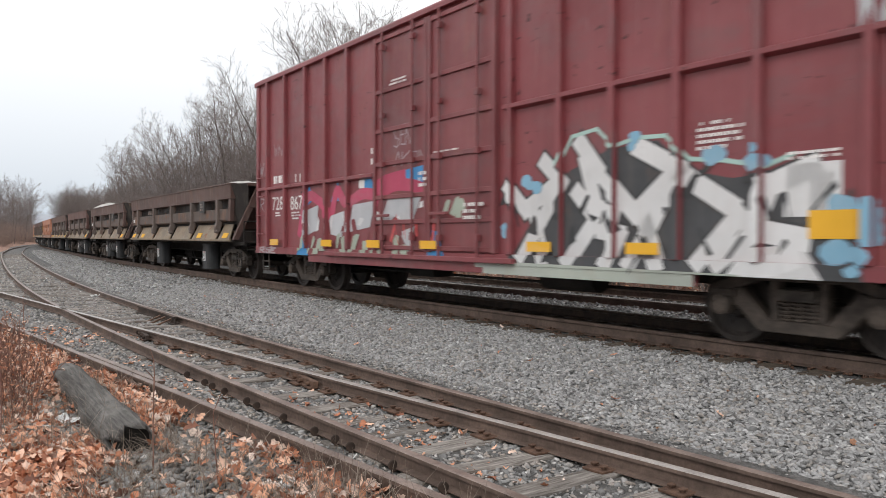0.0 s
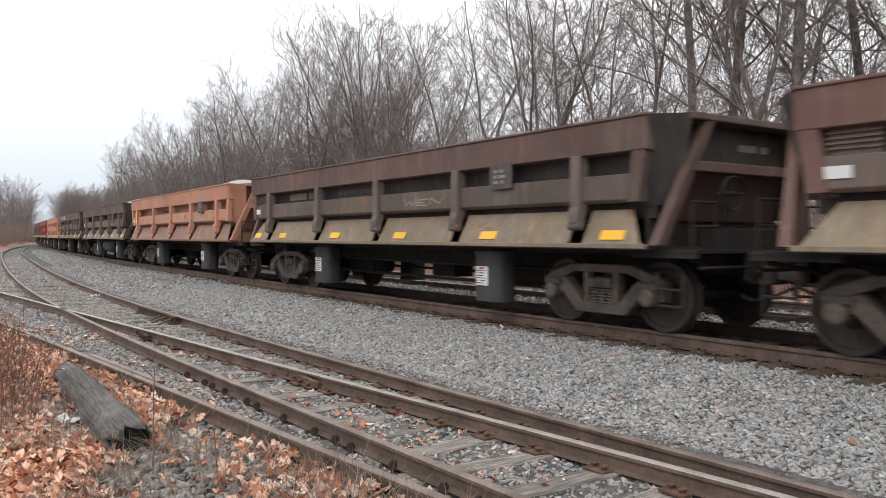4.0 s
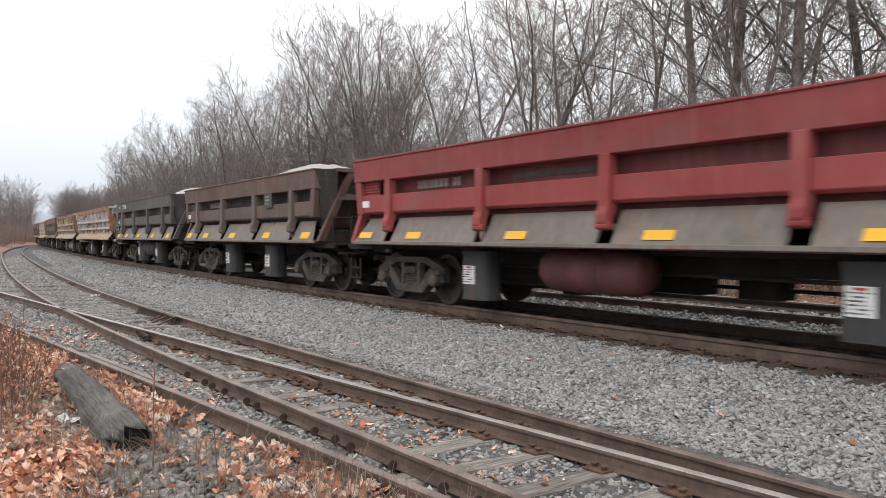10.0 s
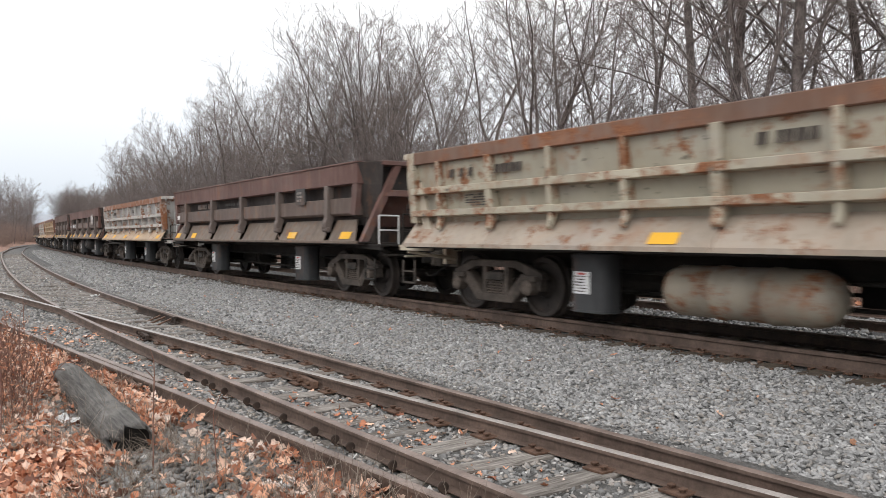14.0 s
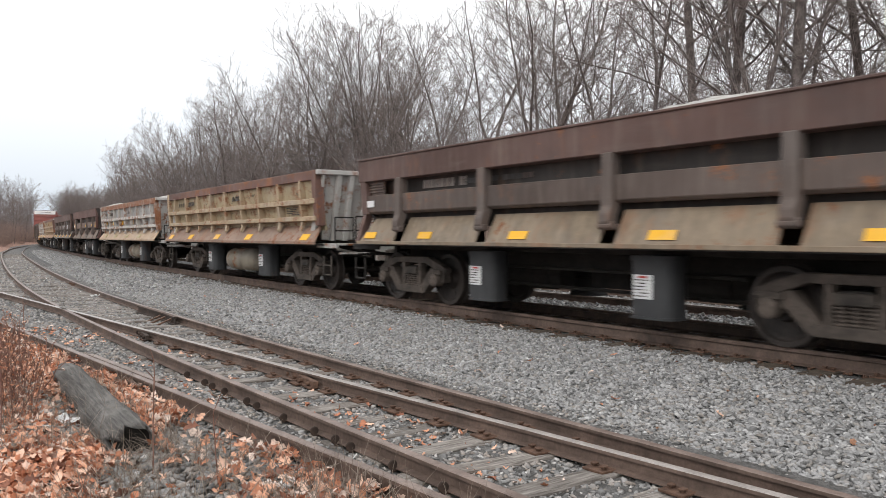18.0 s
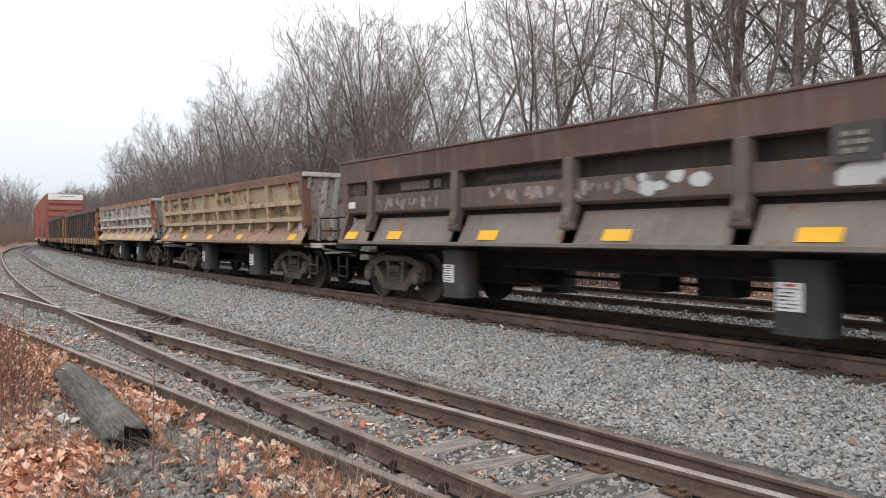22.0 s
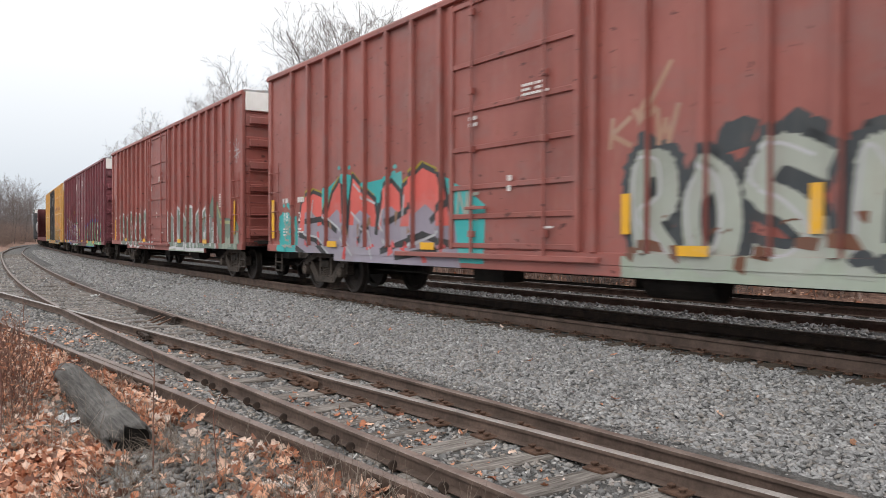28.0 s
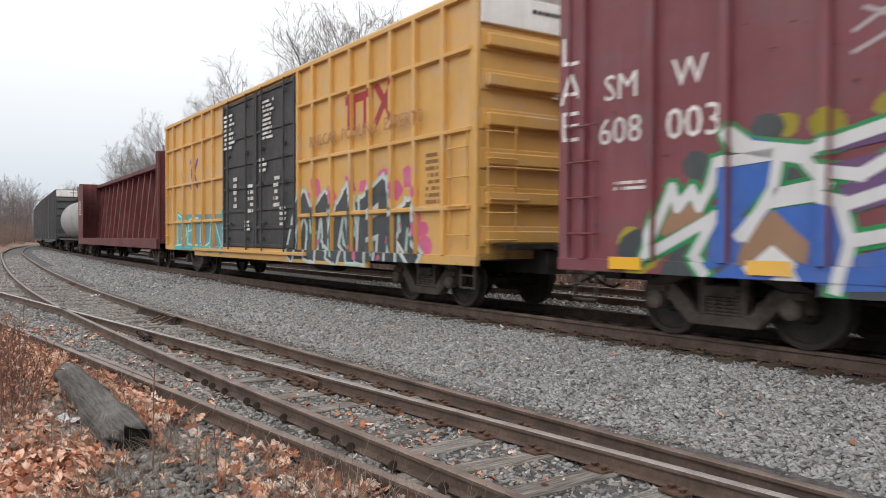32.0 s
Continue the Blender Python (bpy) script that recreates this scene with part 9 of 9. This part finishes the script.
v, f = stones(scatter(800, -14, 11.5, -1.25, -0.80, rnd, lambda s, l: np.full(len(s), -0.195), 0.02), 0.045, rnd)
thing("rust_debris", joined("rust_debris", v, f), M_PLATE, Matrix(), "rusty brown debris beside the rail foot", "debris", kind="stuff")

# a lobed oak leaf: outline round a mid point
LOBES = np.array([(-0.52, 0.0), (-0.34, 0.10), (-0.26, 0.27), (-0.10, 0.15), (0.02, 0.36), (0.16, 0.17), (0.32, 0.25), (0.52, 0.0), (0.32, -0.25), (0.16, -0.17), (0.02, -0.36), (-0.10, -0.15), (-0.26, -0.27), (-0.34, -0.10)])


def leaves(places, size, g, tilt=0.38):
    n, k = len(places), len(LOBES)
    base = np.zeros((n, k + 1, 3))
    base[:, :k, :2] = LOBES[None] * (1 + g.normal(0, 0.08, (n, k, 2)))
    base[:, :, 1] *= g.uniform(0.65, 1.1, n)[:, None]
    fold, curl = g.uniform(-0.25, 0.7, n), g.normal(0, 0.8, n)
    base[:, :, 2] = fold[:, None] * np.abs(base[:, :, 1]) + curl[:, None] * base[:, :, 0] ** 2 + g.normal(0, 0.025, (n, k + 1))
    base *= (size * g.uniform(0.55, 1.35, n))[:, None, None]
    v = np.einsum("nij,nkj->nki", turns(n, g, tilt), base) + places[:, None, :]
    tri = np.array([(k, i, (i + 1) % k) for i in range(k)])
    f = tri[None] + (np.arange(n) * (k + 1))[:, None, None]
    return v.reshape(-1, 3), f.reshape(-1, 3)


def on_ground(n, x0, x1, y0, y1, g, keep, lift):
    x, y = g.uniform(x0, x1, n), g.uniform(y0, y1, n)
    s, l = near_main(x, y)
    ok = keep(s, l, x, y, g)
    x, y = x[ok], y[ok]
    z = np.maximum(ground_height(x, y), np.where((l[ok] > branch_off(s[ok]) - 1.5) & (l[ok] < -4), -0.366, -9))
    return np.stack([x, y, z + g.uniform(0.01, lift, len(x))], 1)


def patchy(x, y):
    return np.sin(x * 1.7 + 2.1 * np.sin(y * 0.9)) * np.sin(y * 1.3 + 1.1 * np.sin(x * 1.1))


def litter_keep(s, l, x, y, g):
    edge = branch_off(s) - 0.80
    bare = ((patchy(x, y) > 0.25) & (l > -8.6) & (s < 8.6)) | ((x > -2.5 + 0.25 * np.sin(y * 5)) & (x < -1.25 + 0.2 * np.sin(y * 4)) & (y > 4.85) & (y < 7.4)) | ((x > -2.0) & (x < -0.9) & (y < 5.4) & (g.uniform(0, 1, len(x)) < 0.6))
    return (l < edge) & ((~bare) | (g.uniform(0, 1, len(x)) < 0.18)) & (x * x + y * y > 4)


sets = [leaves(on_ground(52000, -8.5, 2.2, 3.2, 12.0, rnd, litter_keep, 0.09), 0.106, rnd, 0.6),
        leaves(on_ground(26000, -8.0, -2.2, 3.6, 9.0, rnd, lambda s, l, x, y, g: (l < branch_off(s) - 0.9) & (l > -14), 0.10), 0.085, rnd, 0.7),
        leaves(on_ground(14000, -22, -3, 9.0, 26, rnd, lambda s, l, x, y, g: (l < branch_off(s) - 0.9) & (l > -16), 0.06), 0.13, rnd, 0.4),
        leaves(on_ground(5200, -9, 2.5, 4.0, 14.0, rnd, lambda s, l, x, y, g: (l > branch_off(s) - 0.8) & (l < siding_off(s) + 0.2) & (patchy(x * 1.4, y) < -0.15), 0.02), 0.085, rnd, 0.3),
        leaves(on_ground(9000, -16, 10, 10, 32, rnd, lambda s, l, x, y, g: (l > 6.6) & (l < 11), 0.05), 0.16, rnd, 0.4),
        leaves(scatter(150, -8, 11, -4.8, -1.0, rnd, bed_z, 0.05), 0.085, rnd, 0.35),
        leaves(on_ground(9000, -34, -8, 16, 60, rnd, lambda s, l, x, y, g: (l < siding_off(s) - 1.7) & (l > -18), 0.06), 0.22, rnd, 0.4)]
off, vv, ff = 0, [], []
for v, f in sets:
    vv.append(v), ff.append(f + off)
    off += len(v)
thing("fallen_leaves", joined("fallen_leaves", np.concatenate(vv), np.concatenate(ff)), M_LEAF, Matrix(), "dry curled orange-brown oak leaves on the ground", "leaves", kind="stuff")

# dry grass and fine twigs between the leaves
M_STRAW = by_piece("dry_straw", [(0.0, (0.16, 0.125, 0.10)), (1.0, (0.42, 0.36, 0.30)), (0.5, (0.27, 0.22, 0.18))])


def straws(places, g, lo=0.10, hi=0.42, tilt=1.15, r=0.0022):
    n = len(places)
    a, t = g.uniform(0, 2 * np.pi, n), np.abs(g.normal(0.9, 0.4, n)).clip(0, 1.5) * tilt / 1.15
    ln = g.uniform(lo, hi, n)
    d = np.stack([np.sin(t) * np.cos(a), np.sin(t) * np.sin(a), np.cos(t)], 1)
    side = np.stack([-np.sin(a), np.cos(a), np.zeros(n)], 1)
    mid = places + d * (ln * 0.5)[:, None] + np.array([0, 0, 1.0]) * (ln * 0.08)[:, None]
    tip = places + d * ln[:, None]
    up = np.cross(d, side)
    v = np.stack([places - side * r, places + side * r, places + up * r * 1.5, mid - side * r * 0.8, mid + side * r * 0.8, mid + up * r, tip - side * r * 0.3, tip + side * r * 0.3, tip + up * r * 0.3], 1)
    q = np.array([(0, 1, 4, 3), (1, 2, 5, 4), (2, 0, 3, 5), (3, 4, 7, 6), (4, 5, 8, 7), (5, 3, 6, 8)])
    return v.reshape(-1, 3), (q[None] + (np.arange(n) * 9)[:, None, None]).reshape(-1, 4)


v1, f1 = straws(on_ground(8000, -5.5, 1.2, 3.6, 8.0, rnd, lambda s, l, x, y, g: (l < branch_off(s) - 0.85) & (patchy(x * 1.3 + 2, y) > -0.25), 0.03), rnd)
v3, f3 = straws(on_ground(1500, -2.3, 1.0, 3.6, 5.8, rnd, lambda s, l, x, y, g: (l < branch_off(s) - 0.85), 0.09), rnd, 0.08, 0.34)
v2, f2 = straws(on_ground(2500, -10, 0, 6, 14, rnd, lambda s, l, x, y, g: (l < branch_off(s) - 0.9), 0.02), rnd, 0.15, 0.5, r=0.003)
thing("dry_grass", joined("dry_grass", np.concatenate([v1, v2, v3]), np.concatenate([f1, f2 + len(v1), f3 + len(v1) + len(v2)])), M_STRAW, Matrix(), "flattened dry grass stalks and thin twigs", "grass", kind="stuff")


def z_at(x, y):
    return float(ground_height([x], [y])[0])


# the rotten log: a weathered round timber with a dark broken end
def log_mesh():
    r = random.Random(8)
    rings, n = 22, 20
    vs, fs = [], []
    lump = [r.uniform(0.92, 1.08) for _ in range(n)]
    for i in range(rings):
        x = 3.05 * i / (rings - 1)
        for j in range(n):
            a = 2 * math.pi * j / n
            rad = (0.172 - 0.014 * x) * lump[j] * (1 + 0.07 * math.sin(i * 0.9 + j * 2.0) + 0.05 * math.sin(i * 2.3 - j * 0.9)) + r.uniform(-0.006, 0.006)
            if i == 0:
                rad *= 0.86
            ragged = (0.11 * math.sin(j * 1.9) + r.uniform(-0.09, 0.04)) if i == 0 else 0
            vs.append((x + ragged, rad * math.cos(a), rad * math.sin(a)))
    for i in range(rings - 1):
        for j in range(n):
            fs.append((i * n + j, i * n + (j + 1) % n, (i + 1) * n + (j + 1) % n, (i + 1) * n + j))
    fs.append(tuple((rings - 1) * n + j for j in range(n)))
    base = len(vs)
    for j in range(n):
        a = 2 * math.pi * j / n
        vs.append((0.42 + r.uniform(-0.02, 0.05), 0.13 * math.cos(a), 0.13 * math.sin(a)))
    for j in range(n):
        fs.append((j, base + j, base + (j + 1) % n, (j + 1) % n))
    fs.append(tuple(base + j for j in range(n)))
    me = bpy.data.meshes.new("log")
    me.from_pydata(vs, [], fs)
    me.polygons.foreach_set("use_smooth", [True] * len(me.polygons))
    return me


def log_wood():
    m, nt, b = node_material("weathered_log_wood")
    vec = object_coords(nt)
    fibre = tex_noise(nt, stretch(nt, vec, 1.2, 26, 26), 1.5, 7, 0.65)
    patch = tex_noise(nt, vec, 3.0, 5, 0.6)
    base = blend(nt, step_between(nt, fibre, 0.32, 0.7), (0.030, 0.027, 0.025), (0.17, 0.158, 0.145))
    base = blend(nt, times(nt, step_between(nt, patch, 0.5, 0.68), 0.6), base, (0.22, 0.205, 0.19))
    nt.links.new(base, b.inputs["Base Color"])
    b.inputs["Roughness"].default_value = 0.85
    bump(nt, b, fibre, 1.0, 0.02)
    return m


log_m = log_wood()
the_log = thing("fallen_log", log_mesh(), log_m, pose(-2.22, 5.60, z_at(-2.22, 5.60) + 0.12, 0, -1.5, 124), "weathered grey round timber with rotten dark end", "log")


# black disc across the hollow: rotten wood and inner shade in one colour
part("rotten_core", Geo().tube((0.09, 0, 0), (0.12, 0, 0), 0.142, n=16).mesh("rotten_core"), M_BLACK, the_log, "black disc for the rot and shade of the hollow end")


# upright dead stalks and the brown weed clump
def stalk_mesh(seed, tall, side):
    r = random.Random(seed)
    g = Geo()
    p, d = Vector((0, 0, -0.03)), Vector((0, 0, 1))
    for i in range(7):
        d = (d + Vector((r.gauss(0, 0.05), r.gauss(0, 0.05), 0.05))).normalized()
        q = p + d * tall / 7
        g.tube(p, q, 0.006 - i * 0.0004, 0.0056 - i * 0.0004, n=5)
        if i > 2 and side:
            e = (d + Vector((r.gauss(0, 0.7), r.gauss(0, 0.7), 0.2))).normalized()
            g.tube(q, q + e * r.uniform(0.05, 0.16), 0.003, 0.002, n=4)
        p = q
    return g.mesh("dead_stalk")


M_STALK = rough_stuff("dead_stalk", (0.14, 0.070, 0.05), (0.32, 0.19, 0.15), 14.0)
for i, (x, y, tall) in enumerate(((-1.92, 5.15, 0.86), (-1.42, 4.92, 0.66), (-3.35, 5.9, 0.8), (-4.6, 8.6, 1.0), (-4.2, 7.7, 0.9))):
    thing("dead_stalk", stalk_mesh(60 + i, tall, True), M_STALK, pose(x, y, z_at(x, y), 0, 0, i * 77), "thin upright dead weed stalk", "weed", "dead weed stalks")


def weed_meshes(seed, tall, stems):
    r = random.Random(seed)
    g, lv = Geo(), []
    for i in range(stems):
        p, d = Vector((r.gauss(0, 0.16), r.gauss(0, 0.16), -0.03)), Vector((r.gauss(0, 0.22), r.gauss(0, 0.22), 1)).normalized()
        ln = tall * r.uniform(0.5, 1.1)
        for k in range(6):
            d = (d + Vector((r.gauss(0, 0.12), r.gauss(0, 0.12), 0))).normalized()
            q = p + d * ln / 6
            g.tube(p, q, 0.0045, 0.004, n=4)
            for w in range(3):
                e = (d + Vector((r.gauss(0, 0.6), r.gauss(0, 0.6), r.gauss(0, 0.4)))).normalized()
                t = q + e * r.uniform(0.04, 0.16)
                g.tube(q, t, 0.0028, 0.0018, n=3)
                lv.append(tuple(t))
            p = q
    return g.mesh("weed_stems"), np.array(lv)


for i, (x, y, tall, stems) in enumerate(((-4.05, 7.2, 0.75, 24), (-3.85, 6.6, 0.6, 12), (-4.5, 7.9, 0.8, 22), (-4.25, 6.9, 0.85, 18), (-5.0, 8.6, 0.8, 22))):
    stems_me, tips = weed_meshes(90 + i, tall, stems)
    w = thing("dry_weed", stems_me, M_STALK, pose(x, y, z_at(x, y)), "brown dry weed clump with withered leaves", "weed", "dry weed clumps")
    v, f = leaves(tips, 0.032, rnd, 1.2)
    part("withered_leaves", joined("withered_leaves", v, f), M_LEAF, w)

# thin fallen branches by the rail
def branch_mesh(seed, ln):
    r = random.Random(seed)
    g = Geo()
    p, d = Vector((0, 0, 0)), Vector((1, 0, 0))
    for i in range(6):
        d = (d + Vector((0, r.gauss(0, 0.14), r.gauss(0, 0.05)))).normalized()
        q = p + d * ln / 6
        g.tube(p, q, 0.016 - i * 0.002, 0.014 - i * 0.002, n=6)
        if i in (2, 4):
            e = (d + Vector((0, r.choice((-1, 1)) * 0.8, 0.15))).normalized()
            g.tube(q, q + e * ln * 0.2, 0.007, 0.003, n=5)
        p = q
    return g.mesh("fallen_branch", smooth=True)


for i, (x, y, ln, turn) in enumerate(((-2.25, 6.75, 1.15, -35), (-1.95, 6.35, 0.95, -28), (-2.0, 5.9, 0.9, -50), (-0.95, 5.05, 0.5, 20), (-2.6, 7.3, 0.7, -20))):
    thing("fallen_branch", branch_mesh(120 + i, ln), M_BARK, pose(x, y, z_at(x, y) + 0.03, 0, 0, turn), "dead fallen branch lying in the leaves", "branch", "fallen branches")

# litter: cup, can, papers
def plastic(name, colour, rough, trans=0.0):
    m, nt, b = node_material(name)
    n = tex_noise(nt, object_coords(nt), 30, 4, 0.6)
    nt.links.new(blend(nt, step_between(nt, n, 0.3, 0.75), colour, tuple(c * 0.7 for c in colour)), b.inputs["Base Color"])
    b.inputs["Roughness"].default_value = rough
    b.inputs["Transmission Weight"].default_value = trans
    return m


M_CUP = plastic("clear_plastic", (0.75, 0.76, 0.78), 0.25, 0.6)
M_PAPER = plastic("dirty_white_paper", (0.70, 0.69, 0.68), 0.7)
M_TIN = plastic("crushed_tin", (0.50, 0.48, 0.46), 0.35)
cup = Geo().lathe_x([(0.0, 0.0), (0.0, 0.030), (0.11, 0.042), (0.11, 0.046), (0.115, 0.046), (0.112, 0.039), (0.004, 0.028)], 20)
cup_ob = thing("plastic_cup", cup.mesh("plastic_cup", smooth=True), M_CUP, pose(-0.70, 5.22, z_at(-0.7, 5.22) + 0.10, 0, -35, 25), "crushed clear plastic cup in the leaves", "cup")
part("straw", Geo().tube((0.02, 0, 0.02), (0.20, 0.01, 0.05), 0.004, n=8).mesh("straw"), M_PAPER, cup_ob, "white drinking straw")
can = Geo().lathe_x([(0, 0), (0, 0.026), (0.01, 0.033), (0.04, 0.026), (0.08, 0.033), (0.11, 0.03), (0.12, 0.024), (0.118, 0)], 16)
thing("crushed_can", can.mesh("crushed_can"), M_TIN, pose(-1.36, 4.98, z_at(-1.36, 4.98) + 0.06, 10, -8, 200), "crushed pale drinks can on the leaves", "can")


def crumple(seed, w, d):
    r = random.Random(seed)
    n = 9
    vs = [(w * (i / (n - 1) - 0.5) * r.uniform(0.85, 1.1), d * (j / (n - 1) - 0.5) * r.uniform(0.85, 1.1), r.uniform(0, 0.055) + 0.03 * math.sin(i * 1.1) * math.sin(j)) for i in range(n) for j in range(n)]
    fs = [(i * n + j, (i + 1) * n + j, (i + 1) * n + j + 1, i * n + j + 1) for i in range(n - 1) for j in range(n - 1)]
    me = bpy.data.meshes.new("paper")
    me.from_pydata(vs, [], fs)
    return me


for i, (x, y, w, d) in enumerate(((-3.15, 6.55, 0.24, 0.16), (-1.0, 4.82, 0.18, 0.10), (-10.6, 19.4, 0.35, 0.25), (-9.0, 20.2, 0.25, 0.2))):
    thing("paper_scrap", crumple(i, w, d), M_PAPER, pose(x, y, max(z_at(x, y), -0.42) + 0.06, 0, 0, i * 50), "crumpled dirty white paper scrap", "litter", "paper scraps")


def motions():
    """The cars roll along the main track; the wheelsets turn in their trucks."""
    times_at = [i * 0.5 for i in range(65)]
    for car, u, reach in CARS:
        rows = []
        for t in times_at:
            s = u + rolled(t)
            xa, ya = on_line(s - reach)
            xb, yb = on_line(s + reach)
            rows.append((t, pose(float(xa + xb) / 2, float(ya + yb) / 2, 0, 0, 0, math.degrees(math.atan2(yb - ya, xb - xa)))))
        walk(car, rows)
    first = {}
    for ws, k in WHEELSETS:
        if k not in first:
            rows = []
            for i in range(32 * FPS + 1):
                t = i / FPS
                rows.append((t, pose(k * AXLE, 0, WHEEL_R, 0, math.degrees(rolled(t) / WHEEL_R), 0)))
            walk(ws, rows)
            first[k] = ws.animation_data
        else:
            # alike wheelsets turn alike
            ws.rotation_mode = "QUATERNION"
            keys = ws.animation_data_create()
            keys.action = first[k].action
            keys.action_slot = first[k].action_slot


motions()
